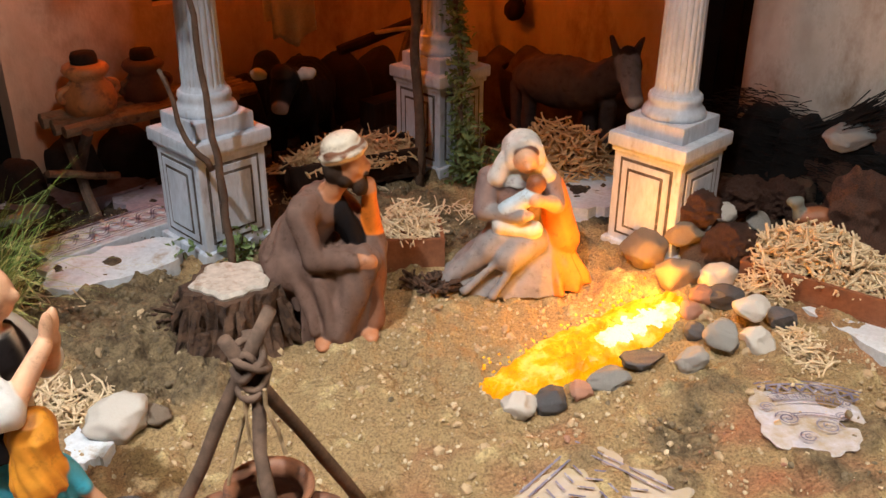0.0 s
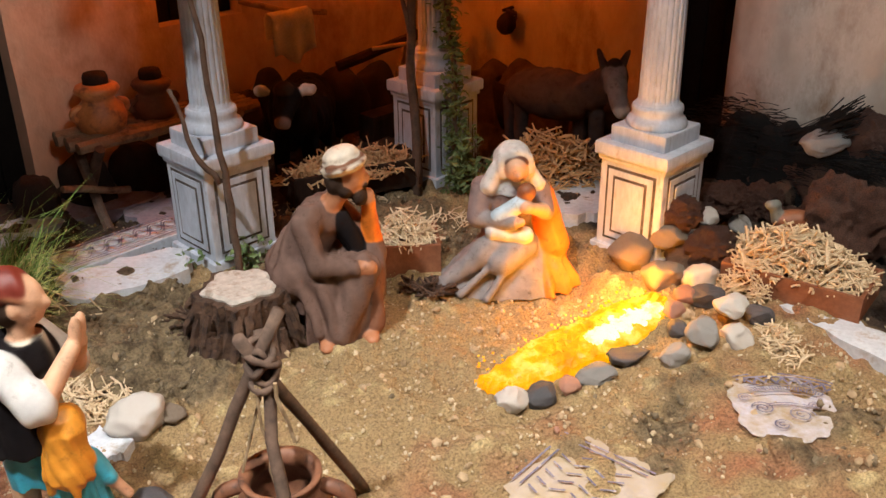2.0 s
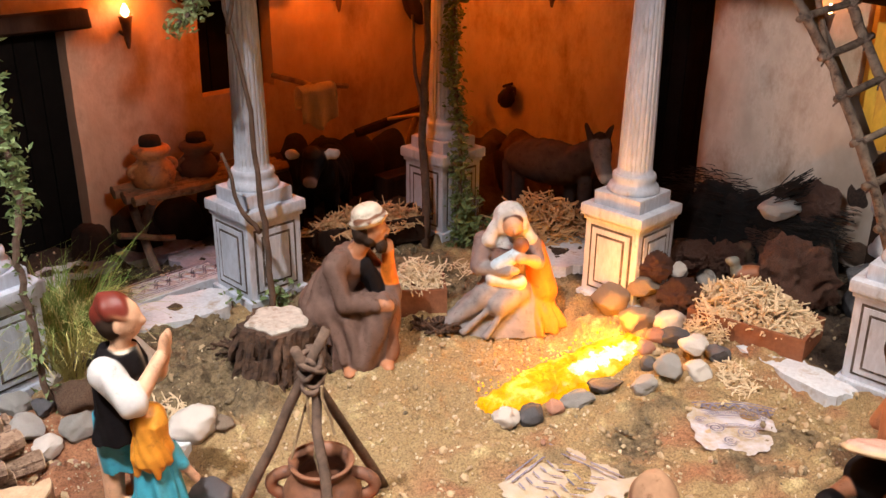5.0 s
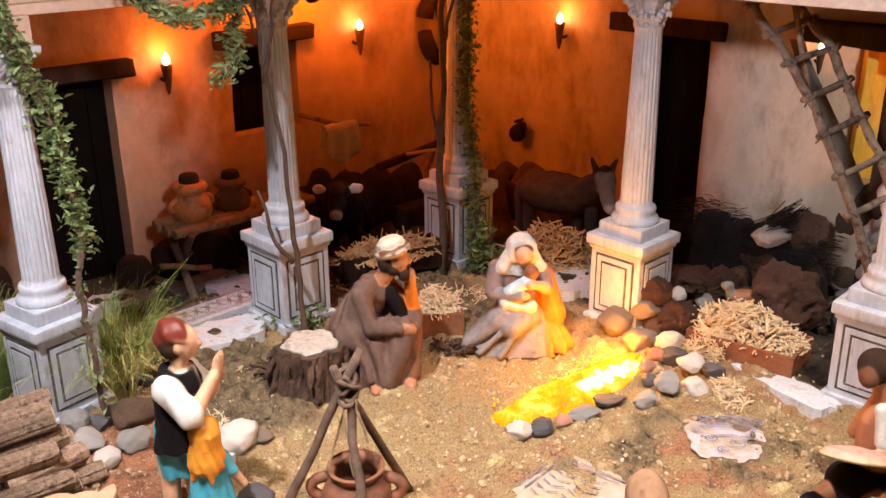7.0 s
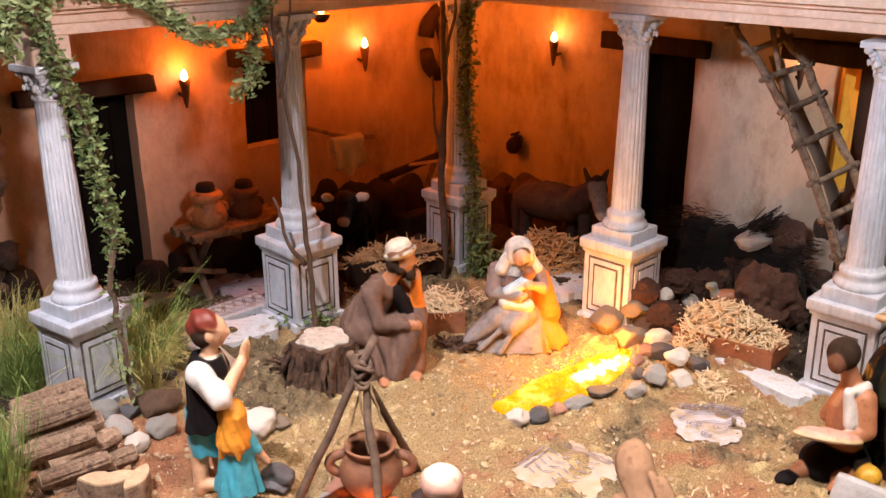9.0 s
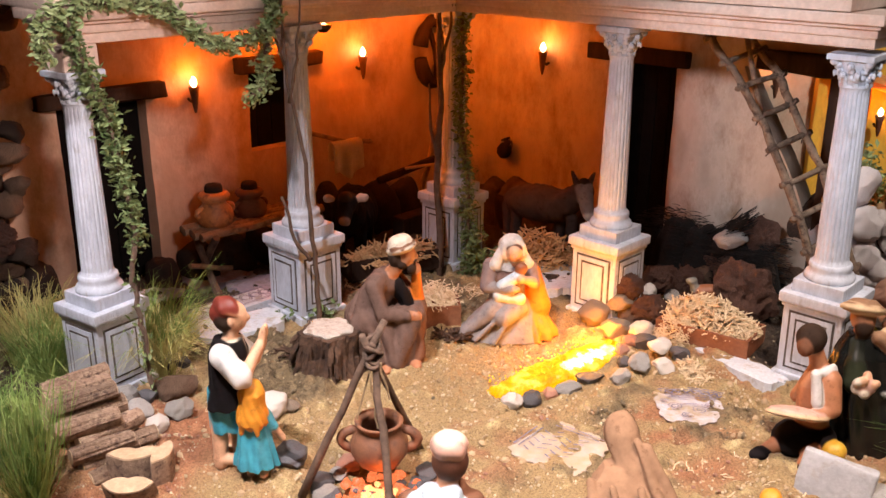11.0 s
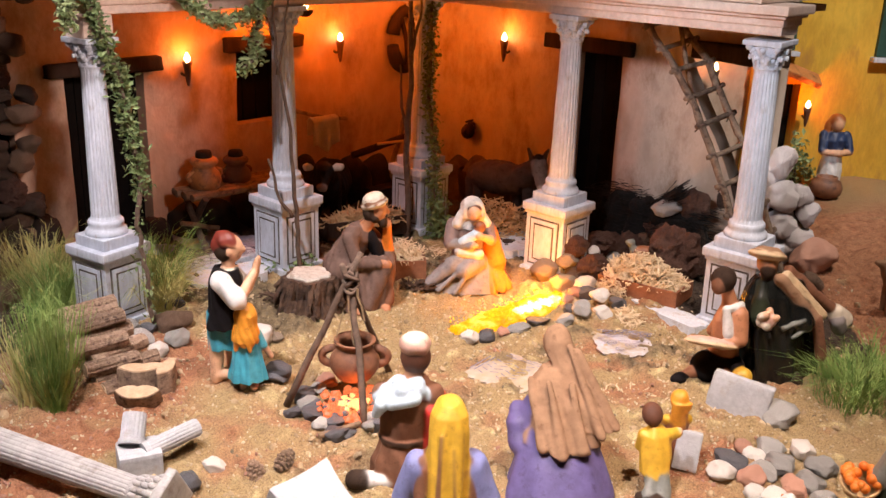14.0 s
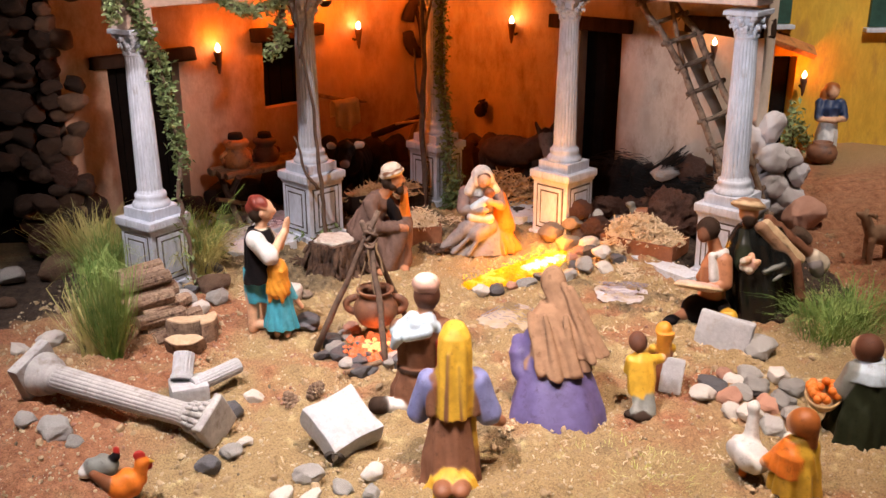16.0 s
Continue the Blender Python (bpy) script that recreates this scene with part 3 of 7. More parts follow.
def boards(name, axis, opening, count, label):
    """A closed door or shutter of upright dark boards, set back in its opening."""
    u0, u1, z0, z1 = opening
    top = thing(name, label, "door" if "door" in name else "window", kind="structure")
    w = (u1 - u0) / count
    for i in range(count):
        bm = bmesh.new()
        lo, hi = u0 + i * w + 0.001, u0 + (i + 1) * w - 0.001
        if axis == "a":
            ab_box(bm, lo, hi, -0.045, -0.032, max(z0, 0.0), z1, 0.001)
        else:
            ab_box(bm, -0.045, -0.032, lo, hi, max(z0, 0.0), z1, 0.001)
        part("board", bm, M["dark"], top)
    return top


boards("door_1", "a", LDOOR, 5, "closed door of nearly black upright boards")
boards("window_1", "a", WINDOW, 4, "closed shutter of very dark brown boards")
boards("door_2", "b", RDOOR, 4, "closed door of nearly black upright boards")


# ---- columns ----
def flute(a, z):
    return 1 - 0.075 * abs(math.cos(10 * a)) ** 6 if 0.203 < z < 0.462 else 1.0


def pedestal(parent):
    h = 0.0455
    bm = bmesh.new()
    box(bm, (-h, -h, -0.01), (h, h, 0.128), 0.0025)
    box(bm, (-h - 0.006, -h - 0.006, -0.01), (h + 0.006, h + 0.006, 0.014), 0.003)
    box(bm, (-h - 0.003, -h - 0.003, 0.126), (h + 0.003, h + 0.003, 0.134), 0.003)
    box(bm, (-h - 0.007, -h - 0.007, 0.133), (h + 0.007, h + 0.007, 0.150), 0.004)
    body = part("pedestal", bm, M["marble"], parent)
    for k in range(4):
        r = Matrix.Rotation(k * math.pi / 2, 4, "Z")
        for name, inset, depth, material in (("groove", 0.0100, 0.0006, "groove"), ("panel_frame", 0.0136, 0.0018, "marble"), ("groove", 0.0212, 0.0024, "groove"), ("panel", 0.0246, 0.0034, "marble")):
            bm = box(bmesh.new(), (-h + inset, -h - depth, 0.012 + inset), (h - inset, -h + 0.004, 0.130 - inset), 0.0, r)
            part(name, bm, M[material], body)


def column(where, turn, label):
    top = thing("column", label, "column", where, turn, "portico columns")
    pedestal(top)
    bm = bmesh.new()
    lathe(bm, [(0.0365, 0.168), (0.0372, 0.174), (0.035, 0.179), (0.032, 0.181), (0.030, 0.186), (0.0315, 0.190), (0.0305, 0.195), (0.028, 0.197)], 40)
    base = part("base", bm, M["marble"], top, "", True)
    part("plinth", box(bmesh.new(), (-0.039, -0.039, 0.148), (0.039, 0.039, 0.170), 0.003), M["marble"], base)
    bm = lathe(bmesh.new(), [(0.0285, 0.195), (0.0255, 0.200), (0.0245, 0.204)] + [(0.0245 - 0.0045 * (i / 12) ** 1.3, 0.206 + 0.252 * i / 12) for i in range(13)] + [(0.0205, 0.463), (0.0225, 0.466), (0.0205, 0.470)], 80, None, flute)
    part("shaft", bm, M["marble"], top, "fluted tapering shaft")
    bm = lathe(bmesh.new(), [(0.020, 0.468), (0.0205, 0.480), (0.024, 0.496), (0.030, 0.506)], 32)
    for tier, (n, z, r, size) in enumerate(((8, 0.470, 0.0205, 0.016), (8, 0.481, 0.0215, 0.018), (4, 0.490, 0.027, 0.013))):
        for i in range(n):
            a = 2 * math.pi * (i + 0.5 * (tier != 1)) / n
            for s, (dr, dz, w) in enumerate(((0, 0, 0.3), (0.002, 0.5, 0.42), (0.005, 0.9, 0.36), (0.009, 0.85, 0.22))):
                c = Vector(((r + dr) * math.cos(a), (r + dr) * math.sin(a), z + size * dz))
                bmesh.ops.create_icosphere(bm, subdivisions=1, radius=1, matrix=Matrix.Translation(c) @ Matrix.Rotation(a, 4, "Z") @ Matrix.Diagonal((0.0028, size * w, size * 0.34, 1)))
    for k in range(4):
        a = math.pi / 4 + k * math.pi / 2
        c = Vector((0.034 * math.cos(a), 0.034 * math.sin(a), 0.502))
        bmesh.ops.create_icosphere(bm, subdivisions=2, radius=0.0062, matrix=Matrix.Translation(c))
    capital = part("capital", bm, M["marble"], top, "leafy corinthian capital", True)
    part("abacus", box(bmesh.new(), (-0.033, -0.033, 0.505), (0.033, 0.033, 0.514), 0.002), M["marble"], capital)
    return top


COLS = dict(fl=(1.092, 0.322), cl=(0.711, 0.326), cc=(0.322, 0.322), br=(0.330, 0.716), fr=(0.320, 1.096))
first = column(ab(*COLS["cl"]), 45, "weathered white fluted stone column on a panelled pedestal")
for key in ("cc", "br"):
    copy_thing(first, pose(*ab(*COLS[key]), 0, 0, 45))
# the two outer columns stand a little askew
copy_thing(first, Matrix.Translation((0.564, 0.795, 0.0)) @ pose(0, 0, 0, 0, -2.0, 45) @ Matrix.Diagonal((1.0, 1.0, 0.985, 1)))
outer = copy_thing(first, Matrix.Translation((-0.536, 0.766, 0.0)) @ pose(0, 0, 0, 0, 0, 55) @ Matrix.Diagonal((0.93, 0.93, 0.935, 1)))
tagged(outer, "slender weathered white column on a panelled pedestal, wound with ivy")
bm = box(bmesh.new(), (-0.026, -0.026, 0.478), (0.026, 0.026, 0.516), 0.004, Matrix.Translation((-0.536, 0.766, 0.0)) @ pose(0, 0, 0, 0, 0, 50))
tagged(link("impost", bm, M["beam"]), "short pinkish plaster block between capital and cornice", "cornice", kind="structure")


# ---- entablature and ceiling ----
def entablature():
    steps = ((0.514, 0.529, 0.031), (0.5285, 0.5415, 0.036), (0.541, 0.5475, 0.044), (0.547, 0.562, 0.053))
    for name, along, label in (("entablature_left", "a", "stepped pinkish plaster cornice over the columns"), ("entablature_right", "b", "stepped pinkish plaster cornice over the columns")):
        top = thing(name, label, "cornice", kind="structure")
        for z0, z1, w in steps:
            bm = bmesh.new()
            e = 0.012 + w * 0.7
            if along == "a":
                ab_box(bm, 0.322 - w, 1.092 + e, 0.322 - w, 0.322 + w, z0, z1, 0.0035)
            else:
                ab_box(bm, 0.322 - w, 0.322 + w, 0.322 + w + 0.001, 1.096 + e, z0, z1, 0.0035)
            part("fascia", bm, M["beam"], top)
    # low roof behind the cornice, with its wavy mortar top
    for name, lims in (("roof_left", (0.375, 1.14, 0.0, 0.375)), ("roof_right", (0.0, 0.375, 0.0, 1.10))):
        bm = bmesh.new()
        ab_box(bm, *lims, 0.562 if name == "roof_left" else 0.563, 0.580 if name == "roof_left" else 0.581, 0.004)
        tagged(link(name, bm, M["beam"]), "low flat plastered roof over the portico", "roof", kind="structure")
    # unseen ceiling, kept pale to throw the torch light back down
    bm = ab_box(bmesh.new(), 0.004, 1.06, 0.004, 0.284, 0.536, 0.548)
    ab_box(bm, 0.004, 0.284, 0.286, 1.06, 0.536, 0.548)
    tagged(link("ceiling", bm, M["ceiling"]), "unseen pale ceiling of the portico", "ceiling", kind="structure")


entablature()


# ---- painted figurines, each one mesh, built from smoothly joined solids ----
def cap(p, q, r0, r1=None):
    p, q = np.array(p, float), np.array(q, float)
    r1 = r0 if r1 is None else r1

    def f(X):
        d = q - p
        t = np.clip(((X - p) @ d) / max(d @ d, 1e-12), 0, 1)
        return np.linalg.norm(X - p - t[:, None] * d, axis=1) - (r0 + (r1 - r0) * t)
    R = max(r0, r1)
    return f, np.minimum(p, q) - R, np.maximum(p, q) + R


def ell(c, r, turn=(0, 0, 0)):
    c, r = np.array(c, float), np.array(r, float)
    rot = np.array(Euler([radians(a) for a in turn]).to_matrix())

    def f(X):
        Y = ((X - c) @ rot) / r
        k = np.linalg.norm(Y, axis=1)
        return (k - 1) * r.min() * 0.5 + (k - 1) * k / np.maximum(np.linalg.norm(Y / r, axis=1), 1e-9) * 0.5
    return f, c - r.max(), c + r.max()


def robe(c, prof, folds=(9, 0.06, 0.0), el=(1.0, 1.0), lean=(0.0, 0.0), twist=0.0, cut=None):
    """A draped body: radii over the height, with folds that deepen towards the hem."""
    c = np.array(c, float)
    zs, rs = np.array([p[0] for p in prof]), np.array([p[1] for p in prof])
    n, amp, ph = folds

    def f(X):
        Y = X - c
        k = np.clip((Y[:, 2] - zs[0]) / (zs[-1] - zs[0]), 0, 1)
        u, v = (Y[:, 0] - lean[0] * k) / el[0], (Y[:, 1] - lean[1] * k) / el[1]
        a = np.arctan2(v, u) + twist * k
        fold = np.cos(n * a + ph + 1.3 * np.sin(2 * a + ph)) + 0.45 * np.cos((2 * n - 3) * a + 2 * ph + 3 * k)
        R = np.interp(Y[:, 2], zs, rs) * (1 + amp * (1.15 - k) * fold)
        d = (np.hypot(u, v) - R) * 0.8 * min(el)
        return np.maximum(d, np.maximum(zs[0] - Y[:, 2], Y[:, 2] - zs[-1]))
    R = rs.max() * max(el) * (1 + 1.8 * amp) + max(abs(lean[0]), abs(lean[1]))
    return f, c + np.array([-R, -R, zs[0]]), c + np.array([R, R, zs[-1]])


def surface(F, origin, h):
    """Quads round the zero level of the sampled field."""
    s = F < 0
    nx, ny, nz = F.shape
    offs = [(i, j, k) for i in (0, 1) for j in (0, 1) for k in (0, 1)]
    view = lambda A, o: A[o[0]:nx - 1 + o[0], o[1]:ny - 1 + o[1], o[2]:nz - 1 + o[2]]
    count = sum(view(s, o).astype(np.int8) for o in offs)
    mixed = (count > 0) & (count < 8)
    cells = np.argwhere(mixed)
    index = -np.ones(mixed.shape, int)
    index[mixed] = np.arange(len(cells))
    total, hits = np.zeros((len(cells), 3)), np.zeros(len(cells))
    for o in offs:
        for axis in range(3):
            if o[axis]:
                continue
            q = list(o)
            q[axis] = 1
            va, vb = view(F, o)[mixed], view(F, q)[mixed]
            cross = (va < 0) != (vb < 0)
            t = np.where(cross, va / np.where(cross, va - vb, 1), 0)
            pt = np.array(o, float)[None, :].repeat(len(cells), 0)
            pt[:, axis] += t
            total += np.where(cross[:, None], pt, 0)
            hits += cross
    verts = (cells + total / hits[:, None]) * h + origin
    quads = []
    for axis in range(3):
        sl = [slice(None)] * 3
        sl[axis] = slice(0, -1)
        a = s[tuple(sl)]
        sl[axis] = slice(1, None)
        b = s[tuple(sl)]
        e = np.argwhere(a != b)
        u, v = [(1, 2), (2, 0), (0, 1)][axis]
        keep = (e[:, u] > 0) & (e[:, v] > 0) & (e[:, u] < F.shape[u] - 1) & (e[:, v] < F.shape[v] - 1)
        e = e[keep]
        ring = []
        for du, dv in ((-1, -1), (0, -1), (0, 0), (-1, 0)):
            c = e.copy()
            c[:, u] += du
            c[:, v] += dv
            ring.append(index[c[:, 0], c[:, 1], c[:, 2]])
        ring = np.stack(ring, 1)
        flip = ~a[e[:, 0], e[:, 1], e[:, 2]]
        ring[flip] = ring[flip][:, ::-1]
        quads.append(ring)
    return verts, np.concatenate(quads)


SMOOTH_PAINTS = ("violet", "skin", "bare", "hair", "hazel", "auburn", "rust", "cream", "straw", "sky")


def statue(name, where, prims, label, category, turn=0.0, h=0.0015, blend=0.004, group="painted crib figurines", lean=(0.0, 0.0), tall=1.0, crease=0.0007, size=1.0):
    """prims: (solid, paint) pairs in metres round the base point."""
    lo = np.min([p[0][1] for p in prims], 0) - 3 * h
    hi = np.max([p[0][2] for p in prims], 0) + 3 * h
    n = np.ceil((hi - lo) / h).astype(int) + 1
    F = np.full(n, 1.0)

    def field(f, X, paint_name):
        d = f(X)
        if paint_name not in SMOOTH_PAINTS:
            x, y, z = X[:, 0], X[:, 1], X[:, 2]
            d = d + crease * (np.sin(320 * x + 35 * z + 3 * np.sin(70 * y + 30 * z)) + np.sin(290 * y - 30 * z + 3 * np.sin(80 * x + 25 * z)))
        return d

    for (f, plo, phi), paint_name in prims:
        i0 = np.maximum(np.floor((plo - lo) / h - 5).astype(int), 0)
        i1 = np.minimum(np.ceil((phi - lo) / h + 6).astype(int), n)
        sl = tuple(slice(a, b) for a, b in zip(i0, i1))
        gx = [lo[k] + h * np.arange(i0[k], i1[k]) for k in range(3)]
        X = np.stack(np.meshgrid(*gx, indexing="ij"), -1)
        d = field(f, X.reshape(-1, 3), paint_name).reshape(X.shape[:3])
        F0 = F[sl]
        k = np.clip(0.5 + 0.5 * (F0 - d) / blend, 0, 1)
        F[sl] = F0 * (1 - k) + d * k - blend * k * (1 - k)
    verts, quads = surface(F, lo, h)
    near = np.full((len(prims), len(verts)), 1.0)
    for row, ((f, plo, phi), paint_name) in zip(near, prims):
        close = np.all((verts > plo - 0.012) & (verts < phi + 0.012), axis=1)
        if close.any():
            row[close] = field(f, verts[close], paint_name)
    w = np.exp(-np.minimum((near - near.min(0)) / (0.30 * h), 60.0))
    w /= w.sum(0)
    paints = np.array([(*PAINT[p[1]][0], PAINT[p[1]][1]) for p in prims])
    verts[:, 0] += lean[0] * verts[:, 2]
    verts[:, 1] += lean[1] * verts[:, 2]
    verts[:, 2] *= tall
    verts *= size
    me = bpy.data.meshes.new(name)
    me.from_pydata(verts.tolist(), [], quads.tolist())
    me.color_attributes.new("paint", "FLOAT_COLOR", "POINT").data.foreach_set("color", (w.T @ paints).astype(np.float32).ravel())
    me.materials.append(M["resin"])
    me.polygons.foreach_set("use_smooth", [True] * len(me.polygons))
    me.update()
    ob = new(name, me)
    ob.matrix_basis = pose(*where, 0, 0, turn)
    return tagged(ob, label, category, group)


def at(x, y, dz=0.0):
    return (x, y, ground_z(x, y) + dz)


# youth who stands and prays, turned to the fire
statue("praying_figurine", at(-0.300, 0.522), [
    (cap((-.012, -.010, .0), (-.011, -.006, .055), .009, .011), "skin"), (cap((.010, .006, .0), (.008, .006, .055), .009, .011), "skin"),
    (ell((-.002, -.012, .006), (.018, .008, .007)), "skin"), (ell((.020, .006, .006), (.018, .008, .007)), "skin"),
    (robe((0, 0, 0), [(.042, .024), (.075, .025), (.092, .024)], (7, .05, 0), (1, .9)), "teal"),
    (robe((0, 0, 0), [(.074, .029), (.10, .026), (.135, .028), (.152, .020)], (6, .03, 1), (.85, 1.05), (.006, 0)), "black"),
    (robe((.012, 0, 0), [(.095, .014), (.13, .017), (.152, .012)], (6, .02, 1)), "cream"),
    (cap((.002, -.028, .142), (.026, -.034, .119), .0130, .0138), "white"), (cap((.002, .027, .142), (.028, .029, .118), .0125, .0125), "white"),
    (cap((.028, -.033, .117), (.046, -.006, .146), .0085, .0060), "skin"), (cap((.030, .027, .117), (.047, .006, .146), .0085, .0060), "skin"),
    (ell((.049, -.003, .156), (.0048, .0036, .0125), (0, 14, 0)), "skin"), (ell((.050, .004, .156), (.0048, .0036, .0125), (0, 14, 0)), "skin"),
    (cap((.008, 0, .15), (.012, 0, .165), .009), "skin"), (ell((.018, 0, .178), (.0135, .0125, .0170)), "skin"), (ell((.0315, 0, .177), (.004, .003, .004)), "skin"),
    (ell((.005, 0, .176), (.0148, .0142, .0160)), "hair"), (ell((.014, -.0128, .176), (.0034, .003, .005)), "skin"), (ell((.008, 0, .189), (.0168, .0162, .0115), (0, 16, 0)), "maroon"), (ell((-.003, 0, .183), (.0100, .0125, .0115)), "maroon"), (ell((.012, 0, .1855), (.0158, .0152, .0026), (0, 20, 0)), "rust"),
], "painted figurine of a praying youth in black waistcoat", "figurine", tall=1.12, h=0.0012, blend=0.003)

# child in a turquoise dress
statue("child_figurine", at(-0.265, 0.502), [
    (cap((-.009, .0, .002), (-.009, 0, .03), .007), "skin"), (cap((.010, .0, .002), (.010, 0, .03), .007), "skin"), (ell((.012, -.006, .005), (.007, .012, .006)), "skin"),
    (robe((0, 0, 0), [(.016, .031), (.05, .026), (.085, .019), (.102, .014)], (9, .09, .5), (1.05, .85)), "teal"),
    (cap((-.016, .002, .095), (-.026, .012, .075), .009, .007), "teal"), (cap((.016, .002, .095), (.028, .004, .073), .009, .0075), "teal"),
    (cap((.028, .004, .073), (.040, .010, .052), .0055, .005), "skin"), (cap((-.026, .012, .075), (-.020, .026, .080), .0055, .005), "skin"),
    (ell((0, .007, .124), (.015, .015, .017)), "skin"), (ell((0, -.002, .127), (.0190, .0185, .0195)), "blond"),
    (robe((0, -.008, 0), [(.076, .012), (.086, .0215), (.100, .0205), (.114, .0175), (.128, .0180), (.140, .012)], (7, .10, 0), (1.03, .86), (0, 0), 1.2), "blond"), (cap((-.014, -.014, .090), (-.016, -.014, .073), .007, .004), "blond"), (cap((.006, -.022, .094), (.009, -.021, .072), .006, .003), "blond"),
], "painted figurine of a child with golden hair and a turquoise dress", "figurine", size=0.83, tall=1.11, h=0.0011)

# bearded man, sitting on the stump and leaning on his hand
statue("seated_figurine", at(-0.104, 0.850), [
    (cap((-.058, .012, .070), (-.020, .008, .128), .033, .027), "brown"), (cap((-.030, -.018, .136), (-.006, .028, .138), .0175, .0165), "brown"),
    (robe((-.004, -.010, 0), [(-.002, .043), (.02, .040), (.05, .037), (.078, .034)], (11, .10, .4), (1.0, .90)), "brown"), (robe((-.050, .010, 0), [(.030, .036), (.06, .036), (.080, .034)], (9, .10, 1), (1.0, 1.0)), "brown"),
    (cap((-.055, -.014, .070), (.034, -.022, .082), .025, .018), "brown"), (cap((-.050, .024, .070), (.040, .016, .086), .024, .017), "brown"),
    (cap((.034, -.022, .082), (.002, -.038, .014), .019, .020), "brown"), (cap((.042, .014, .084), (.032, -.006, .014), .018, .021), "brown"), (cap((-.062, .006, .062), (-.078, -.006, .040), .026, .014), "brown"),
    (cap((-.040, -.036, .066), (-.020, -.048, .018), .006, .008), "brown"), (cap((-.016, -.040, .070), (.000, -.054, .016), .006, .007), "brown"), (cap((.048, .004, .080), (.046, -.020, .014), .007, .010), "umber"),
    (ell((-.012, -.052, .005), (.010, .016, .006)), "bare"), (ell((.040, -.032, .005), (.010, .015, .006), (0, 0, 20)), "bare"),
    (cap((-.034, -.026, .134), (-.018, -.040, .094), .0140, .0125), "brown"), (cap((-.018, -.040, .094), (.024, -.038, .090), .0120, .0095), "brown"), (cap((.024, -.038, .090), (.036, -.036, .090), .0065, .006), "bare"), (ell((.042, -.034, .089), (.009, .007, .006)), "bare"),
    (cap((.006, .004, .128), (.026, .006, .094), .014, .011), "black"), (cap((-.064, -.012, .066), (-.074, -.034, .034), .012, .009), "rust"),
    # the raised forearm is painted orange for the glow of the embers
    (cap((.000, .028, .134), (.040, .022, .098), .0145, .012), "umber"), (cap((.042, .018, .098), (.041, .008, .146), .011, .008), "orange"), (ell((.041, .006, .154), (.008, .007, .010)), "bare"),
    (cap((-.006, .002, .145), (.012, 0, .166), .012, .011), "bare"), (ell((.022, 0, .180), (.0170, .0160, .0195)), "bare"), (ell((.0395, -.001, .178), (.005, .003, .005)), "bare"),
    (ell((.005, 0, .176), (.0145, .0176, .0165)), "hair"), (ell((.031, -.001, .1575), (.0088, .0108, .0105)), "hair"), (ell((.016, -.001, .166), (.0095, .0168, .0085)), "hair"), (ell((.0385, -.001, .1705), (.0030, .0060, .0022)), "hair"),
    (ell((.015, 0, .191), (.0275, .0250, .0062), (0, -14, 0)), "cream"), (ell((.011, 0, .201), (.0215, .0198, .0110), (0, -14, 0)), "cream"), (ell((.013, 0, .1955), (.0232, .0212, .0028), (0, -14, 0)), "umber"),
], "painted figurine of a bearded man seated in a brown robe", "figurine", blend=0.005, crease=0.0008, size=0.88, tall=1.15, h=0.0012)

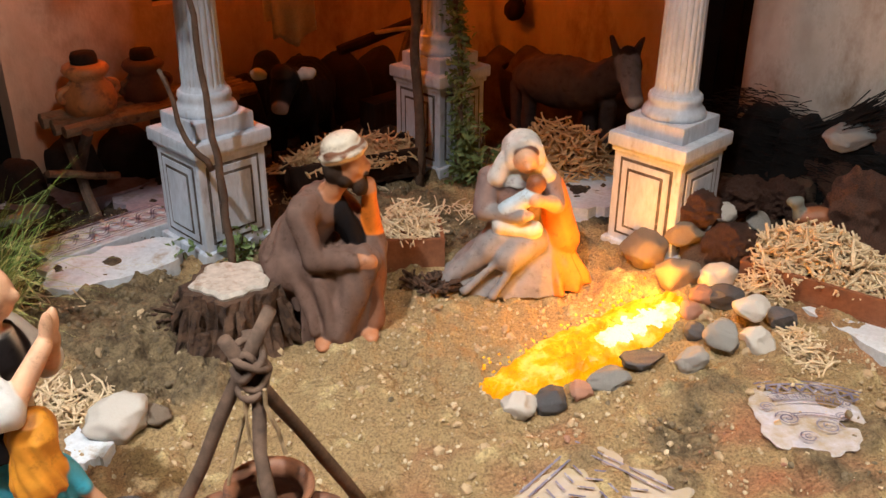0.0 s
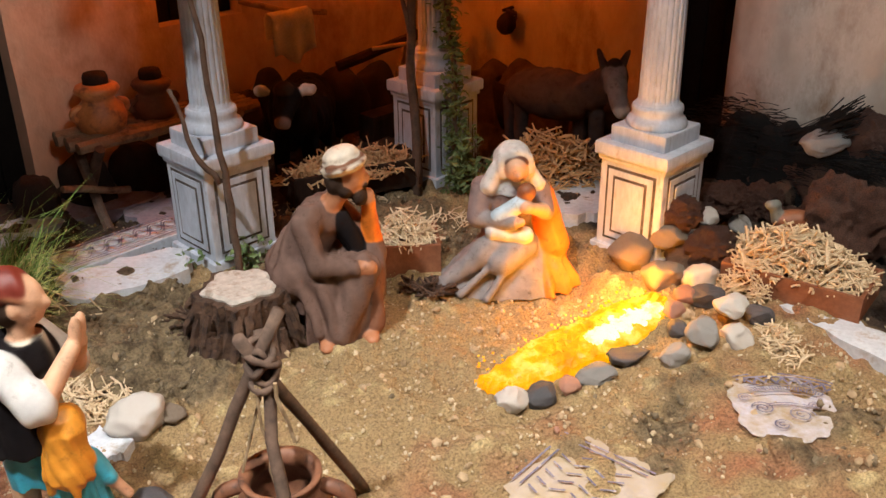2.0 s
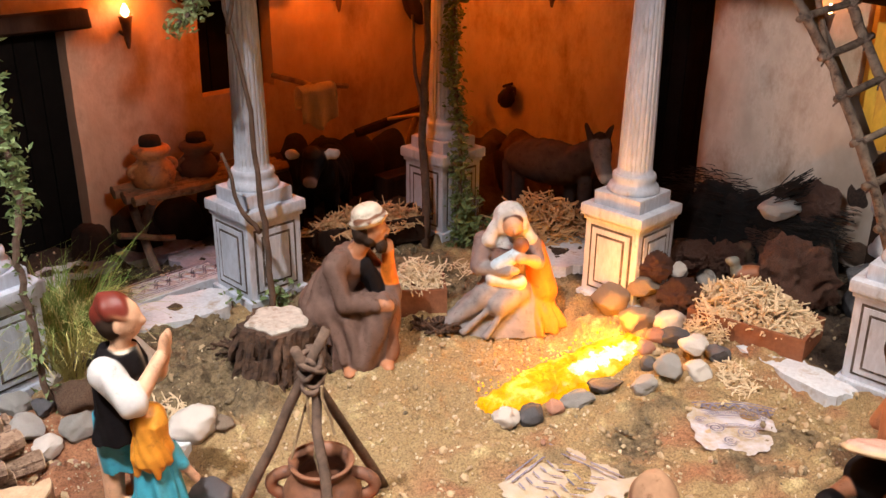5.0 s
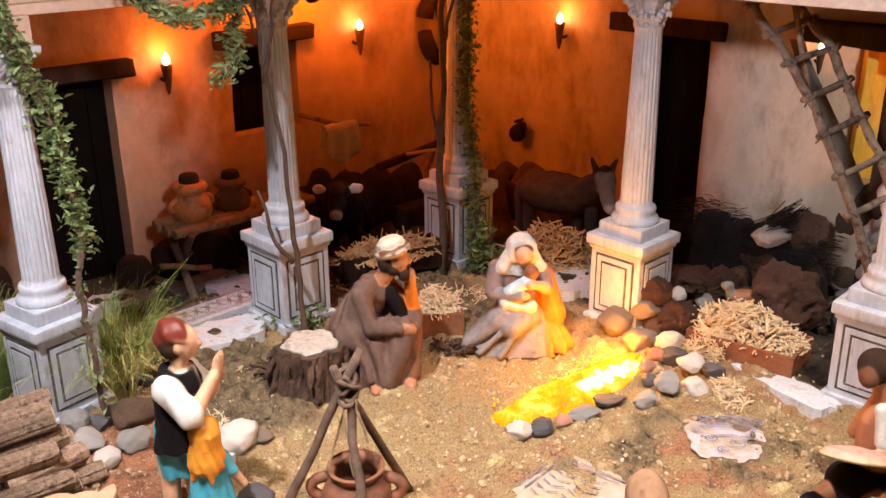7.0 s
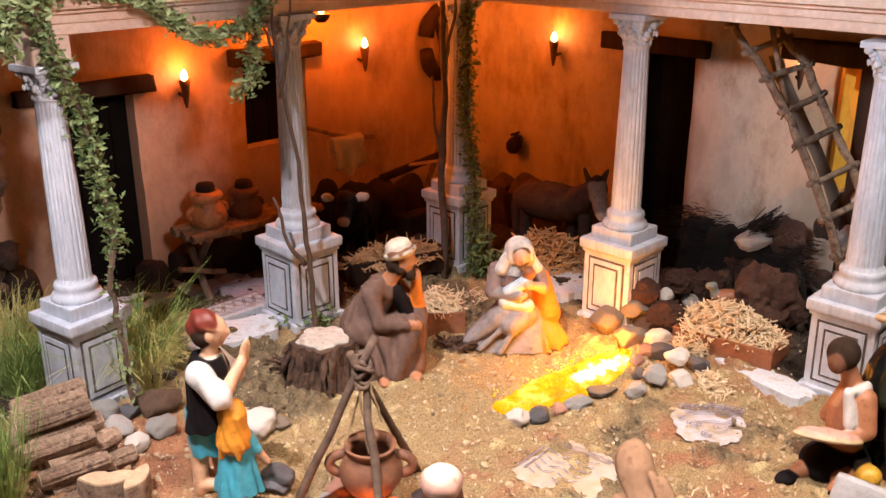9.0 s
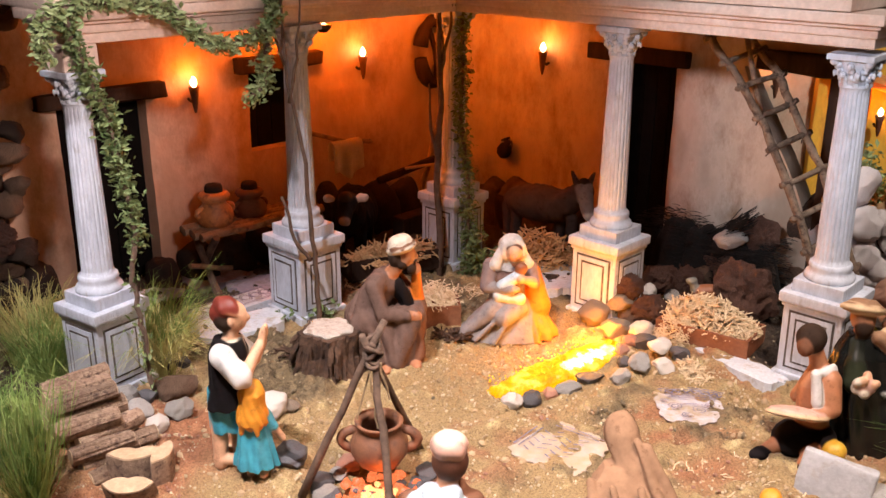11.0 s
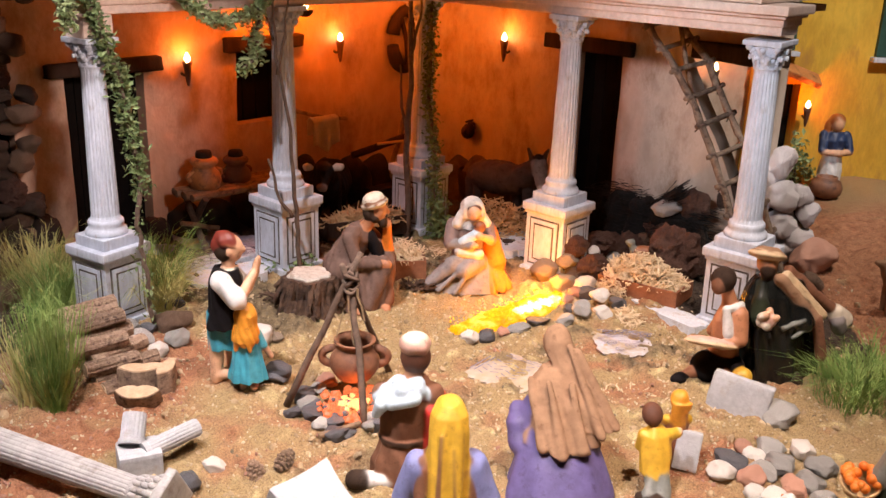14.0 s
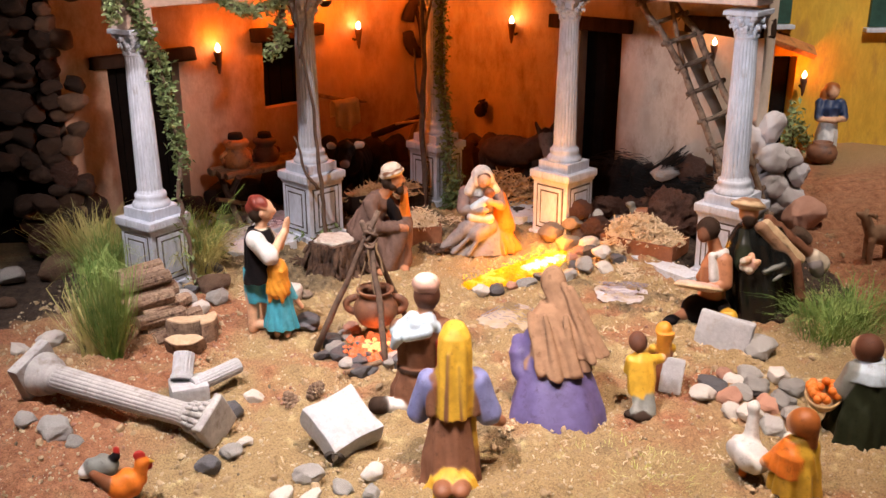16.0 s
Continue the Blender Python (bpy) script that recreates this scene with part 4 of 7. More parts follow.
# woman with the bundle, sitting on the sand
statue("mother_figurine", at(0.089, 0.976), [
    (robe((-.012, -.020, 0), [(-.004, .064), (.010, .061), (.028, .052), (.050, .039), (.072, .028), (.086, .024)], (6, .050, 1.1), (1.32, .74), (.026, .034), .5), "ash"),
    (cap((.006, -.006, .060), (-.034, -.034, .052), .024, .020), "ash"), (cap((-.034, -.034, .050), (-.088, -.042, .009), .018, .010), "ash"), (cap((.016, -.020, .056), (-.012, -.048, .044), .022, .018), "ash"),
    (cap((-.020, -.050, .046), (-.064, -.064, .006), .0040, .0055), "ash"), (cap((-.004, -.056, .042), (-.030, -.072, .004), .0040, .0060), "ash"), (cap((-.038, -.030, .062), (-.084, -.048, .014), .0035, .0050), "ash"),
    (ell((-.098, -.036, .010), (.015, .009, .009), (0, 0, 10)), "hair"), (ell((-.080, -.056, .007), (.013, .008, .007)), "hair"),
    # orange cloak; the orange skirt half has the ember glow painted in
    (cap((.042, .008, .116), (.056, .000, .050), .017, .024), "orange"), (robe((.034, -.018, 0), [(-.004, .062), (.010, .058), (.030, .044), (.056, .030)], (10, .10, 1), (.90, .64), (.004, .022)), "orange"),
    (robe((.002, .014, 0), [(.06, .030), (.10, .033), (.13, .033), (.150, .018)], (9, .05, 0), (1.12, .85)), "mauve"),
    (cap((-.034, .006, .130), (-.042, -.014, .096), .0155, .0135), "mauve"), (cap((-.040, -.016, .094), (.000, -.040, .098), .0125, .009), "ash"), (ell((.008, -.042, .100), (.009, .007, .006)), "skin"),
    (cap((.036, .006, .128), (.044, -.014, .104), .0145, .012), "mauve"), (cap((.044, -.016, .104), (.024, -.038, .118), .010, .007), "skin"), (ell((.018, -.042, .120), (.008, .006, .008)), "skin"),
    (cap((-.014, -.030, .104), (.012, -.032, .122), .011, .011), "sky"), (ell((.018, -.030, .137), (.0120, .0115, .0120)), "rust"), (cap((-.022, -.032, .082), (.018, -.034, .078), .010, .011), "white"),
    (ell((.006, -.018, .161), (.0138, .0120, .0165), (20, 0, -14)), "skin"), (ell((.008, -.030, .158), (.0028, .004, .004)), "skin"), (ell((.005, -.012, .172), (.0150, .0110, .0090), (20, 0, -14)), "hazel"),
    (ell((.002, .004, .170), (.0240, .0225, .0240)), "white"), (cap((-.018, -.004, .160), (-.026, -.006, .136), .009, .012), "white"), (cap((.024, -.002, .158), (.032, -.002, .138), .008, .011), "white"),
    *[(cap((.005 + .0175 * math.cos(a), -.011, .164 + .0205 * math.sin(a)), (.005 + .0175 * math.cos(a + .45), -.011, .164 + .0205 * math.sin(a + .45)), .0052), "white") for a in (-.75, -.3, .15, .6, 1.05, 1.5, 1.95, 2.4, 2.85, 3.3)],
    (robe((.003, .012, 0), [(.126, .036), (.140, .031), (.158, .024)], (7, .05, 0), (1, .74)), "white"),
], "painted figurine of a veiled woman cradling a small bundle", "figurine", lean=(0, -0.12), tall=1.02, blend=0.0040, crease=0.0003, size=0.92, h=0.0012)

# man who kneels with a shawl over his shoulders
statue("kneeling_figurine", at(-0.041, 0.273), [
    (robe((0, .0, 0), [(-.004, .036), (.03, .035), (.056, .028), (.064, .027)], (8, .07, 0), (1.05, .95), (.004, .002)), "umber"),
    (robe((.004, .002, 0), [(.062, .027), (.09, .031), (.118, .029), (.135, .017)], (7, .04, 1), (1.05, .92), (.010, .004)), "umber"),
    (robe((.004, .001, 0), [(.059, .0285), (.064, .0285)], (8, .02, 0), (1.05, .94)), "hair"),
    (cap((-.010, -.02, .012), (-.045, -.020, .012), .011, .0105), "white"), (cap((-.044, -.020, .012), (-.055, -.020, .012), .012, .0125), "hair"), (cap((.018, -.01, .014), (.022, .03, .014), .016), "umber"),
    (cap((-.022, .004, .116), (-.016, .028, .090), .014, .012), "umber"), (cap((.036, .0, .116), (.042, .020, .085), .016, .014), "umber"), (cap((.046, .012, .105), (.048, .026, .080), .011, .009), "red"), (cap((.036, .024, .085), (.016, .046, .10), .009, .007), "bare"), (cap((-.016, .028, .09), (.008, .046, .10), .009, .007), "bare"),
    (cap((-.022, -.014, .112), (.002, -.019, .130), .0080, .0085), "sky"), (cap((-.026, -.002, .114), (-.004, -.006, .136), .009, .009), "sky"), (cap((.000, -.018, .131), (.020, -.010, .136), .0085, .008), "sky"), (cap((-.030, -.014, .098), (-.024, -.018, .112), .006, .009), "sky"), (cap((-.024, .010, .112), (-.026, .020, .096), .010, .008), "sky"), (cap((.018, -.016, .131), (.033, -.008, .118), .0085, .0070), "sky"), (cap((-.012, -.024, .116), (.016, -.024, .122), .0080, .0080), "sky"), (cap((.036, -.012, .100), (.042, -.006, .024), .012, .015), "red"),
    (cap((.012, .002, .13), (.015, .002, .15), .011), "bare"), (ell((.016, .003, .164), (.0185, .018, .020)), "hazel"), (ell((.016, .014, .162), (.013, .012, .016)), "skin"), (ell((.015, .001, .181), (.0190, .0182, .0125)), "pink"), (ell((.015, .001, .187), (.0150, .0145, .0090)), "cream"),
], "painted figurine of a kneeling man with a pale blue shawl", "figurine", tall=1.03, crease=0.0005)

# woman with a long mustard veil
statue("veiled_figurine", at(0.002, 0.092), [
    (robe((0, 0, 0), [(-.004, .036), (.03, .033), (.07, .027), (.098, .023)], (9, .07, 0), (1.0, .85)), "umber"), (robe((0, 0, 0), [(.096, .024), (.13, .029), (.148, .018)], (7, .04, 0), (1.0, .85)), "rust"),
    (robe((0, 0, 0), [(.094, .0255), (.100, .0255)], (7, .02, 0), (1.0, .86)), "hair"),
    (robe((.002, -.022, 0), [(-.004, .028), (.014, .024), (.028, .010)], (9, .12, 1), (1.1, .8)), "gold"), (ell((-.010, -.040, .008), (.012, .015, .010)), "rust"), (ell((.012, -.040, .008), (.012, .015, .010)), "rust"),
    (cap((.027, .004, .020), (.024, .0, .088), .009, .007), "gold"),
    (cap((-.028, .0, .128), (-.040, .012, .082), .015, .014), "lilac"), (cap((.030, .0, .128), (.046, .006, .084), .016, .017), "lilac"), (cap((.046, .006, .078), (.064, .022, .062), .011, .007), "bare"), (cap((-.040, .012, .078), (-.020, .034, .08), .010, .007), "bare"),
    (robe((.003, -.010, 0), [(.088, .0215), (.12, .0215), (.15, .0208), (.172, .0200), (.190, .0175), (.202, .009)], (6, .07, .9), (1.03, .84)), "gold"),
    (cap((-.005, -.0250, .172), (-.007, -.0275, .089), .0016), "umber"), (cap((.008, -.0250, .158), (.012, -.0265, .089), .0014), "umber"), (cap((-.024, -.008, .135), (-.025, -.010, .092), .006, .007), "umber"), (cap((.027, -.008, .135), (.028, -.010, .092), .006, .007), "umber"),
    (ell((.004, .012, .182), (.0155, .014, .018)), "skin"), (ell((.003, -.002, .184), (.0185, .0175, .0235)), "gold"),
], "painted figurine of a woman with a long mustard veil", "figurine", lean=(0.02, 0.22), tall=0.93, crease=0.0004)

# woman in violet under a tan veil
statue("shrouded_figurine", at(0.155, 0.245, 0.003), [
    (robe((0, 0, 0), [(-.006, .067), (.012, .065), (.05, .054), (.085, .040), (.105, .028)], (5, .035, .4), (1.0, .85)), "violet"),
    (cap((-.030, .004, .108), (-.046, .012, .080), .016, .018), "violet"), (cap((-.048, .012, .088), (-.050, .016, .098), .018, .012), "violet"), (cap((-.04, .02, .08), (-.01, .05, .095), .014, .008), "violet"), (ell((-.050, .006, .066), (.014, .016, .018)), "violet"),
    (robe((.040, .000, 0), [(.092, .034), (.115, .034), (.145, .030), (.172, .024), (.190, .017)], (6, .13, .5), (.80, .95), (-.042, .020), 0.35), "tan"),
    (robe((.004, -.010, 0), [(.072, .040), (.095, .039), (.120, .037), (.142, .030), (.158, .016)], (7, .12, 1.4), (1.0, .92), (-.010, .020), 0.6), "tan"),
    (cap((-.038, -.004, .146), (-.026, -.036, .078), .005, .007), "tan"), (cap((-.018, -.026, .152), (-.004, -.046, .074), .004, .007), "tan"), (cap((.010, -.026, .150), (.022, -.043, .078), .004, .007), "tan"), (cap((.020, -.008, .184), (.066, -.016, .094), .005, .007), "tan"), (cap((.010, -.006, .190), (.046, -.034, .092), .004, .006), "tan"),
    (ell((-.001, .020, .184), (.0185, .020, .024)), "tan"), (ell((-.005, .033, .180), (.013, .012, .016)), "skin"),
], "painted figurine of a kneeling woman in violet under a tan veil", "figurine", lean=(0.02, 0.40), tall=0.88, blend=0.0050, crease=0.0004)

# two small children beside the pale stone
statue("child_figurine", at(0.274, 0.236), [
    (cap((-.012, -.016, .008), (-.004, .0, .030), .008, .010), "grey"), (cap((.006, -.014, .008), (.006, .0, .034), .010, .011), "grey"), (ell((-.006, -.022, .006), (.014, .007, .007)), "hair"), (ell((-.02, -.012, .005), (.010, .007, .006)), "hair"),
    (robe((0, .002, 0), [(.028, .017), (.05, .018), (.08, .017), (.09, .010)], (7, .05, 0), (1.05, .85)), "gold"),
    (cap((.016, .004, .078), (.030, .012, .075), .007, .006), "gold"), (cap((-.016, .004, .078), (-.020, .014, .058), .007, .006), "gold"), (ell((.034, .014, .077), (.005, .005, .005)), "skin"),
    (ell((-.005, .002, .106), (.0138, .0138, .0150)), "hazel"), (ell((-.003, .011, .103), (.0105, .0095, .0125)), "skin"),
], "small painted figurine of a dark-haired child in a yellow shirt", "figurine", lean=(0, 0.32), tall=0.93, size=0.95)
statue("child_figurine", at(0.318, 0.318), [
    (robe((0, 0, 0), [(-.003, .020), (.03, .017), (.07, .014), (.085, .009)], (8, .08, 0)), "rust"), (cap((-.012, 0, .074), (-.016, .016, .06), .007, .005), "gold"), (cap((.012, 0, .074), (.014, .016, .06), .007, .005), "gold"),
    (ell((0, .004, .104), (.0105, .0105, .0125)), "skin"), (ell((0, -.001, .106), (.0122, .0122, .0145)), "blond"), (robe((0, -.008, 0), [(.060, .008), (.09, .012), (.105, .012)], (6, .08, 0), (1, .7)), "blond"),
], "small painted figurine of a child with long golden hair", "figurine", tall=0.9)

# old man with a straw hat, a dark cloak and a bundle
statue("old_man_figurine", at(0.556, 0.598), [
    (robe((0, 0, 0), [(-.004, .054), (.04, .054), (.09, .048), (.13, .040), (.155, .024)], (9, .08, 0), (1.10, .85), (-.020, 0)), "cloak"),
    (cap((-.034, -.006, .140), (-.044, -.030, .100), .016, .014), "green"), (cap((.012, -.006, .142), (.024, -.034, .095), .019, .017), "cloak"), (cap((.052, -.016, .090), (.060, -.014, .006), .012, .010), "green"), (ell((-.042, -.042, .098), (.008, .008, .008)), "bare"),
    *[(ell((-.040 + .013 * math.sin(2.4 * i) * (i / 11) ** .5, -.050 + .004 * math.sin(i), .104 + .015 * math.cos(2.4 * i) * (i / 11) ** .5), (.0062, .006, .0052), (20 * i, 15 * i, 0)), ("pink", "cream", "skin")[i % 3]) for i in range(12)],
    (cap((-.018, -.026, .158), (.044, -.034, .100), .0085, .0075), "tan"), (cap((-.008, -.022, .162), (.056, -.026, .104), .0075, .008), "straw"), (cap((.0, -.010, .166), (.088, -.010, .100), .0085, .0085), "umber"), (cap((.085, -.010, .102), (.100, -.004, .088), .013, .017), "cream"), (cap((.088, -.016, .090), (.094, -.012, .078), .012, .012), "ash"), (cap((.046, -.036, .098), (.060, -.038, .045), .008, .009), "umber"),
    # grey streaks: highlights of the glossy cloak put into the paint
    (cap((-.010, -.044, .088), (.020, -.046, .102), .003), "grey"), (cap((.006, -.048, .076), (.030, -.046, .090), .0025), "grey"),
    (cap((-.026, 0, .150), (-.030, -.004, .168), .012), "bare"), (ell((-.034, -.006, .176), (.016, .016, .017)), "bare"), (ell((-.036, -.016, .166), (.011, .009, .013)), "hair"),
    (ell((-.036, -.006, .188), (.030, .023, .0075), (-14, 8, 0)), "straw"), (ell((-.033, -.003, .193), (.019, .016, .007), (-14, 8, 0)), "tan"), (ell((-.034, -.005, .191), (.024, .018, .0035), (-14, 8, 0)), "umber"), (cap((.02, -.02, .006), (.024, -.046, .006), .010), "hair"),
], "painted figurine of an old man with straw hat and bundle", "figurine", tall=1.07, crease=0.0005)

# baker who kneels with a tray
statue("baker_figurine", at(0.455, 0.575), [
    (cap((-.012, .0, .022), (.022, -.006, .022), .026, .024), "black"), (cap((-.012, .006, .02), (-.050, -.012, .010), .013, .009), "bare"), (ell((-.060, -.020, .010), (.016, .010, .009), (0, 0, 15)), "black"), (cap((.01, -.02, .02), (-.010, -.044, .008), .012, .009), "bare"), (ell((-.006, -.05, .007), (.015, .008, .008)), "black"),
    (robe((.012, .004, 0), [(.020, .026), (.06, .022), (.10, .024), (.128, .013)], (5, .03, 0), (1, .85), (.004, .004)), "bare"),
    (cap((.022, -.012, .114), (.024, -.024, .080), .0155, .013), "bare"), (cap((.024, -.024, .078), (-.006, -.036, .074), .010, .007), "bare"), (cap((.02, .026, .112), (.0, .03, .07), .011, .009), "bare"), (cap((.000, -.018, .126), (.026, -.008, .130), .0055), "white"), (cap((.000, -.020, .126), (.004, -.026, .090), .006, .008), "white"),
    (ell((-.024, -.034, .076), (.043, .030, .0055), (-18, 12, 8)), "straw"), (ell((-.025, -.034, .081), (.036, .024, .006), (-18, 12, 8)), "pink"),
    (ell((-.003, .004, .168), (.0195, .0185, .020)), "hair"), (ell((-.013, -.005, .160), (.011, .011, .014)), "umber"), (cap((.016, .008, .122), (.004, .004, .152), .012, .010), "bare"), (ell((.034, -.030, .020), (.016, .014, .014)), "gold"),
], "painted figurine of a kneeling baker holding a tray of dough", "figurine", crease=0.0004)

# girl with the goose, and the goose
statue("goose_girl_figurine", at(0.418, 0.052), [
    (robe((0, 0, 0), [(-.004, .030), (.03, .026), (.055, .020), (.07, .011)], (9, .08, 0)), "gold"), (robe((-.006, 0, 0), [(.026, .026), (.05, .024), (.066, .012)], (7, .08, 1), (1, .9)), "orange"),
    (cap((-.012, .0, .056), (-.030, .008, .034), .010, .008), "orange"), (ell((-.036, .010, .030), (.008, .007, .006)), "skin"), (cap((.014, 0, .056), (.022, .012, .036), .010, .008), "gold"),
    (ell((-.003, .006, .086), (.014, .014, .016)), "skin"), (ell((.002, .0, .090), (.0175, .017, .0175)), "auburn"), (cap((.006, -.006, .086), (.010, -.008, .066), .010, .007), "auburn"),
], "painted figurine of an auburn-haired girl in orange and yellow", "figurine")
statue("goose_figurine", at(0.372, 0.085), [
    (ell((0, 0, .030), (.020, .030, .020), (12, 0, 20)), "white"), (cap((.004, .012, .040), (.006, .020, .078), .011, .0065), "white"), (ell((.006, .022, .084), (.008, .010, .008)), "white"), (cap((.006, .028, .084), (.006, .037, .081), .004, .002), "orange"),
    (ell((-.016, -.006, .034), (.008, .024, .014), (10, 0, 20)), "white"), (cap((-.006, 0, .002), (-.006, 0, .02), .004), "orange"), (cap((.008, 0, .002), (.008, 0, .02), .004), "orange"),
], "small white painted goose figurine standing on the sand", "figurine", group="painted animal figurines")

# man with the fruit basket
statue("fruit_seller_figurine", at(0.566, 0.190), [
    (robe((0, 0, 0), [(-.004, .052), (.03, .048), (.07, .036), (.095, .028), (.11, .016)], (10, .07, .6), (1, .9)), "green"),
    (cap((-.024, .0, .094), (-.040, .0, .066), .014, .013), "grey"), (ell((-.046, .0, .060), (.009, .008, .008)), "skin"), (robe((-.004, 0, 0), [(.086, .031), (.10, .026), (.112, .015)], (7, .05, 0)), "sky"),
    (ell((-.010, .002, .126), (.018, .018, .020)), "hazel"), (ell((-.016, .010, .124), (.014, .013, .016)), "skin"), (cap((.026, 0, .095), (.034, .016, .06), .013, .010), "green"),
], "painted figurine of a man in a dark green cloak", "figurine")

# woman by the ochre house
statue("water_carrier_figurine", at(1.075, 1.590), [
    (robe((0, 0, 0), [(-.004, .030), (.05, .028), (.095, .022), (.11, .020)], (9, .07, 0)), "white"), (robe((0, 0, 0), [(.10, .022), (.13, .030), (.15, .018)], (7, .04, 0), (1.1, .9)), "blue"),
    (cap((-.03, 0, .14), (-.036, -.018, .105), .012, .010), "blue"), (cap((.03, 0, .14), (.036, -.018, .105), .012, .010), "blue"), (cap((-.036, -.02, .10), (.0, -.034, .10), .008), "skin"), (cap((.036, -.02, .10), (.0, -.034, .10), .008), "skin"),
    (ell((0, -.006, .170), (.016, .016, .019)), "skin"), (ell((0, .002, .178), (.021, .020, .019)), "auburn"), (ell((-.02, .004, .160), (.010, .010, .02)), "auburn"),
], "painted figurine of a woman in a blue bodice and white apron", "figurine", h=0.0025)


# ---- animals of painted resin ----
statue("ox_figurine", at(-0.214, 1.262), [
    (ell((.010, .120, .085), (.044, .095, .048)), "black"), (ell((0, .035, .105), (.036, .045, .042)), "black"), (cap((0, .02, .128), (0, -.012, .142), .026, .022), "black"), (cap((0, -.012, .144), (0, -.046, .122), .020, .0135), "black"),
    (ell((0, -.056, .117), (.0115, .009, .0095)), "mauve"), (ell((0, -.024, .156), (.014, .012, .012)), "hair"),
    (ell((-.033, -.010, .150), (.013, .006, .009), (0, 15, 10)), "white"), (ell((.033, -.010, .152), (.013, .006, .009), (0, -15, -10)), "white"),
    *[(cap((x, y, 0), (x * .9, y, .07), .011, .015), "black") for x, y in ((-.024, .04), (.024, .04), (-.020, .18), (.028, .18))],
], "painted black ox figurine with pale ears and muzzle", "figurine", h=0.0022, group="painted animal figurines")
statue("donkey_figurine", at(0.258, 1.318), [
    (ell((-.070, .060, .100), (.085, .040, .040), (0, 0, -30)), "donkey"), (cap((-.02, .02, .115), (.008, -.008, .142), .028, .022), "donkey"), (cap((.008, -.014, .148), (.013, -.048, .112), .0185, .012), "ash"), (ell((.014, -.053, .106), (.012, .010, .010)), "white"),
    (cap((-.006, -.004, .160), (-.016, -.006, .184), .007, .003), "donkey"), (cap((.018, -.004, .160), (.030, -.006, .184), .007, .003), "donkey"), (ell((.007, -.014, .166), (.011, .010, .009)), "hair"),
    *[(cap((x, y, 0), (x, y, .08), .009, .013), "donkey") for x, y in ((-.01, .01), (-.03, .045), (-.12, .08), (-.135, .11))],
], "painted grey donkey figurine with a pale face in the shade", "figurine", h=0.0022, group="painted animal figurines")
statue("rooster_figurine", at(-0.388, 0.058), [
    (ell((0, 0, .030), (.024, .018, .018), (0, -20, 0)), "orange"), (cap((.014, 0, .036), (.020, 0, .052), .010, .008), "orange"), (ell((.022, 0, .056), (.009, .008, .008)), "orange"), (ell((.020, 0, .066), (.008, .003, .005)), "red"), (ell((.030, 0, .050), (.004, .003, .006)), "red"), (cap((.030, 0, .056), (.036, 0, .054), .003, .001), "gold"),
    (cap((-.018, 0, .034), (-.034, 0, .052), .009, .005), "rust"), (cap((0, .006, .0), (0, .006, .02), .003), "gold"), (cap((0, -.006, .0), (0, -.006, .02), .003), "gold"),
], "painted orange rooster figurine with a red comb", "figurine", 20, 0.0013, 0.003, "painted animal figurines")
statue("hen_figurine", at(-0.435, 0.110), [
    (ell((0, 0, .022), (.022, .016, .016)), "grey"), (ell((-.018, 0, .018), (.010, .010, .010)), "white"), (cap((.012, 0, .028), (.018, 0, .036), .008, .006), "black"), (cap((0, .005, 0), (0, .005, .015), .003), "gold"), (cap((0, -.005, 0), (0, -.005, .015), .003), "gold"), (ell((.02, 0, .044), (.004, .002, .004)), "red"),
], "small painted grey and white hen figurine", "figurine", 10, 0.0013, 0.003, "painted animal figurines")
statue("goat_figurine", at(0.856, 0.790), [
    (ell((0, 0, .055), (.030, .018, .020)), "tan"), (cap((-.022, 0, .062), (-.034, 0, .088), .011, .009), "tan"), (ell((-.040, 0, .094), (.015, .008, .008), (0, 20, 0)), "tan"), (cap((-.03, .008, .098), (-.024, .018, .098), .004), "tan"), (cap((-.03, -.008, .098), (-.024, -.018, .098), .004), "tan"),
    *[(cap((x, y, 0), (x, y, .045), .005, .007), "tan") for x, y in ((-.02, .01), (-.02, -.01), (.02, .01), (.02, -.01))],
], "painted tan goat figurine standing on reddish earth", "figurine", h=0.002, group="painted animal figurines")
statue("duck_figurine", at(0.437, 0.985, 0.035), [
    (ell((0, 0, .016), (.026, .015, .014)), "rust"), (ell((.020, 0, .018), (.013, .012, .010)), "white"), (cap((-.020, 0, .020), (-.026, 0, .034), .008, .006), "grey"), (ell((-.028, 0, .037), (.009, .007, .007)), "grey"),
], "small painted brown and white duck figurine among rocks", "figurine", h=0.0015, blend=0.003, group="painted animal figurines")


# ---- fire, torches ----
M["embers"] = glow("glowing_amber_bed", (1.0, 0.27, 0.0), (1.0, 0.50, 0.0), 1.25, 30, (0.36, 0.52), (0.70, (1.5, 1.05, 0.22)))
M["coals"] = glow("glowing_coals", (0.55, 0.055, 0.014), (1.0, 0.22, 0.065), 1.15, 90, (0.36, 0.54), (0.72, (1.5, 0.75, 0.32)))
M["hot_coals"] = glow("hot_coals", (1.0, 0.26, 0.06), (1.1, 0.62, 0.25), 2.0, 90, (0.36, 0.60))
M["white_heat"] = glow("white_hot_embers", (1.0, 0.62, 0.12), (1.0, 0.86, 0.50), 2.2, 40, (0.38, 0.56))
M["flame"] = glow("torch_flame", (1.0, 0.62, 0.18), (1.0, 0.80, 0.45), 26, 60)


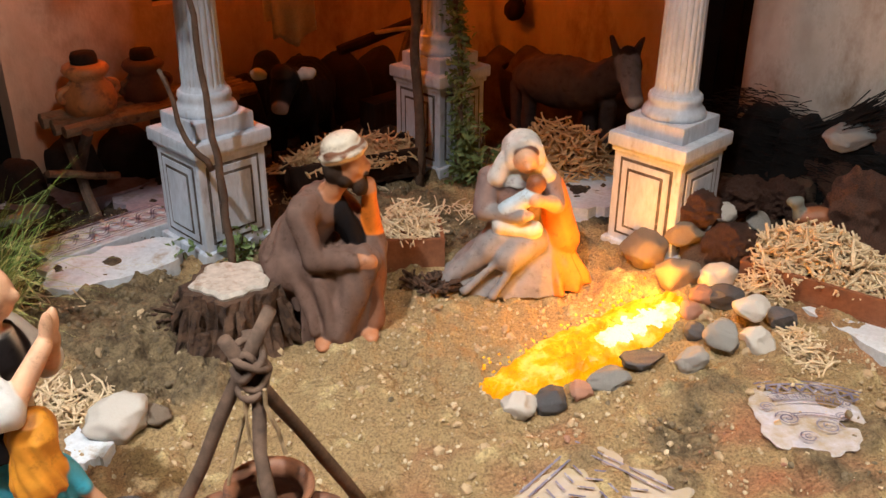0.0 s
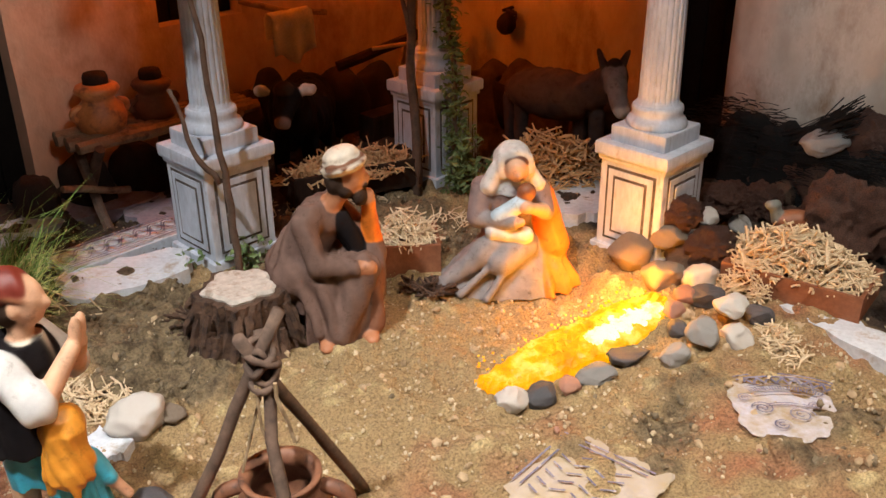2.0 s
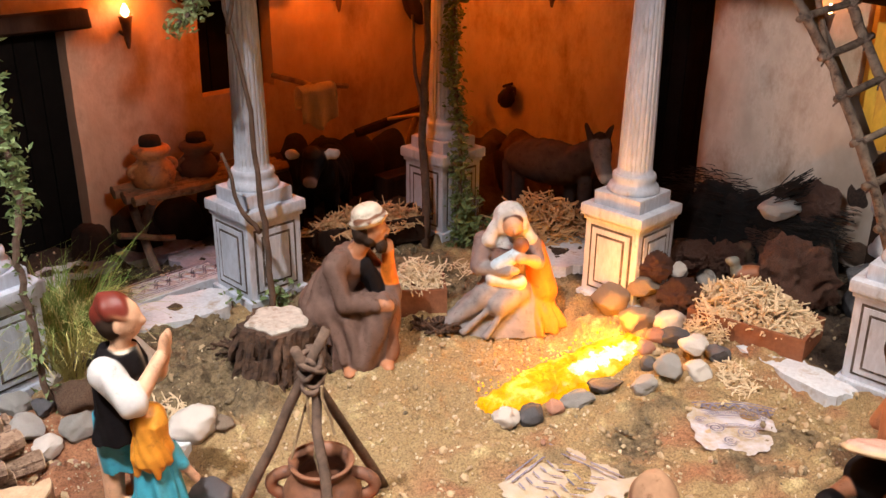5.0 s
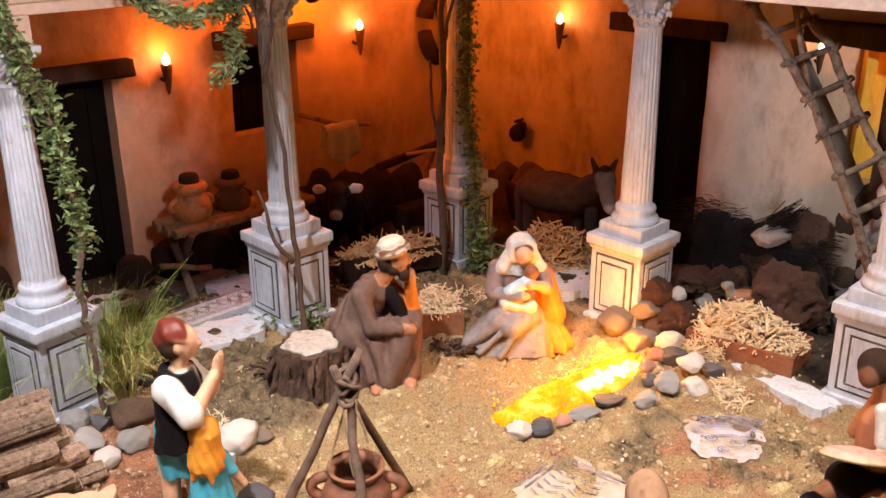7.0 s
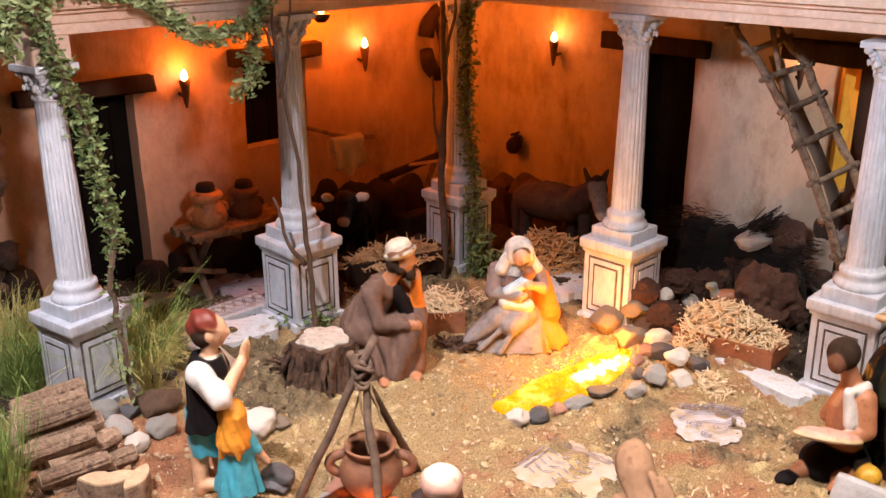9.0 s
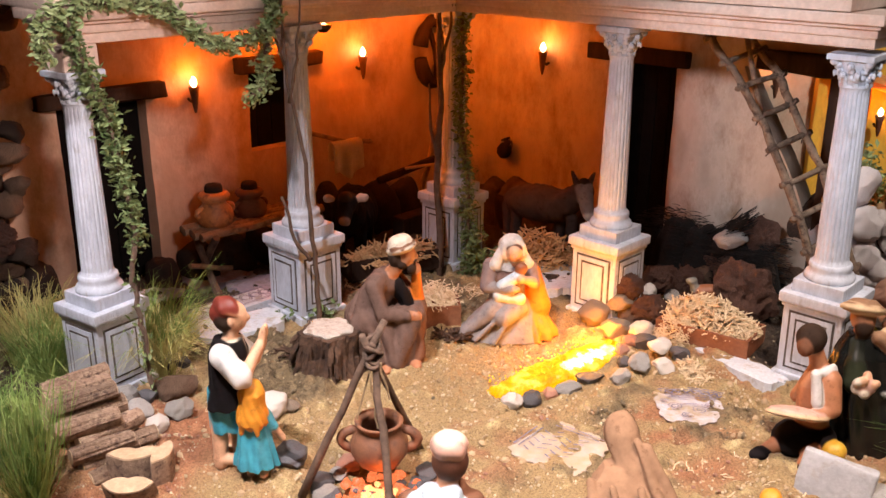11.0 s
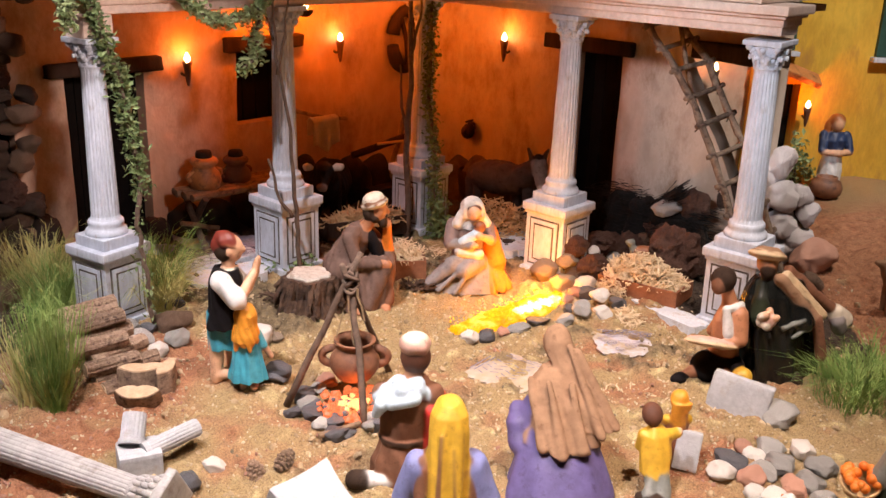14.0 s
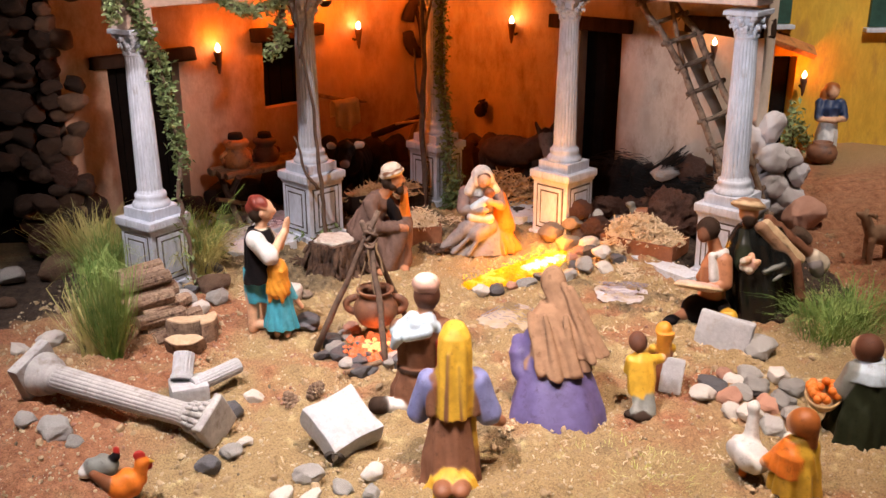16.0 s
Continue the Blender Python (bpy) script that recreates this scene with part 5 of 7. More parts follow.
def fire_bed():
    """A long trench of glowing amber grit between stones."""
    top = thing("fire_bed", "long bed of glowing amber embers in the sand", "fire", (0.158, 0.812, 0.0), 38)
    rng = random.Random(2)
    bm = bmesh.new()
    n, w = 40, 12
    grid = []
    for i in range(n + 1):
        u = -0.140 + 0.275 * i / n
        half = 0.012 + 0.021 * min(1.0, i / 15) * (1 if i < 34 else 1 - 0.5 * (i - 34) / 6)
        row = []
        for j in range(w + 1):
            v = -half + 2 * half * j / w
            edge = min(j, w - j) / 3
            row.append(bm.verts.new((u + rng.uniform(-.002, .002), v + rng.uniform(-.003, .003), 0.002 + 0.007 * min(1, edge) + rng.uniform(0, .004))))
        grid.append(row)
    for i in range(n):
        for j in range(w):
            bm.faces.new((grid[i][j], grid[i + 1][j], grid[i + 1][j + 1], grid[i][j + 1]))
    r = bmesh.ops.extrude_face_region(bm, geom=bm.faces[:])
    bmesh.ops.translate(bm, verts=[g for g in r["geom"] if isinstance(g, bmesh.types.BMVert)], vec=(0, 0, -0.02))
    bmesh.ops.recalc_face_normals(bm, faces=bm.faces)
    part("ember_bed", bm, M["embers"], top)
    bm = bmesh.new()
    for _ in range(240):
        u, v = rng.uniform(-0.13, 0.14), rng.gauss(0.008, 0.017)
        s = rng.uniform(0.0010, 0.0028)
        bmesh.ops.create_icosphere(bm, subdivisions=1, radius=s, matrix=Matrix.Translation((u, v, 0.010)) @ pose(0, 0, 0, rng.uniform(0, 90), rng.uniform(0, 90), 0) @ Matrix.Diagonal((1, .7, .8, 1)))
    tagged(part("ember_grit", bm, M["embers"], top), kind="stuff")

    bm = bmesh.new()
    for _ in range(330):
        u, v = rng.uniform(0.0, 0.115), rng.gauss(-0.012, 0.0055)
        s = rng.uniform(0.0035, 0.0075)
        bmesh.ops.create_icosphere(bm, subdivisions=1, radius=s, matrix=Matrix.Translation((u, v, 0.0105)) @ pose(0, 0, 0, rng.uniform(0, 20), rng.uniform(0, 20), rng.uniform(0, 90)) @ Matrix.Diagonal((1, .7, .45, 1)))
    tagged(part("white_hot_grit", bm, M["white_heat"], top, "white-hot streak of embers"), kind="stuff")


fire_bed()
lamp("ember_lamp", "AREA", (0.165, 0.830, 0.022), 0.60, (1.0, 0.33, 0.02), 0.10, (0.175, 0.830, 1.0))
lamp("ember_lamp", "POINT", (0.205, 0.885, 0.046), 1.25, (1.0, 0.33, 0.015), 0.02)
lamp("ember_lamp", "POINT", (0.243, 0.913, 0.030), 0.38, (1.0, 0.30, 0.02), 0.01)
lamp("ember_lamp", "POINT", (0.120, 0.850, 0.044), 0.32, (1.0, 0.33, 0.015), 0.02)


def torch(where, out, power):
    """A small wall torch: a cone of clay on a bracket, with a flame-shaped bulb."""
    top = thing("wall_torch", "small clay wall torch with a glowing flame bulb", "torch", where, 0, "wall torches")
    o = Vector(out)
    bm = bmesh.new()
    lathe(bm, [(0.002, -0.055), (0.005, -0.042), (0.008, -0.018), (0.011, -0.004), (0.009, -0.004), (0.005, -0.012)], 16, Matrix.Translation(o * 0.022))
    cup = part("cup", bm, M["clay_dark"], top, "", True)
    part("bracket", tube(bmesh.new(), [o * -0.006 + Vector((0, 0, -0.03)), o * 0.008 + Vector((0, 0, -0.034)), o * 0.022 + Vector((0, 0, -0.026))], 0.003), M["iron"], top)
    bm = lathe(bmesh.new(), [(0.002, -0.006), (0.0055, -0.001), (0.0065, 0.003), (0.0045, 0.009), (0.001, 0.015)], 14, Matrix.Translation(o * 0.022))
    part("flame", bm, M["flame"], cup, "glowing flame-shaped bulb", True)
    lamp("torch_lamp", "POINT", tuple(Vector(where) + o * 0.030 + Vector((0, 0, 0.022))), power, TORCH, 0.006)


def added_portico_bulb(a, b, power):
    """An unseen amber bulb added behind the cornice, to light the upper walls orange."""
    top = thing("ceiling_bulb", "small added amber bulb, unseen under the portico ceiling", "lamp", ab(a, b, 0.536), 0, "amber bulbs")
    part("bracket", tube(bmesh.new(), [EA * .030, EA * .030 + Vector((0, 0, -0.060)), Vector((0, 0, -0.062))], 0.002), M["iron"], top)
    # wide socket below the bulb keeps its light off the lower walls
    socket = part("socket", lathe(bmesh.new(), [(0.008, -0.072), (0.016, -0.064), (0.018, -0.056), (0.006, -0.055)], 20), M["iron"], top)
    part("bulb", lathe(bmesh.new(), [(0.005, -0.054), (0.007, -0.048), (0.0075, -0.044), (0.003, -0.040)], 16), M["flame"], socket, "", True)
    lamp("added_bulb_lamp", "POINT", tuple(ab(a, b, 0.505)), power, TORCH, 0.008)


added_portico_bulb(0.15, 0.13, 0.9)
added_portico_bulb(0.47, 0.10, 4.4)


torch(ab(0.725, 0.0, 0.380), EB, 0.42)
torch(ab(0.300, 0.0, 0.398), EB, 0.26)
torch(ab(0.0, 0.305, 0.410), EA, 0.33)
torch((1.030, 1.700, 0.245), (0, -1, 0), 0.5)
torch((0.773, 1.708, 0.335), (0, -1, 0), 0.35)


# ---- ochre house behind the passage ----
def ochre_house():
    top = thing("house", "ochre plastered house with a dark doorway and green shutters", "house", (0, 0, 0))
    bm = bmesh.new()
    for lo, hi in (((0.885, 1.72, -0.05), (0.955, 1.80, 0.62)), ((1.020, 1.72, -0.05), (2.40, 1.80, 0.62)), ((0.955, 1.72, 0.295), (1.020, 1.80, 0.62))):
        box(bm, lo, hi)
    part("wall", bm, M["yellow"], top)
    bm = box(bmesh.new(), (0.60, 1.73, -0.05), (0.884, 1.80, 0.62), 0.003)
    part("side_wall", bm, M["wall"], top, "pinkish plastered side wall")
    part("corner_post", box(bmesh.new(), (0.880, 1.700, -0.05), (0.906, 1.722, 0.40), 0.004), M["yellow"], top)
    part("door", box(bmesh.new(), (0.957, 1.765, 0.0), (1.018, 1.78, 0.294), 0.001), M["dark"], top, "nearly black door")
    bm = box(bmesh.new(), (-0.10, -0.055, -0.008), (0.08, 0.0, 0.008), 0.003, Matrix.Translation((0.985, 1.72, 0.345)) @ pose(0, 0, 0, 24, 20, 0))
    part("awning", bm, M["clay"], top, "sloping terracotta awning")
    M["shutter"] = mat("green_shutter_paint", (0.015, 0.06, 0.045), (0.03, 0.10, 0.075), 40, 0.6, 0.3)
    for x0, x1, z0 in ((0.925, 0.985, 0.385), (1.205, 1.275, 0.375)):
        part("shutter", box(bmesh.new(), (x0, 1.708, z0), (x1, 1.722, z0 + 0.15), 0.002), M["shutter"], top, "dark green shutter")
        part("sill", box(bmesh.new(), (x0 - 0.01, 1.695, z0 - 0.014), (x1 + 0.01, 1.722, z0 - 0.002), 0.002), M["marble"], top)


ochre_house()


def leaves(bm, centre, spread, count, size, rng, droop=0.0):
    c = Vector(centre)
    for _ in range(count):
        p = c + Vector([rng.gauss(0, s) for s in spread])
        s = size * rng.uniform(0.6, 1.3)
        m = Matrix.Translation(p) @ Euler([rng.uniform(-1.2, 1.2), rng.uniform(-1.2, 1.2), rng.uniform(0, 6.3)]).to_matrix().to_4x4()
        a, b, d, e, f = [bm.verts.new(m @ Vector(v) * 1.0) for v in ((0, -s, 0), (s * .5, 0, s * .15), (0, s, -s * .1), (-s * .5, 0, s * .15), (0, 0, -s * .12))]
        for tri in ((a, b, f), (b, d, f), (d, e, f), (e, a, f)):
            bm.faces.new(tri)
    return bm


def garland(name, path, label, material, stem=0.0035, per=26, size=0.0075, fuzz=0.008, seed=1, density=None):
    rng = random.Random(seed)
    top = thing(name, label, "ivy", group="ivy garlands")
    pts = [Vector(p) for p in path]
    fine = []
    for p, q in zip(pts, pts[1:]):
        n = max(2, int((q - p).length / 0.012))
        fine += [p.lerp(q, i / n) + Vector([rng.uniform(-.003, .003) for _ in range(3)]) for i in range(n)]
    fine.append(pts[-1])
    part("stem", tube(bmesh.new(), fine, stem, 6), M["twig"], top)
    bm = bmesh.new()
    for p in fine:
        leaves(bm, p, (fuzz,) * 3, per, size, rng)
    tagged(part("leaves", bm, M[material], top), kind="stuff")
    return top


FL, CL, CC, BR, FR = (ab(*COLS[k]) for k in ("fl", "cl", "cc", "br", "fr"))
garland("ivy_garland", [(-0.544, 0.696, 0.505), (-0.544, 0.697, 0.550), (-0.523, 0.718, 0.562), (-0.494, 0.746, 0.570), (-0.455, 0.786, 0.570), (-0.419, 0.821, 0.556), (-0.396, 0.845, 0.528), (-0.364, 0.876, 0.501), (-0.322, 0.918, 0.500), (-0.291, 0.949, 0.526), (-0.283, 0.958, 0.575)],
        "pale green ivy garland draped over the cornice", "ivy_pale", 0.0045, 62, 0.0062, 0.0065, 3)
garland("ivy_garland", [(-0.295, 0.945, 0.520), (-0.303, 0.938, 0.470), (-0.306, 0.935, 0.430), (-0.325, 0.920, 0.415)], "short ivy strand hanging beside a column", "ivy_pale", 0.004, 44, 0.0062, 0.0068, 4)
garland("ivy_garland", [(-0.520, 0.718, 0.548), (-0.507, 0.734, 0.488), (-0.493, 0.748, 0.424), (-0.480, 0.755, 0.343), (-0.474, 0.758, 0.270), (-0.472, 0.756, 0.235)],
        "green ivy climbing beside a white column", "ivy", 0.0045, 50, 0.0062, 0.0080, 5)
garland("ivy_garland", [(-0.474, 0.757, 0.240), (-0.476, 0.735, 0.195), (-0.462, 0.716, 0.110), (-0.452, 0.708, 0.005)], "nearly bare dark ivy stem beside a pedestal", "ivy", 0.0042, 5, 0.0058, 0.0060, 9)
garland("ivy_garland", [CC + Vector(v) for v in ((0.012, -0.028, 0.545), (0.012, -0.032, 0.480), (0.016, -0.032, 0.400), (0.012, -0.034, 0.320), (0.022, -0.034, 0.240), (0.026, -0.052, 0.180), (0.030, -0.075, 0.120), (0.026, -0.082, 0.020))],
        "dark green ivy climbing the corner column", "ivy", 0.0035, 40, 0.0056, 0.0082, 6)


def bush(name, x, y, rx, h, count, size, material, label, seed):
    rng = random.Random(seed)
    top = thing(name, label, "plant", at(x, y))
    bm = bmesh.new()
    for _ in range(9):
        tube(bm, bent((0, 0, -0.005), (rng.gauss(0, rx * .6), rng.gauss(0, rx * .6), h * rng.uniform(.6, 1)), 3, 0.004, rng), [.002, .0016, .0012, .0008], 5)
    part("stems", bm, M["twig"], top)
    bm = bmesh.new()
    for _ in range(count // 10):
        leaves(bm, (rng.gauss(0, rx), rng.gauss(0, rx), abs(rng.gauss(h * .5, h * .3))), (.007,) * 3, 10, size, rng)
    tagged(part("leaves", bm, M[material], top), kind="stuff")


bush("ivy_bush", CC.x + 0.050, CC.y - 0.080, 0.016, 0.09, 420, 0.0065, "ivy", "dark green ivy clump at the foot of the column", 2)
bush("small_plant", 0.985, 1.600, 0.020, 0.11, 420, 0.009, "ivy_pale", "small leafy plant beside the ochre wall", 3)
bush("low_plant", -0.245, 1.010, 0.020, 0.035, 200, 0.006, "ivy", "low green weeds at the foot of a pedestal", 4)


def bare_tree(name, foot, limbs, label, seed):
    """A leafless twig planted in the ground: (points, thick, thin) for each limb."""
    rng = random.Random(seed)
    top = thing(name, label, "twig", foot)
    for i, (pts, r0, r1) in enumerate(limbs):
        fine = []
        for p, q in zip(pts, pts[1:]):
            fine += bent(p, q, 4, 0.0022, rng)[:-1]
        fine.append(Vector(pts[-1]))
        part("trunk" if i == 0 else "branch", tube(bmesh.new(), fine, [r0 + (r1 - r0) * k / (len(fine) - 1) for k in range(len(fine))], 7, 0.12, rng), M["twig"], top, "", True)


bare_tree("bare_twig_tree", (-0.243, 0.962, 0.0), [
    ([(.006, 0, -.01), (.004, 0, .10), (-.002, -.004, .19), (-.006, -.004, .30), (-.030, -.006, .43), (-.034, -.008, .58)], .0050, .0020),
    ([(-.006, 0, .13), (-.030, -.006, .17), (-.048, -.008, .245)], .0040, .0022),
    ([(-.028, -.006, .40), (-.012, -.008, .47), (-.004, -.01, .58)], .003, .0012), ([(-.033, -.006, .46), (-.048, -.008, .52), (-.052, -.01, .58)], .0025, .001)],
          "bare dark twig planted beside a column", 3)
bare_tree("bare_twig_tree", (CC.x - 0.030, CC.y - 0.085, 0.0), [
    ([(0, 0, -.01), (.002, .010, .10), (-.004, .020, .20), (.004, .030, .33), (-.002, .034, .45), (-.004, .036, .56)], .0085, .0045),
    ([(.002, .02, .22), (-.016, .024, .29), (-.020, .026, .38)], .004, .002), ([(.002, .03, .40), (.020, .034, .48), (.024, .036, .55)], .0035, .002)],
          "dark bare branch leaning on the corner column", 8)


def tuft(name, x, y, r, h, count, material, label, seed, lean=0.35, wild=0.42):
    rng = random.Random(seed)
    bm = bmesh.new()
    for _ in range(count):
        a, d = rng.uniform(0, 6.3), r * rng.random() ** 0.7
        p = Vector((x + d * math.cos(a), y + d * math.sin(a), 0))
        p.z = ground_z(p.x, p.y) - 0.004
        hh = h * rng.uniform(.3, 1.15)
        k = Vector((math.cos(a) * lean + rng.gauss(0, wild), math.sin(a) * lean + rng.gauss(0, wild), 0)) * hh
        side = Vector((-math.sin(a), math.cos(a), 0)) * rng.uniform(.0005, .0010)
        bow = Vector((rng.gauss(0, .10), rng.gauss(0, .10), 0)) * hh
        drop = rng.random() ** 2 * .35
        pts = [p, p + k * .2 + bow + Vector((0, 0, hh * .45)), p + k * .6 + bow * 1.3 + Vector((0, 0, hh * .8)), p + k * (1 + drop) + Vector((0, 0, hh * (.95 - drop)))]
        rows_ = [(bm.verts.new(q - side * w), bm.verts.new(q + side * w)) for q, w in zip(pts, (1, .9, .6, .15))]
        for lo, hi in zip(rows_, rows_[1:]):
            bm.faces.new((lo[0], lo[1], hi[1], hi[0]))
    tagged(link(name, bm, M[material]), label, "grass", "grass tufts", "stuff")


tuft("grass_tuft", -0.526, 0.446, 0.018, 0.185, 700, "grass", "dense upright tuft of fine green grass", 1, 0.03, 0.08)
tuft("grass_tuft", -0.556, 0.452, 0.026, 0.130, 240, "grass_dry", "tuft of dry yellowish grass", 2, 0.08, 0.12)
tuft("grass_tuft", -0.690, 0.860, 0.055, 0.120, 900, "grass_dry", "tuft of dry yellowish grass", 3, 0.30, 0.30)
tuft("grass_tuft", -0.640, 0.790, 0.040, 0.115, 520, "grass", "dense tuft of fine green grass", 4, 0.30, 0.30)
tuft("grass_tuft", -0.492, 0.842, 0.040, 0.125, 900, "grass", "dense tuft of fine green grass", 5)
tuft("grass_tuft", -0.478, 0.822, 0.046, 0.105, 800, "grass_dry", "tuft of dry yellowish grass", 6)
tuft("grass_tuft", 0.655, 0.510, 0.065, 0.060, 700, "grass", "dense tuft of fine green grass", 7, 0.6)
tuft("grass_tuft", 0.720, 0.560, 0.060, 0.060, 380, "grass", "dense tuft of fine green grass", 8, 0.6)
tuft("grass_tuft", 0.235, 0.075, 0.110, 0.009, 600, "grass_dry", "thin short dry grass on the sand", 9, 0.6)
tuft("grass_tuft", -0.080, 1.000, 0.050, 0.012, 300, "grass_dry", "thin short dry grass on the sand", 10, 0.6)


# ---- straw ----
def straw_heap(x, y, rx, ry, h, count, length, label, seed, turn=0.0, z0=None, thick=0.0008, material="straw"):
    rng = random.Random(seed)
    bm = bmesh.new()
    base = ground_z(x, y) if z0 is None else z0
    t = radians(turn)
    for _ in range(count):
        a, d = rng.uniform(0, 6.3), rng.random() ** 0.6
        u, v = rx * d * math.cos(a), ry * d * math.sin(a)
        px, py = x + u * math.cos(t) - v * math.sin(t), y + u * math.sin(t) + v * math.cos(t)
        top = h * (1 - d * d)
        p = Vector((px, py, base + max(0.002, rng.uniform(0.15, 1.0) * top)))
        w = Vector((rng.gauss(0, 1), rng.gauss(0, 1), rng.gauss(0, .55))).normalized()
        L = length * rng.uniform(.4, 1.2)
        q0, q1 = p - w * L / 2, p + w * L / 2
        for q in (q0, q1):
            q.z = max(q.z, base + 0.001)
        tube(bm, [q0, (q0 + q1) / 2 + Vector((rng.uniform(-.003, .003), rng.uniform(-.003, .003), rng.uniform(-.003, .003))), q1], thick * rng.uniform(.7, 1.5), 4)
    return tagged(link("straw", bm, M[material]), label, "straw", "heaps of straw", "stuff")


straw_heap(0.424, 0.926, 0.090, 0.046, 0.050, 1100, 0.030, "heap of pale straw filling a wooden manger", 1, -37, 0.030, 0.0012)
straw_heap(0.372, 0.812, 0.020, 0.052, 0.016, 150, 0.030, "loose straw fallen on the stones", 2, 10)
straw_heap(0.368, 0.915, 0.040, 0.030, 0.040, 320, 0.030, "loose straw fallen on the stones", 12, 10)
straw_heap(-0.125, 1.230, 0.105, 0.046, 0.034, 620, 0.036, "reddish straw heaped in a long wooden trough", 3, 26, 0.040, 0.0012, "orange_lit_straw")
straw_heap(0.165, 1.260, 0.105, 0.060, 0.085, 520, 0.042, "loose reddish heap of straw on the ground", 4, 0, None, 0.0016, "orange_lit_straw")
straw_heap(-0.035, 1.000, 0.036, 0.032, 0.040, 320, 0.028, "straw piled in a small wooden crate", 5, 0, 0.038)
straw_heap(-0.335, 0.705, 0.036, 0.042, 0.012, 190, 0.030, "loose straw scattered on the ground", 6)
straw_heap(-0.155, 1.180, 0.100, 0.040, 0.008, 100, 0.030, "loose straw scattered on the ground", 7, 20)
straw_heap(0.030, 1.110, 0.060, 0.030, 0.006, 40, 0.028, "loose straw scattered on the ground", 8)
straw_heap(0.360, 0.520, 0.090, 0.080, 0.003, 60, 0.014, "thin straw chaff scattered on the sand", 9, 0, None, 0.0008)
straw_heap(0.10, 0.15, 0.35, 0.10, 0.003, 110, 0.010, "thin straw chaff scattered on the sand", 10, 0, None, 0.0007)
straw_heap(-0.435, 0.880, 0.05, 0.04, 0.012, 40, 0.03, "loose dry stalks on the ground", 11)


def open_box(name, where, turn, lx, ly, h, wall, material, label, category="manger"):
    """A low box of boards: floor, two long and two short sides."""
    top = thing(name, label, category, where, turn)
    for nm, lo, hi in (("floor_board", (-lx, -ly, 0), (lx, ly, wall)), ("side_board", (-lx, -ly, wall), (lx, -ly + wall, h)), ("side_board", (-lx, ly - wall, wall), (lx, ly, h)),
                       ("end_board", (-lx, -ly + wall, wall), (-lx + wall, ly - wall, h)), ("end_board", (lx - wall, -ly + wall, wall), (lx, ly - wall, h))):
        bm = box(bmesh.new(), lo, hi, 0.0012)
        part(nm, bm, M[material], top)
    return top


open_box("manger", (0.428, 0.918, 0.006), -37, 0.080, 0.044, 0.032, 0.005, "crate", "reddish-brown wooden manger heaped with straw")
open_box("trough", (-0.125, 1.235, 0.012), 26, 0.100, 0.036, 0.042, 0.006, "dark_wood", "long rough wooden trough with straw", "trough")
open_box("crate", (-0.035, 1.000, 0.002), 5, 0.040, 0.034, 0.042, 0.005, "crate", "small reddish wooden crate filled with straw", "crate")


# ---- paving left in the ground ----
def slab(name, x, y, lx, ly, turn, material, label, z=0.006, chip=0.012, seed=0, thick=0.02):
    rng = random.Random(seed)
    bm = bmesh.new()
    ring = []
    n = 28
    for i in range(n):
        a = 2 * math.pi * i / n
        c, s = math.cos(a), math.sin(a)
        k = 1 / max(abs(c), abs(s))
        ring.append(bm.verts.new((c * k * lx * (1 - rng.random() * chip / lx), s * k * ly * (1 - rng.random() * chip / ly), 0)))
    f = bm.faces.new(ring)
    r = bmesh.ops.extrude_face_region(bm, geom=[f])
    bmesh.ops.translate(bm, verts=[g for g in r["geom"] if isinstance(g, bmesh.types.BMVert)], vec=(0, 0, -thick))
    bmesh.ops.recalc_face_normals(bm, faces=bm.faces)
    ob = link(name, bm, M[material])
    ob.matrix_basis = pose(x, y, ground_z(x, y) + z, 0, 0, turn)
    return tagged(ob, label, "paving slab", "paving remains")


slab("paving_slab", 0.208, 1.185, 0.055, 0.070, 8, "tile", "cracked whitish paving slab sunk in the ground", 0.006, 0.01, 1)
slab("paving_slab", 0.455, 0.820, 0.030, 0.082, 30, "tile", "cracked whitish paving slab sunk in the ground", 0.006, 0.012, 2)
slab("paving_slab", -0.375, 0.955, 0.085, 0.050, 28, "tile", "cracked whitish paving slab sunk in the ground", 0.005, 0.02, 3)
slab("paving_slab", -0.500, 1.185, 0.095, 0.050, 40, "mauve_tile", "mauve patterned paving slab in the portico", 0.008, 0.01, 4)
slab("paving_slab", -0.390, 1.180, 0.055, 0.055, 42, "mauve_tile", "mauve patterned paving slab in the portico", 0.0075, 0.01, 5)
slab("paving_slab", -0.585, 1.100, 0.050, 0.040, 44, "tile", "cracked whitish paving slab sunk in the ground", 0.007, 0.02, 6)
slab("paving_slab", -0.295, 0.640, 0.022, 0.030, 20, "tile", "cracked whitish paving slab sunk in the ground", 0.004, 0.012, 7)


def ribbon(bm, pts, w, z=0.0):
    """A flat inlaid line."""
    prev = None
    for i, p in enumerate(pts):
        p = Vector((*p, 0))
        d = (Vector((*pts[min(i + 1, len(pts) - 1)], 0)) - Vector((*pts[max(i - 1, 0)], 0))).normalized()
        s = Vector((-d.y, d.x, 0)) * w / 2
        cur = (bm.verts.new(p - s + Vector((0, 0, z))), bm.verts.new(p + s + Vector((0, 0, z))))
        if prev:
            bm.faces.new((prev[0], prev[1], cur[1], cur[0]))
        prev = cur


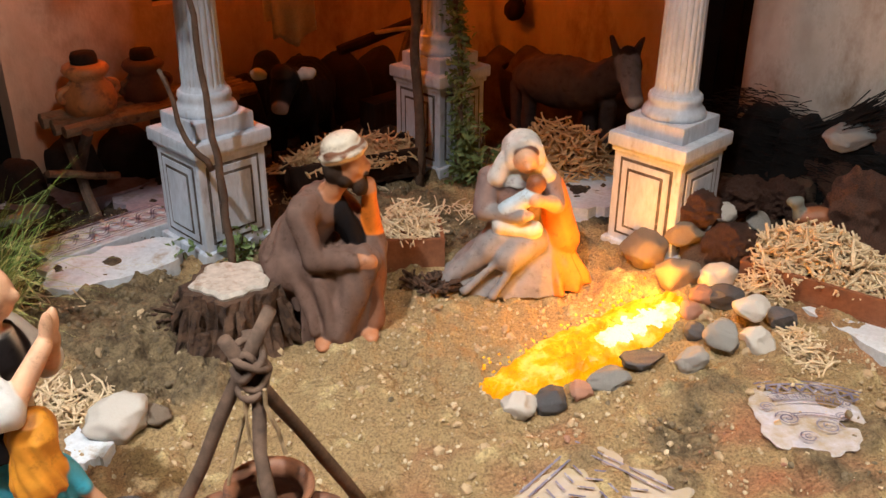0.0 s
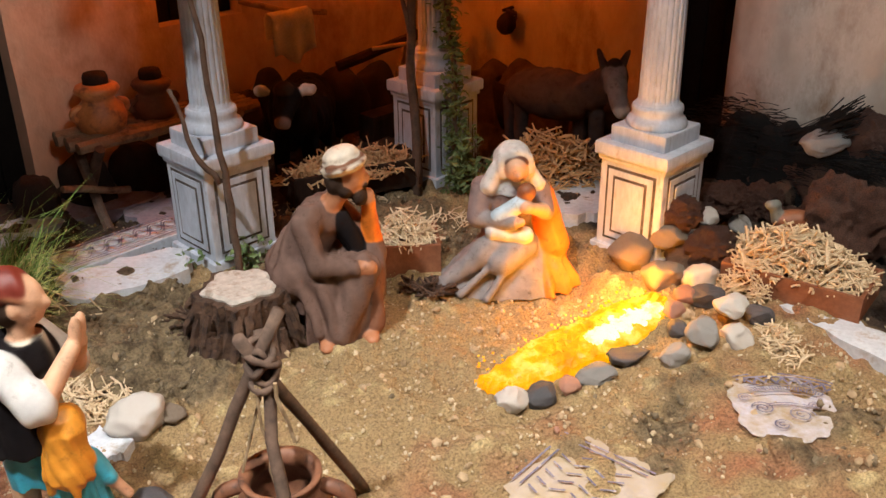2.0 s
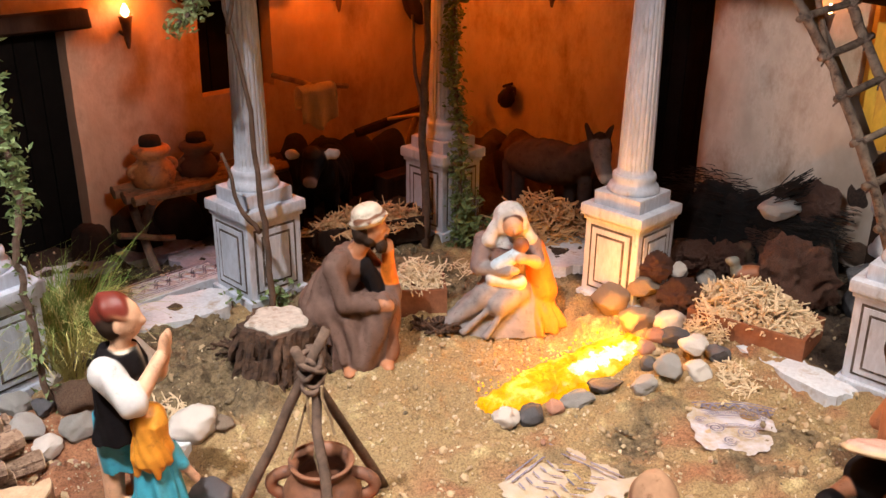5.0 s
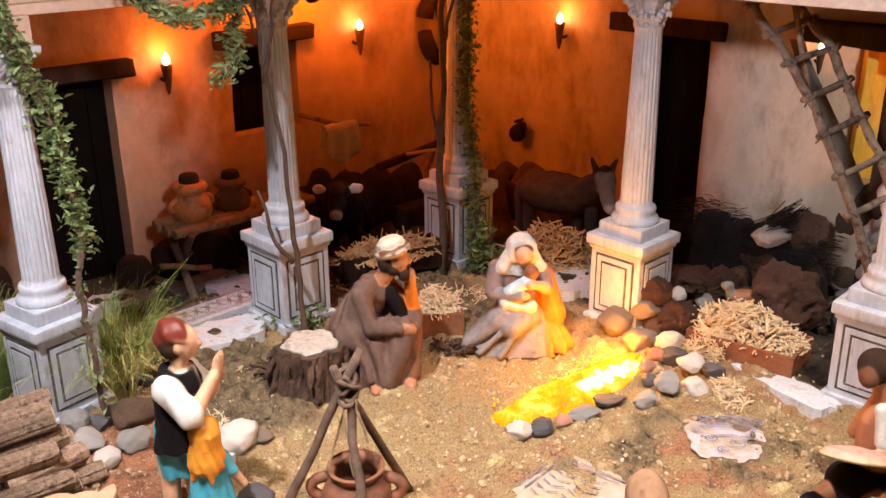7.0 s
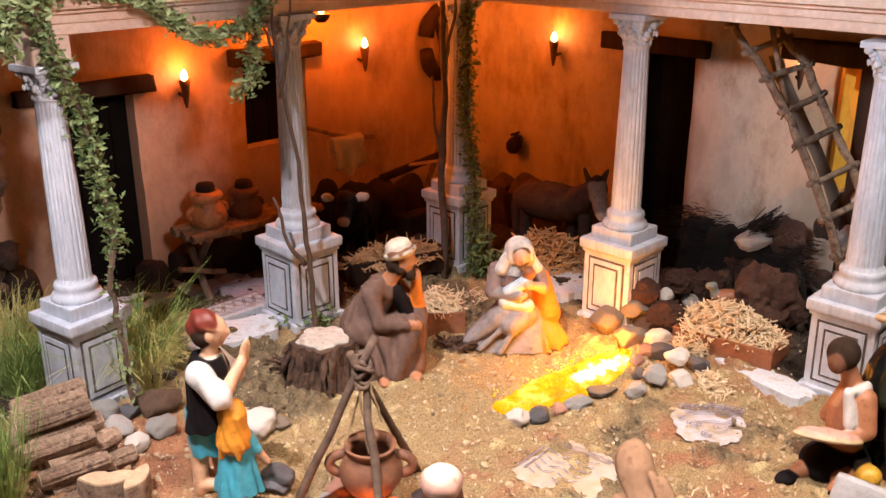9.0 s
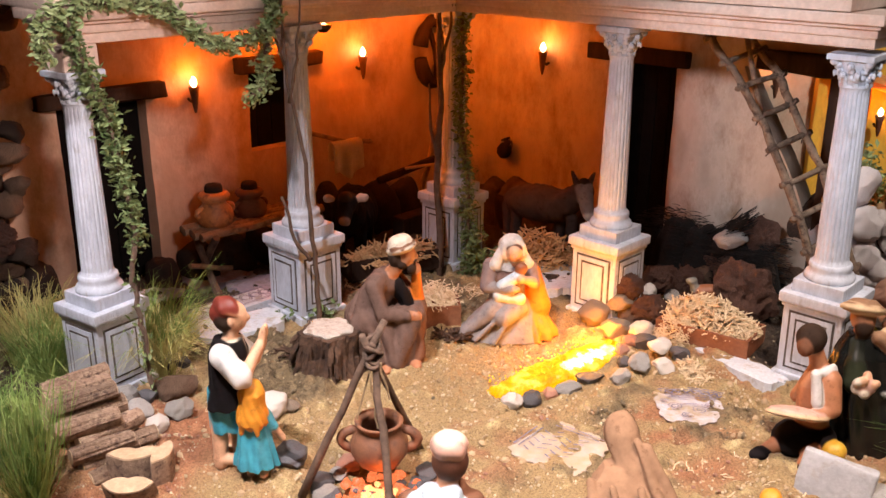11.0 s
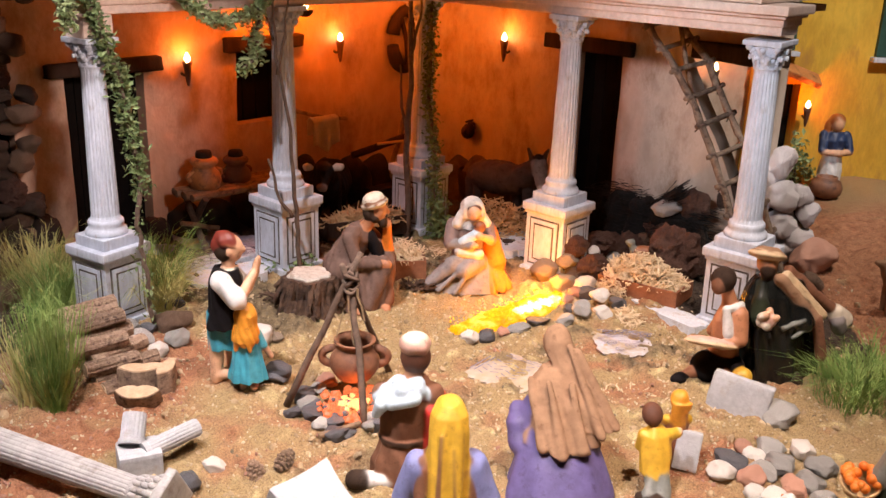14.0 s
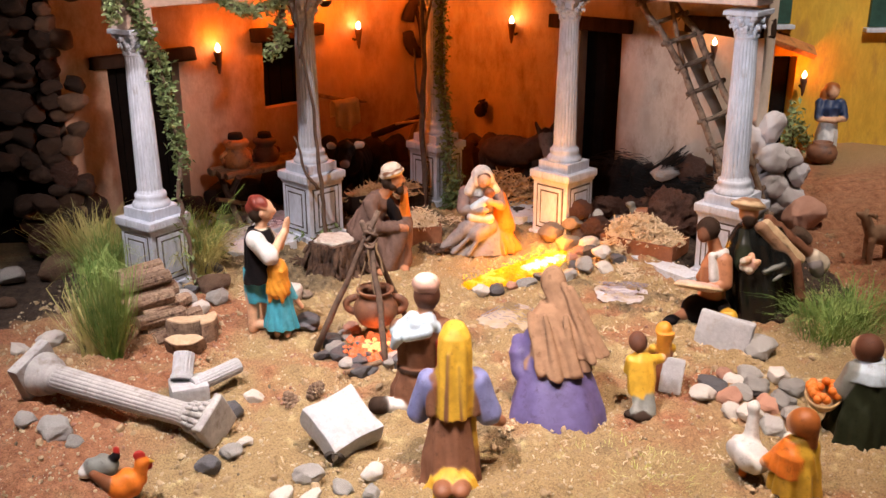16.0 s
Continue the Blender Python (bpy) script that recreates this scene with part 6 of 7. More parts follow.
def mosaic_strip():
    """A border of interlaced bands beside the pedestal."""
    top = thing("mosaic_border", "fragment of mosaic border with an interlaced band", "mosaic", (-0.405, 1.035, ground_z(-0.405, 1.035) + 0.010), 46)
    part("bed", box(bmesh.new(), (-0.085, -0.030, -0.015), (0.085, 0.030, 0.0), 0.001), M["tile"], top)
    bm = bmesh.new()
    for ph in (0, math.pi):
        for off in (-0.003, 0.003):
            ribbon(bm, [(-0.082 + 0.164 * i / 60, 0.013 * math.sin(2 * math.pi * i / 15 + ph) + off) for i in range(61)], 0.0022, 0.004)
    for y in (-0.026, 0.026, -0.021, 0.021):
        ribbon(bm, [(-0.083, y), (0.083, y)], 0.0022, 0.004)
    part("band", bm, M["inlay"], top, "dark interlaced band")


mosaic_strip()


def round_mosaic():
    top = thing("round_mosaic", "half-buried round mosaic with a dark key pattern", "mosaic", (0.333, 0.690, ground_z(0.333, 0.690) * 0.4 + 0.0025), -10)
    top.matrix_basis = top.matrix_basis @ pose(0, 0, 0, -2.6, 0, 0)
    part("bed", lathe(bmesh.new(), [(0.045, -0.015), (0.057, -0.001), (0.055, 0.0)], 72, Matrix.Diagonal((0.85, 1.15, 1, 1)), lambda a, z: 1 + 0.05 * math.sin(3 * a + 1) + 0.04 * math.sin(7 * a) + 0.03 * math.sin(17 * a + 2)), M["mosaic_bed"], top)
    bm = bmesh.new()
    cx, cy = 0.010, -0.050

    def arc(r, a0, a1, n=26):
        return [(cx + r * math.sin(a0 + (a1 - a0) * i / n), cy + r * math.cos(a0 + (a1 - a0) * i / n)) for i in range(n + 1)]
    for r, w in ((0.103, 0.0022), (0.097, 0.0030), (0.083, 0.0014), (0.068, 0.0014), (0.049, 0.0016), (0.046, 0.0010)):
        ribbon(bm, arc(r, -0.52, 0.46), w, 0.004)
    for k in range(7):
        a = -0.46 + 0.135 * k
        ribbon(bm, [(cx + (0.090 + 0.0045 * math.sin(t * 0.6)) * math.sin(a + 0.011 * t), cy + (0.090 + 0.0045 * math.sin(t * 0.6)) * math.cos(a + 0.011 * t)) for t in range(12)], 0.0026, 0.004)
    for k in range(9):
        a = -0.52 + 0.108 * k
        steps = ((0, .0715), (0, .0795), (.078, .0795), (.078, .0735), (.036, .0735), (.036, .0768))
        ribbon(bm, [(cx + r * math.sin(a + da), cy + r * math.cos(a + da)) for da, r in steps], 0.0015, 0.004)
    for c, k, r0 in (((0.016, -0.020), 1, .013), ((-0.018, -0.014), -1, .011), ((-0.004, -0.040), 1, .009), ((0.032, -0.002), -1, .007), ((-0.034, 0.002), 1, .007)):
        ribbon(bm, [(c[0] + k * r0 * math.cos(t * .45) * (1 - t / 32), c[1] + r0 * math.sin(t * .45) * (1 - t / 32)) for t in range(28)], 0.0015, 0.004)
    part("key_pattern", bm, M["inlay"], top, "dark key and scroll pattern")


round_mosaic()


def herringbone():
    top = thing("paving_fragment", "worn fragment of pale herringbone paving", "mosaic", (0.138, 0.578, ground_z(0.138, 0.578) * 0.4 + 0.0010), -40)
    part("bed", lathe(bmesh.new(), [(0.05, -0.015), (0.058, -0.001), (0.056, 0.0)], 80, pose(-.006, 0, 0), lambda a, z: min(1.35, 1 / max(abs(math.cos(a)), 0.92 * abs(math.sin(a)))) * (0.94 + 0.03 * math.sin(9 * a) + 0.03 * math.sin(23 * a + 1))), M["dusty_paving"], top)
    lines = [[(-0.060, 0.044), (0.034, 0.044)], [(-0.060, 0.037), (0.030, 0.037)], [(-0.058, -0.040), (-0.058, 0.030)], [(-0.050, -0.040), (-0.050, 0.022)]]
    for i in range(5):
        for k in range(4):
            x, y = -0.044 + 0.017 * k, -0.036 + 0.013 * i + 0.006 * (k % 2)
            lines.append([(x, y), (x + 0.012, y + (0.007 if k % 2 else -0.005))])
    for pts in lines:
        bm = bmesh.new()
        ribbon(bm, pts, 0.0020, 0.0035)
        part("inlay_line", bm, M["inlay"], top)


herringbone()


# ---- hearth with the tripod ----
def tripod():
    rng = random.Random(4)
    top = thing("tripod", "tripod of three rough sticks tied with rope", "tripod", (-0.116, 0.490, 0.0))
    apex = Vector((0.002, 0.0, 0.188))
    for foot, head in (((-0.090, -0.018, -0.004), (0.016, 0.004, 0.226)), ((0.058, 0.090, -0.004), (-0.010, -0.010, 0.212)), ((0.026, -0.086, -0.004), (0.000, 0.012, 0.206))):
        part("leg", tube(bmesh.new(), bent(foot, head, 6, 0.0018, rng), [.0052, .0052, .005, .0048, .0047, .0046, .0044], 9, 0.1, rng), M["twig"], top, "", True)
    bm = bmesh.new()
    for i in range(7):
        pts = [apex + Vector(((.0085 + .003 * math.sin(i * 2.1)) * math.cos(t), (.0085 + .003 * math.cos(i * 1.7)) * math.sin(t), -0.012 + .0035 * i + .006 * math.sin(t * (1 + i % 2) + i))) for t in np.linspace(0, 6.5, 18)]
        tube(bm, pts, 0.0027, 6, .15, rng)
    part("rope_knot", bm, M["twig"], top, "dark rope lashing", True)
    part("rope_end", tube(bmesh.new(), bent((0.012, -0.012, 0.178), (0.022, -0.014, 0.130), 5, 0.003, rng), 0.0016, 6), M["rope"], top)
    part("hanging_cord", tube(bmesh.new(), bent((-0.002, -0.01, 0.175), (0.008, -0.022, 0.095), 5, 0.002, rng), 0.0013, 6), M["rope"], top)


tripod()


def cooking_pot():
    top = thing("cooking_pot", "round terracotta cooking pot hanging over the fire", "pot", (-0.108, 0.482, 0.036))
    bm = lathe(bmesh.new(), [(0.012, 0.0), (0.028, 0.006), (0.038, 0.022), (0.039, 0.036), (0.033, 0.050), (0.027, 0.056), (0.028, 0.062), (0.0325, 0.066), (0.0325, 0.069), (0.028, 0.068), (0.024, 0.062), (0.024, 0.056), (0.030, 0.048), (0.034, 0.034), (0.030, 0.016), (0.010, 0.008)], 40)
    body = part("body", bm, M["pot"], top, "", True)
    for s in (-1, 1):
        pts = [(s * (0.030 + .022 * math.sin(t)), 0.004, 0.052 - .016 * (1 - math.cos(t)) * .9) for t in np.linspace(0, math.pi, 9)]
        part("handle", tube(bmesh.new(), pts, 0.0066, 8), M["pot"], body, "", True)
    top.scale = (0.92, 0.92, 0.92)
    part("cord", tube(bmesh.new(), [(-0.03, 0, .066), (-0.018, .01, .11), (-0.006, .02, .150)], 0.0013, 6), M["rope"], top)


cooking_pot()


def coal_fire():
    top = thing("coal_fire", "small heap of glowing red coals under the pot", "fire", (-0.108, 0.450, 0.004))
    rng = random.Random(9)
    for i in range(110):
        a, d = rng.uniform(0, 6.3), 0.052 * rng.random() ** .6
        ob = new("coal", ROCKS["slate"][i % 3] if i % 9 == 0 else (HOT_COAL if d < 0.022 else COAL))
        ob.parent = top
        r = rng.uniform(.004, .0095)
        ob.matrix_basis = pose(d * math.cos(a), d * math.sin(a), 0.006 + .006 * rng.random(), 0, 0, rng.uniform(0, 360)) @ Matrix.Diagonal((r, r * .8, r * .7, 1))
    for dx, dy, turn in ((0.040, -0.040, 65), (-0.015, -0.070, 25)):
        bm = tube(bmesh.new(), bent((-.03, 0, .004), (.03, 0, .010), 3, .002, rng), .004, 7)
        for v in bm.verts:
            v.co = pose(dx, dy, 0, 0, 0, turn) @ v.co
        part("stick", bm, M["wood"], top)


COAL = rock_mesh("glowing_coal", 77, M["coals"], 3, 0.30)
HOT_COAL = rock_mesh("hot_coal", 78, M["hot_coals"], 3, 0.30)
coal_fire()
lamp("coal_lamp", "POINT", (-0.102, 0.430, 0.030), 0.22, (1.0, 0.20, 0.03), 0.02)


# ---- stump, logs ----
def stump():
    rng = random.Random(12)
    top = thing("tree_stump", "dark bark-covered tree stump with a pale cut top", "stump", (-0.205, 0.820, 0.0))

    def rough(a, z):
        return 1 + 0.10 * math.sin(5 * a + 40 * z) + 0.06 * math.sin(13 * a + 2) + 0.05 * math.sin(29 * a + 90 * z)
    part("trunk", lathe(bmesh.new(), [(0.058, -0.01), (0.050, 0.012), (0.044, 0.035), (0.046, 0.055), (0.045, 0.068)], 60, None, rough), M["bark_dark"], top)
    part("cut_top", lathe(bmesh.new(), [(0.036, 0.066), (0.037, 0.0705), (0.033, 0.0735)], 48, None, lambda a, z: 1 + 0.10 * math.sin(5 * a + 2.7) + 0.05 * math.sin(11 * a)), M["ash_wood"], top, "pale cut top")
    for i in range(60):
        a = rng.uniform(0, 6.3)
        p = Vector((0.048 * math.cos(a), 0.048 * math.sin(a), rng.uniform(.02, .06)))
        q = p + Vector((math.cos(a) * rng.uniform(.004, .02), math.sin(a) * rng.uniform(.004, .02), -rng.uniform(.015, .045)))
        q.z = max(q.z, 0.0)
        part("bark_strip", tube(bmesh.new(), bent(p, q, 3, .002, rng), [.0035, .0048, .0042, .002], 6, .2, rng), M["bark_dark"], top)


stump()


def fibre_bundle(x, y, r, label, seed):
    rng = random.Random(seed)
    bm = bmesh.new()
    for _ in range(40):
        a = rng.uniform(0, 6.3)
        tube(bm, bent((x, y, .004), (x + r * math.cos(a), y + r * .7 * math.sin(a), rng.uniform(.003, .02)), 3, .003, rng), .0016, 5)
    tagged(link("root_fibres", bm, M["bark_dark"]), label, "roots", "", "stuff")


fibre_bundle(0.000, 0.920, 0.026, "tangle of reddish root fibres on the sand", 1)
fibre_bundle(-0.255, 0.850, 0.045, "tangle of reddish root fibres beside the stump", 2)
fibre_bundle(-0.020, 0.930, 0.024, "tangle of reddish root fibres on the sand", 3)


def log(where, turn, length, r, group, seed, tilt=0.0, half=False):
    rng = random.Random(seed)
    top = thing("log", "short firewood log with rough bark" if not half else "split firewood log with a pale cut face", "log", where, turn, group)
    m = pose(0, 0, 0, 0, 90 + tilt, 0)
    prof = [(r * .97, -length / 2)] + [(r * (1 + rng.uniform(-.05, .05)), -length / 2 + length * i / 6) for i in range(1, 6)] + [(r * .97, length / 2)]
    k1, k2 = rng.uniform(0, 6), rng.uniform(0, 6)
    part("bark", lathe(bmesh.new(), prof, 44, m, lambda a, z: 1 + .07 * math.sin(3 * a + k1) + .05 * math.sin(8 * a + k2 + 30 * z) + .04 * math.sin(15 * a + 60 * z)), M["bark"], top)
    for s in (-1, 1):
        bm = lathe(bmesh.new(), [(r * .86, s * length / 2 - .001), (r * .82, s * (length / 2 + .0012))] if s > 0 else [(r * .82, s * (length / 2 + .0012)), (r * .86, s * length / 2 + .001)], 18, m)
        part("cut_end", bm, M["cut"], top)
    return top


log_rng = random.Random(31)
axis, back = Vector((math.cos(radians(41)), math.sin(radians(41)), 0)), Vector((-math.sin(radians(41)), math.cos(radians(41)), 0))
for layer, (start, count, slide) in enumerate(((-0.062, 6, 0.012), (-0.038, 5, 0.0), (-0.012, 4, -0.006), (0.018, 3, 0.004))):
    for i in range(count):
        where = Vector((-0.487, 0.566, 0.010 + 0.0225 * layer)) + back * (start + 0.0275 * i + log_rng.uniform(-.003, .003)) + axis * (slide + log_rng.uniform(-.016, .016))
        where.z += log_rng.uniform(-.002, .003)
        log(tuple(where), 41 + log_rng.uniform(-7, 7), log_rng.uniform(.072, .095), log_rng.uniform(.0105, .0135), "pile of firewood logs", 40 + 7 * layer + i, log_rng.uniform(-4, 4))


def cut_block(x, y, turn, w, label, seed, tall=.036, lean=0.0):
    """A split half log stood up, its pale face hollowed on one side."""
    top = thing("cut_log", label, "log", at(x, y), turn, "cut firewood pieces")

    def bean(a, z):
        return (1 + .05 * math.sin(3 * a + seed)) * (1.25 if math.sin(a) < 0 else 1.25 - .78 * math.sin(a) ** 2) / (0.6 + 0.62 * abs(math.sin(a)))
    m = pose(0, 0, 0, lean, 0, 0)
    part("bark", lathe(bmesh.new(), [(w * .9, -.006), (w * .93, .012), (w * .9, tall - .002)], 44, m, bean), M["bark"], top)
    part("cut_face", lathe(bmesh.new(), [(w * .88, tall - .003), (w * .85, tall)], 44, m, bean), M["cut"], top, "pale cut face")


cut_block(-0.418, 0.505, 8, 0.020, "split log stood on end with a hollowed pale face", 1, .042)
cut_block(-0.384, 0.500, 80, 0.015, "small split log stood on end with a pale face", 2, .036)
cut_block(-0.414, 0.466, 4, 0.017, "split log tipped forward, its pale face showing", 3, .030, 24)


# ---- fallen column, broken blocks ----
def fallen_column():
    top = thing("fallen_column", "fallen white fluted column lying on stones", "column")
    a, b = Vector((-0.588, 0.315, 0.040)), Vector((-0.300, 0.178, 0.030))
    m = Matrix.Translation(a) @ (b - a).to_track_quat("Z", "Y").to_matrix().to_4x4()
    L = (b - a).length
    part("plinth", box(bmesh.new(), (-.034, -.034, -.012), (.034, .034, .006), .003, m @ pose(0, 0, 0, 0, 0, 20)), M["old_stone"], top)
    part("base", lathe(bmesh.new(), [(.0315, .004), (.0325, .012), (.030, .018), (.0265, .020), (.0275, .026), (.024, .032)], 36, m), M["old_stone"], top, "", True)
    part("shaft", lathe(bmesh.new(), [(.023, .03), (.020, .036), (.020, .04), (.0198, .041)] + [(.0198 - .0035 * i / 10, .042 + (L - .10) * i / 10) for i in range(11)] + [(.0178, L - .050), (.0165, L - .046)], 80, m, lambda t, z: 1 - .05 * abs(math.cos(10 * t)) ** 6 if .041 < z < L - .055 else 1), M["old_stone"], top)
    bm = lathe(bmesh.new(), [(.016, L - .05), (.018, L - .035), (.024, L - .018), (.028, L - .012)], 30, m)
    for i in range(16):
        t = 2 * math.pi * i / 16
        for k, rr in enumerate((.0185, .0205, .0255)):
            bmesh.ops.create_icosphere(bm, subdivisions=1, radius=1, matrix=m @ Matrix.Translation((rr * math.cos(t), rr * math.sin(t), L - .042 + .012 * k)) @ Matrix.Rotation(t, 4, "Z") @ Matrix.Diagonal((.004, .0045, .008, 1)))
    box(bm, (-.029, -.029, L - .012), (.029, .029, L), .003, m @ pose(0, 0, 0, 0, 0, 30))
    part("capital", bm, M["old_stone"], top, "", True)


fallen_column()


def broken_piece():
    top = thing("broken_capital", "broken white stone block with two column stubs", "ruin", (-0.364, 0.288, ground_z(-0.364, 0.288)), 0)
    part("block", box(bmesh.new(), (-.028, -.024, -.004), (.024, .024, .036), .005, pose(0, 0, 0, 0, 0, 22)), M["chalk"], top)
    for p, q, r in (((-.012, .004, .036), (-.012, .030, .066), .015), ((.004, -.004, .030), (.060, .050, .036), .012)):
        p, q = Vector(p), Vector(q)
        m = Matrix.Translation(p) @ (q - p).to_track_quat("Z", "Y").to_matrix().to_4x4()
        L = (q - p).length
        part("stub", lathe(bmesh.new(), [(r * 1.1, 0), (r * 1.1, .006), (r, .008), (r, L - .002), (r * .94, L)], 48, m, lambda t, z: 1 - .07 * abs(math.cos(8 * t)) ** 6 if .007 < z < L - .001 else 1), M["chalk"], top)


broken_piece()


def white_block():
    bm = box(bmesh.new(), (-.040, -.040, -.018), (.040, .040, .018), .006)
    bmesh.ops.subdivide_edges(bm, edges=bm.edges[:], cuts=6, use_grid_fill=True)
    for v in bm.verts:
        u, w, k = v.co.x / .04, v.co.y / .04, v.co.z / .018
        v.co.x *= 1 - .07 * (1 - w * w)
        v.co.y *= 1 - .07 * (1 - u * u)
        v.co.z *= 1 + .10 * (1 - u * u) * (1 - w * w)
        v.co *= 1 + .05 * noise.noise(v.co * 45)
    ob = link("stone_block", bm, M["chalk"], smooth=True)
    ob.matrix_basis = pose(-0.138, 0.172, ground_z(-0.138, 0.172) + 0.030, 26, -8, 38)
    tagged(ob, "tilted square block of white stone with a hole", "stone block")
    ring = lathe(bmesh.new(), [(.006, 0), (.009, .002), (.007, .004), (.004, .001)], 20)
    hole = part("socket", ring, M["groove"], ob, "small dark socket hole")
    hole.matrix_local = pose(-.0345, -.0345, .002, 90, 0, -45) @ Matrix.Diagonal((1.5, 1.5, 1.5, 1))


white_block()


def leaning_slab():
    bm = box(bmesh.new(), (-.044, -.009, 0), (.044, .009, .062), .005)
    bmesh.ops.subdivide_edges(bm, edges=bm.edges[:], cuts=2, use_grid_fill=True)
    for v in bm.verts:
        v.co += Vector([noise.noise(v.co * 60 + Vector((k * 7, 1, 2))) for k in range(3)]) * .0022
    ob = link("stone_slab", bm, M["chalk"], smooth=True)
    ob.matrix_basis = pose(0.452, 0.464, ground_z(0.452, 0.464) - 0.008, -10, 6, -33)
    tagged(ob, "pale grey stone slab leaning among pebbles", "stone slab")
    bm = box(bmesh.new(), (-.016, -.007, 0), (.016, .007, .052), .004)
    ob = link("stone_slab", bm, M["chalk"], smooth=False)
    ob.matrix_basis = pose(0.325, 0.292, ground_z(0.325, 0.292) - 0.002, -18, 4, -20)
    tagged(ob, "small whitish stone slab standing beside a child", "stone slab")


leaning_slab()


# ---- bench with jars, harness and tools in the portico ----
def bench():
    rng = random.Random(3)
    top = thing("bench", "rough bench of branches with crossed legs", "bench")
    for i in range(5):
        b = 0.070 + 0.017 * i
        part("slat", tube(bmesh.new(), bent(ab(0.805 + .006 * (i % 2), b, .118), ab(0.520, b, .116), 5, .0015, rng), .0085, 8, .12, rng), M["wood"], top)
    for a in (0.780, 0.560):
        part("leg", tube(bmesh.new(), bent(ab(a, 0.070, .115), ab(a + .015, .175, .0), 4, .002, rng), .007, 8, .1, rng), M["twig"], top)
        part("leg", tube(bmesh.new(), bent(ab(a, 0.150, .115), ab(a - .01, .045, .0), 4, .002, rng), .007, 8, .1, rng), M["twig"], top)
    part("brace", tube(bmesh.new(), bent(ab(0.84, 0.15, .075), ab(0.74, 0.13, .040), 3, .002, rng), .005, 8, .1, rng), M["wood"], top)


bench()


def jar(where, scale, material, label, turn=0):
    top = thing("clay_jar", label, "jar", where, turn, "clay jars on the bench")
    prof = [(.026, 0), (.034, .010), (.038, .026), (.034, .042), (.024, .052), (.023, .056), (.030, .062), (.033, .068), (.030, .074), (.022, .078), (.019, .078), (.019, .070), (.012, .066)]
    body = part("body", lathe(bmesh.new(), [(r * scale, z * scale) for r, z in prof], 36), M[material], top, "", True)
    part("stopper", lathe(bmesh.new(), [(.018 * scale, .070 * scale), (.0185 * scale, .086 * scale), (.016 * scale, .092 * scale)], 24), M["dark_wood"], top, "dark stopper", True)
    for s in (-1, 1):
        pts = [(s * (.028 + .016 * math.sin(t)) * scale, 0, (.050 - .020 * (1 - math.cos(t)) * .5 - .004) * scale) for t in np.linspace(0, math.pi, 8)]
        part("handle", tube(bmesh.new(), pts, .005 * scale, 7), M[material], body, "", True)


jar(ab(0.748, 0.100, 0.118), 0.92, "clay", "squat orange terracotta jar with a dark stopper", 45)
jar(ab(0.665, 0.095, 0.112), 0.86, "clay_dark", "dark smoked terracotta jar on the bench", 45)


def harness():
    """A padded collar on the wall near the corner."""
    top = thing("horse_collar", "dark leather harness collar hung on the wall", "harness", ab(0.075, 0.022, 0.385))
    pts = [EA * (.048 * math.cos(t)) + Vector((0, 0, .072 * math.sin(t) * (1 if math.sin(t) > 0 else 1.05))) for t in np.linspace(.2, 6.1, 22)]
    part("collar", tube(bmesh.new(), pts, [.012 + .006 * abs(math.cos(i * .5)) for i in range(22)], 10), M["dark_wood"], top, "", True)
    part("strap", tube(bmesh.new(), [EA * .02 + Vector((0, 0, .06)), EA * .005 + EB * .006 + Vector((0, 0, .0)), EA * -.010 + Vector((0, 0, -.07))], .006, 8), M["dark_wood"], top)
    part("peg", tube(bmesh.new(), [EB * -.03 + Vector((0, 0, .06)), EB * .012 + Vector((0, 0, .064))], .004, 8), M["wood"], top)


harness()


def hung_cloth():
    """A folded cream cloth over a peg."""
    top = thing("hung_cloth", "cream cloth draped over a wooden rail", "cloth", ab(0.412, 0.078, 0.0))
    part("rail", tube(bmesh.new(), [EA * .030 + EB * -.078 + Vector((0, 0, .240)), EA * .014 + EB * .018 + Vector((0, 0, .235)), EA * -.065 + EB * .02 + Vector((0, 0, .222))], .005, 8), M["wood"], top)
    bm = bmesh.new()
    grid = []
    for i in range(19):
        u = -.030 + .080 * i / 18
        row = []
        for j in range(15):
            s = -.045 + .120 * j / 14
            over = max(0.0, s)
            y = .010 * math.sin(min(1, max(-1, s / .012)) * 1.5) + .004 * math.sin(u * 180) * abs(s) * 18
            z = .240 - abs(s) * 1.0 - (0.010 * math.sin(u * 90 + 1) if s > .03 else 0)
            row.append(bm.verts.new(EA * u + EB * (y + .022) + Vector((0, 0, z))))
        grid.append(row)
    for i in range(18):
        for j in range(14):
            bm.faces.new((grid[i][j], grid[i + 1][j], grid[i + 1][j + 1], grid[i][j + 1]))
    bmesh.ops.solidify(bm, geom=bm.faces[:], thickness=.002)
    part("cloth", bm, M["cloth"], top, "", True)


hung_cloth()


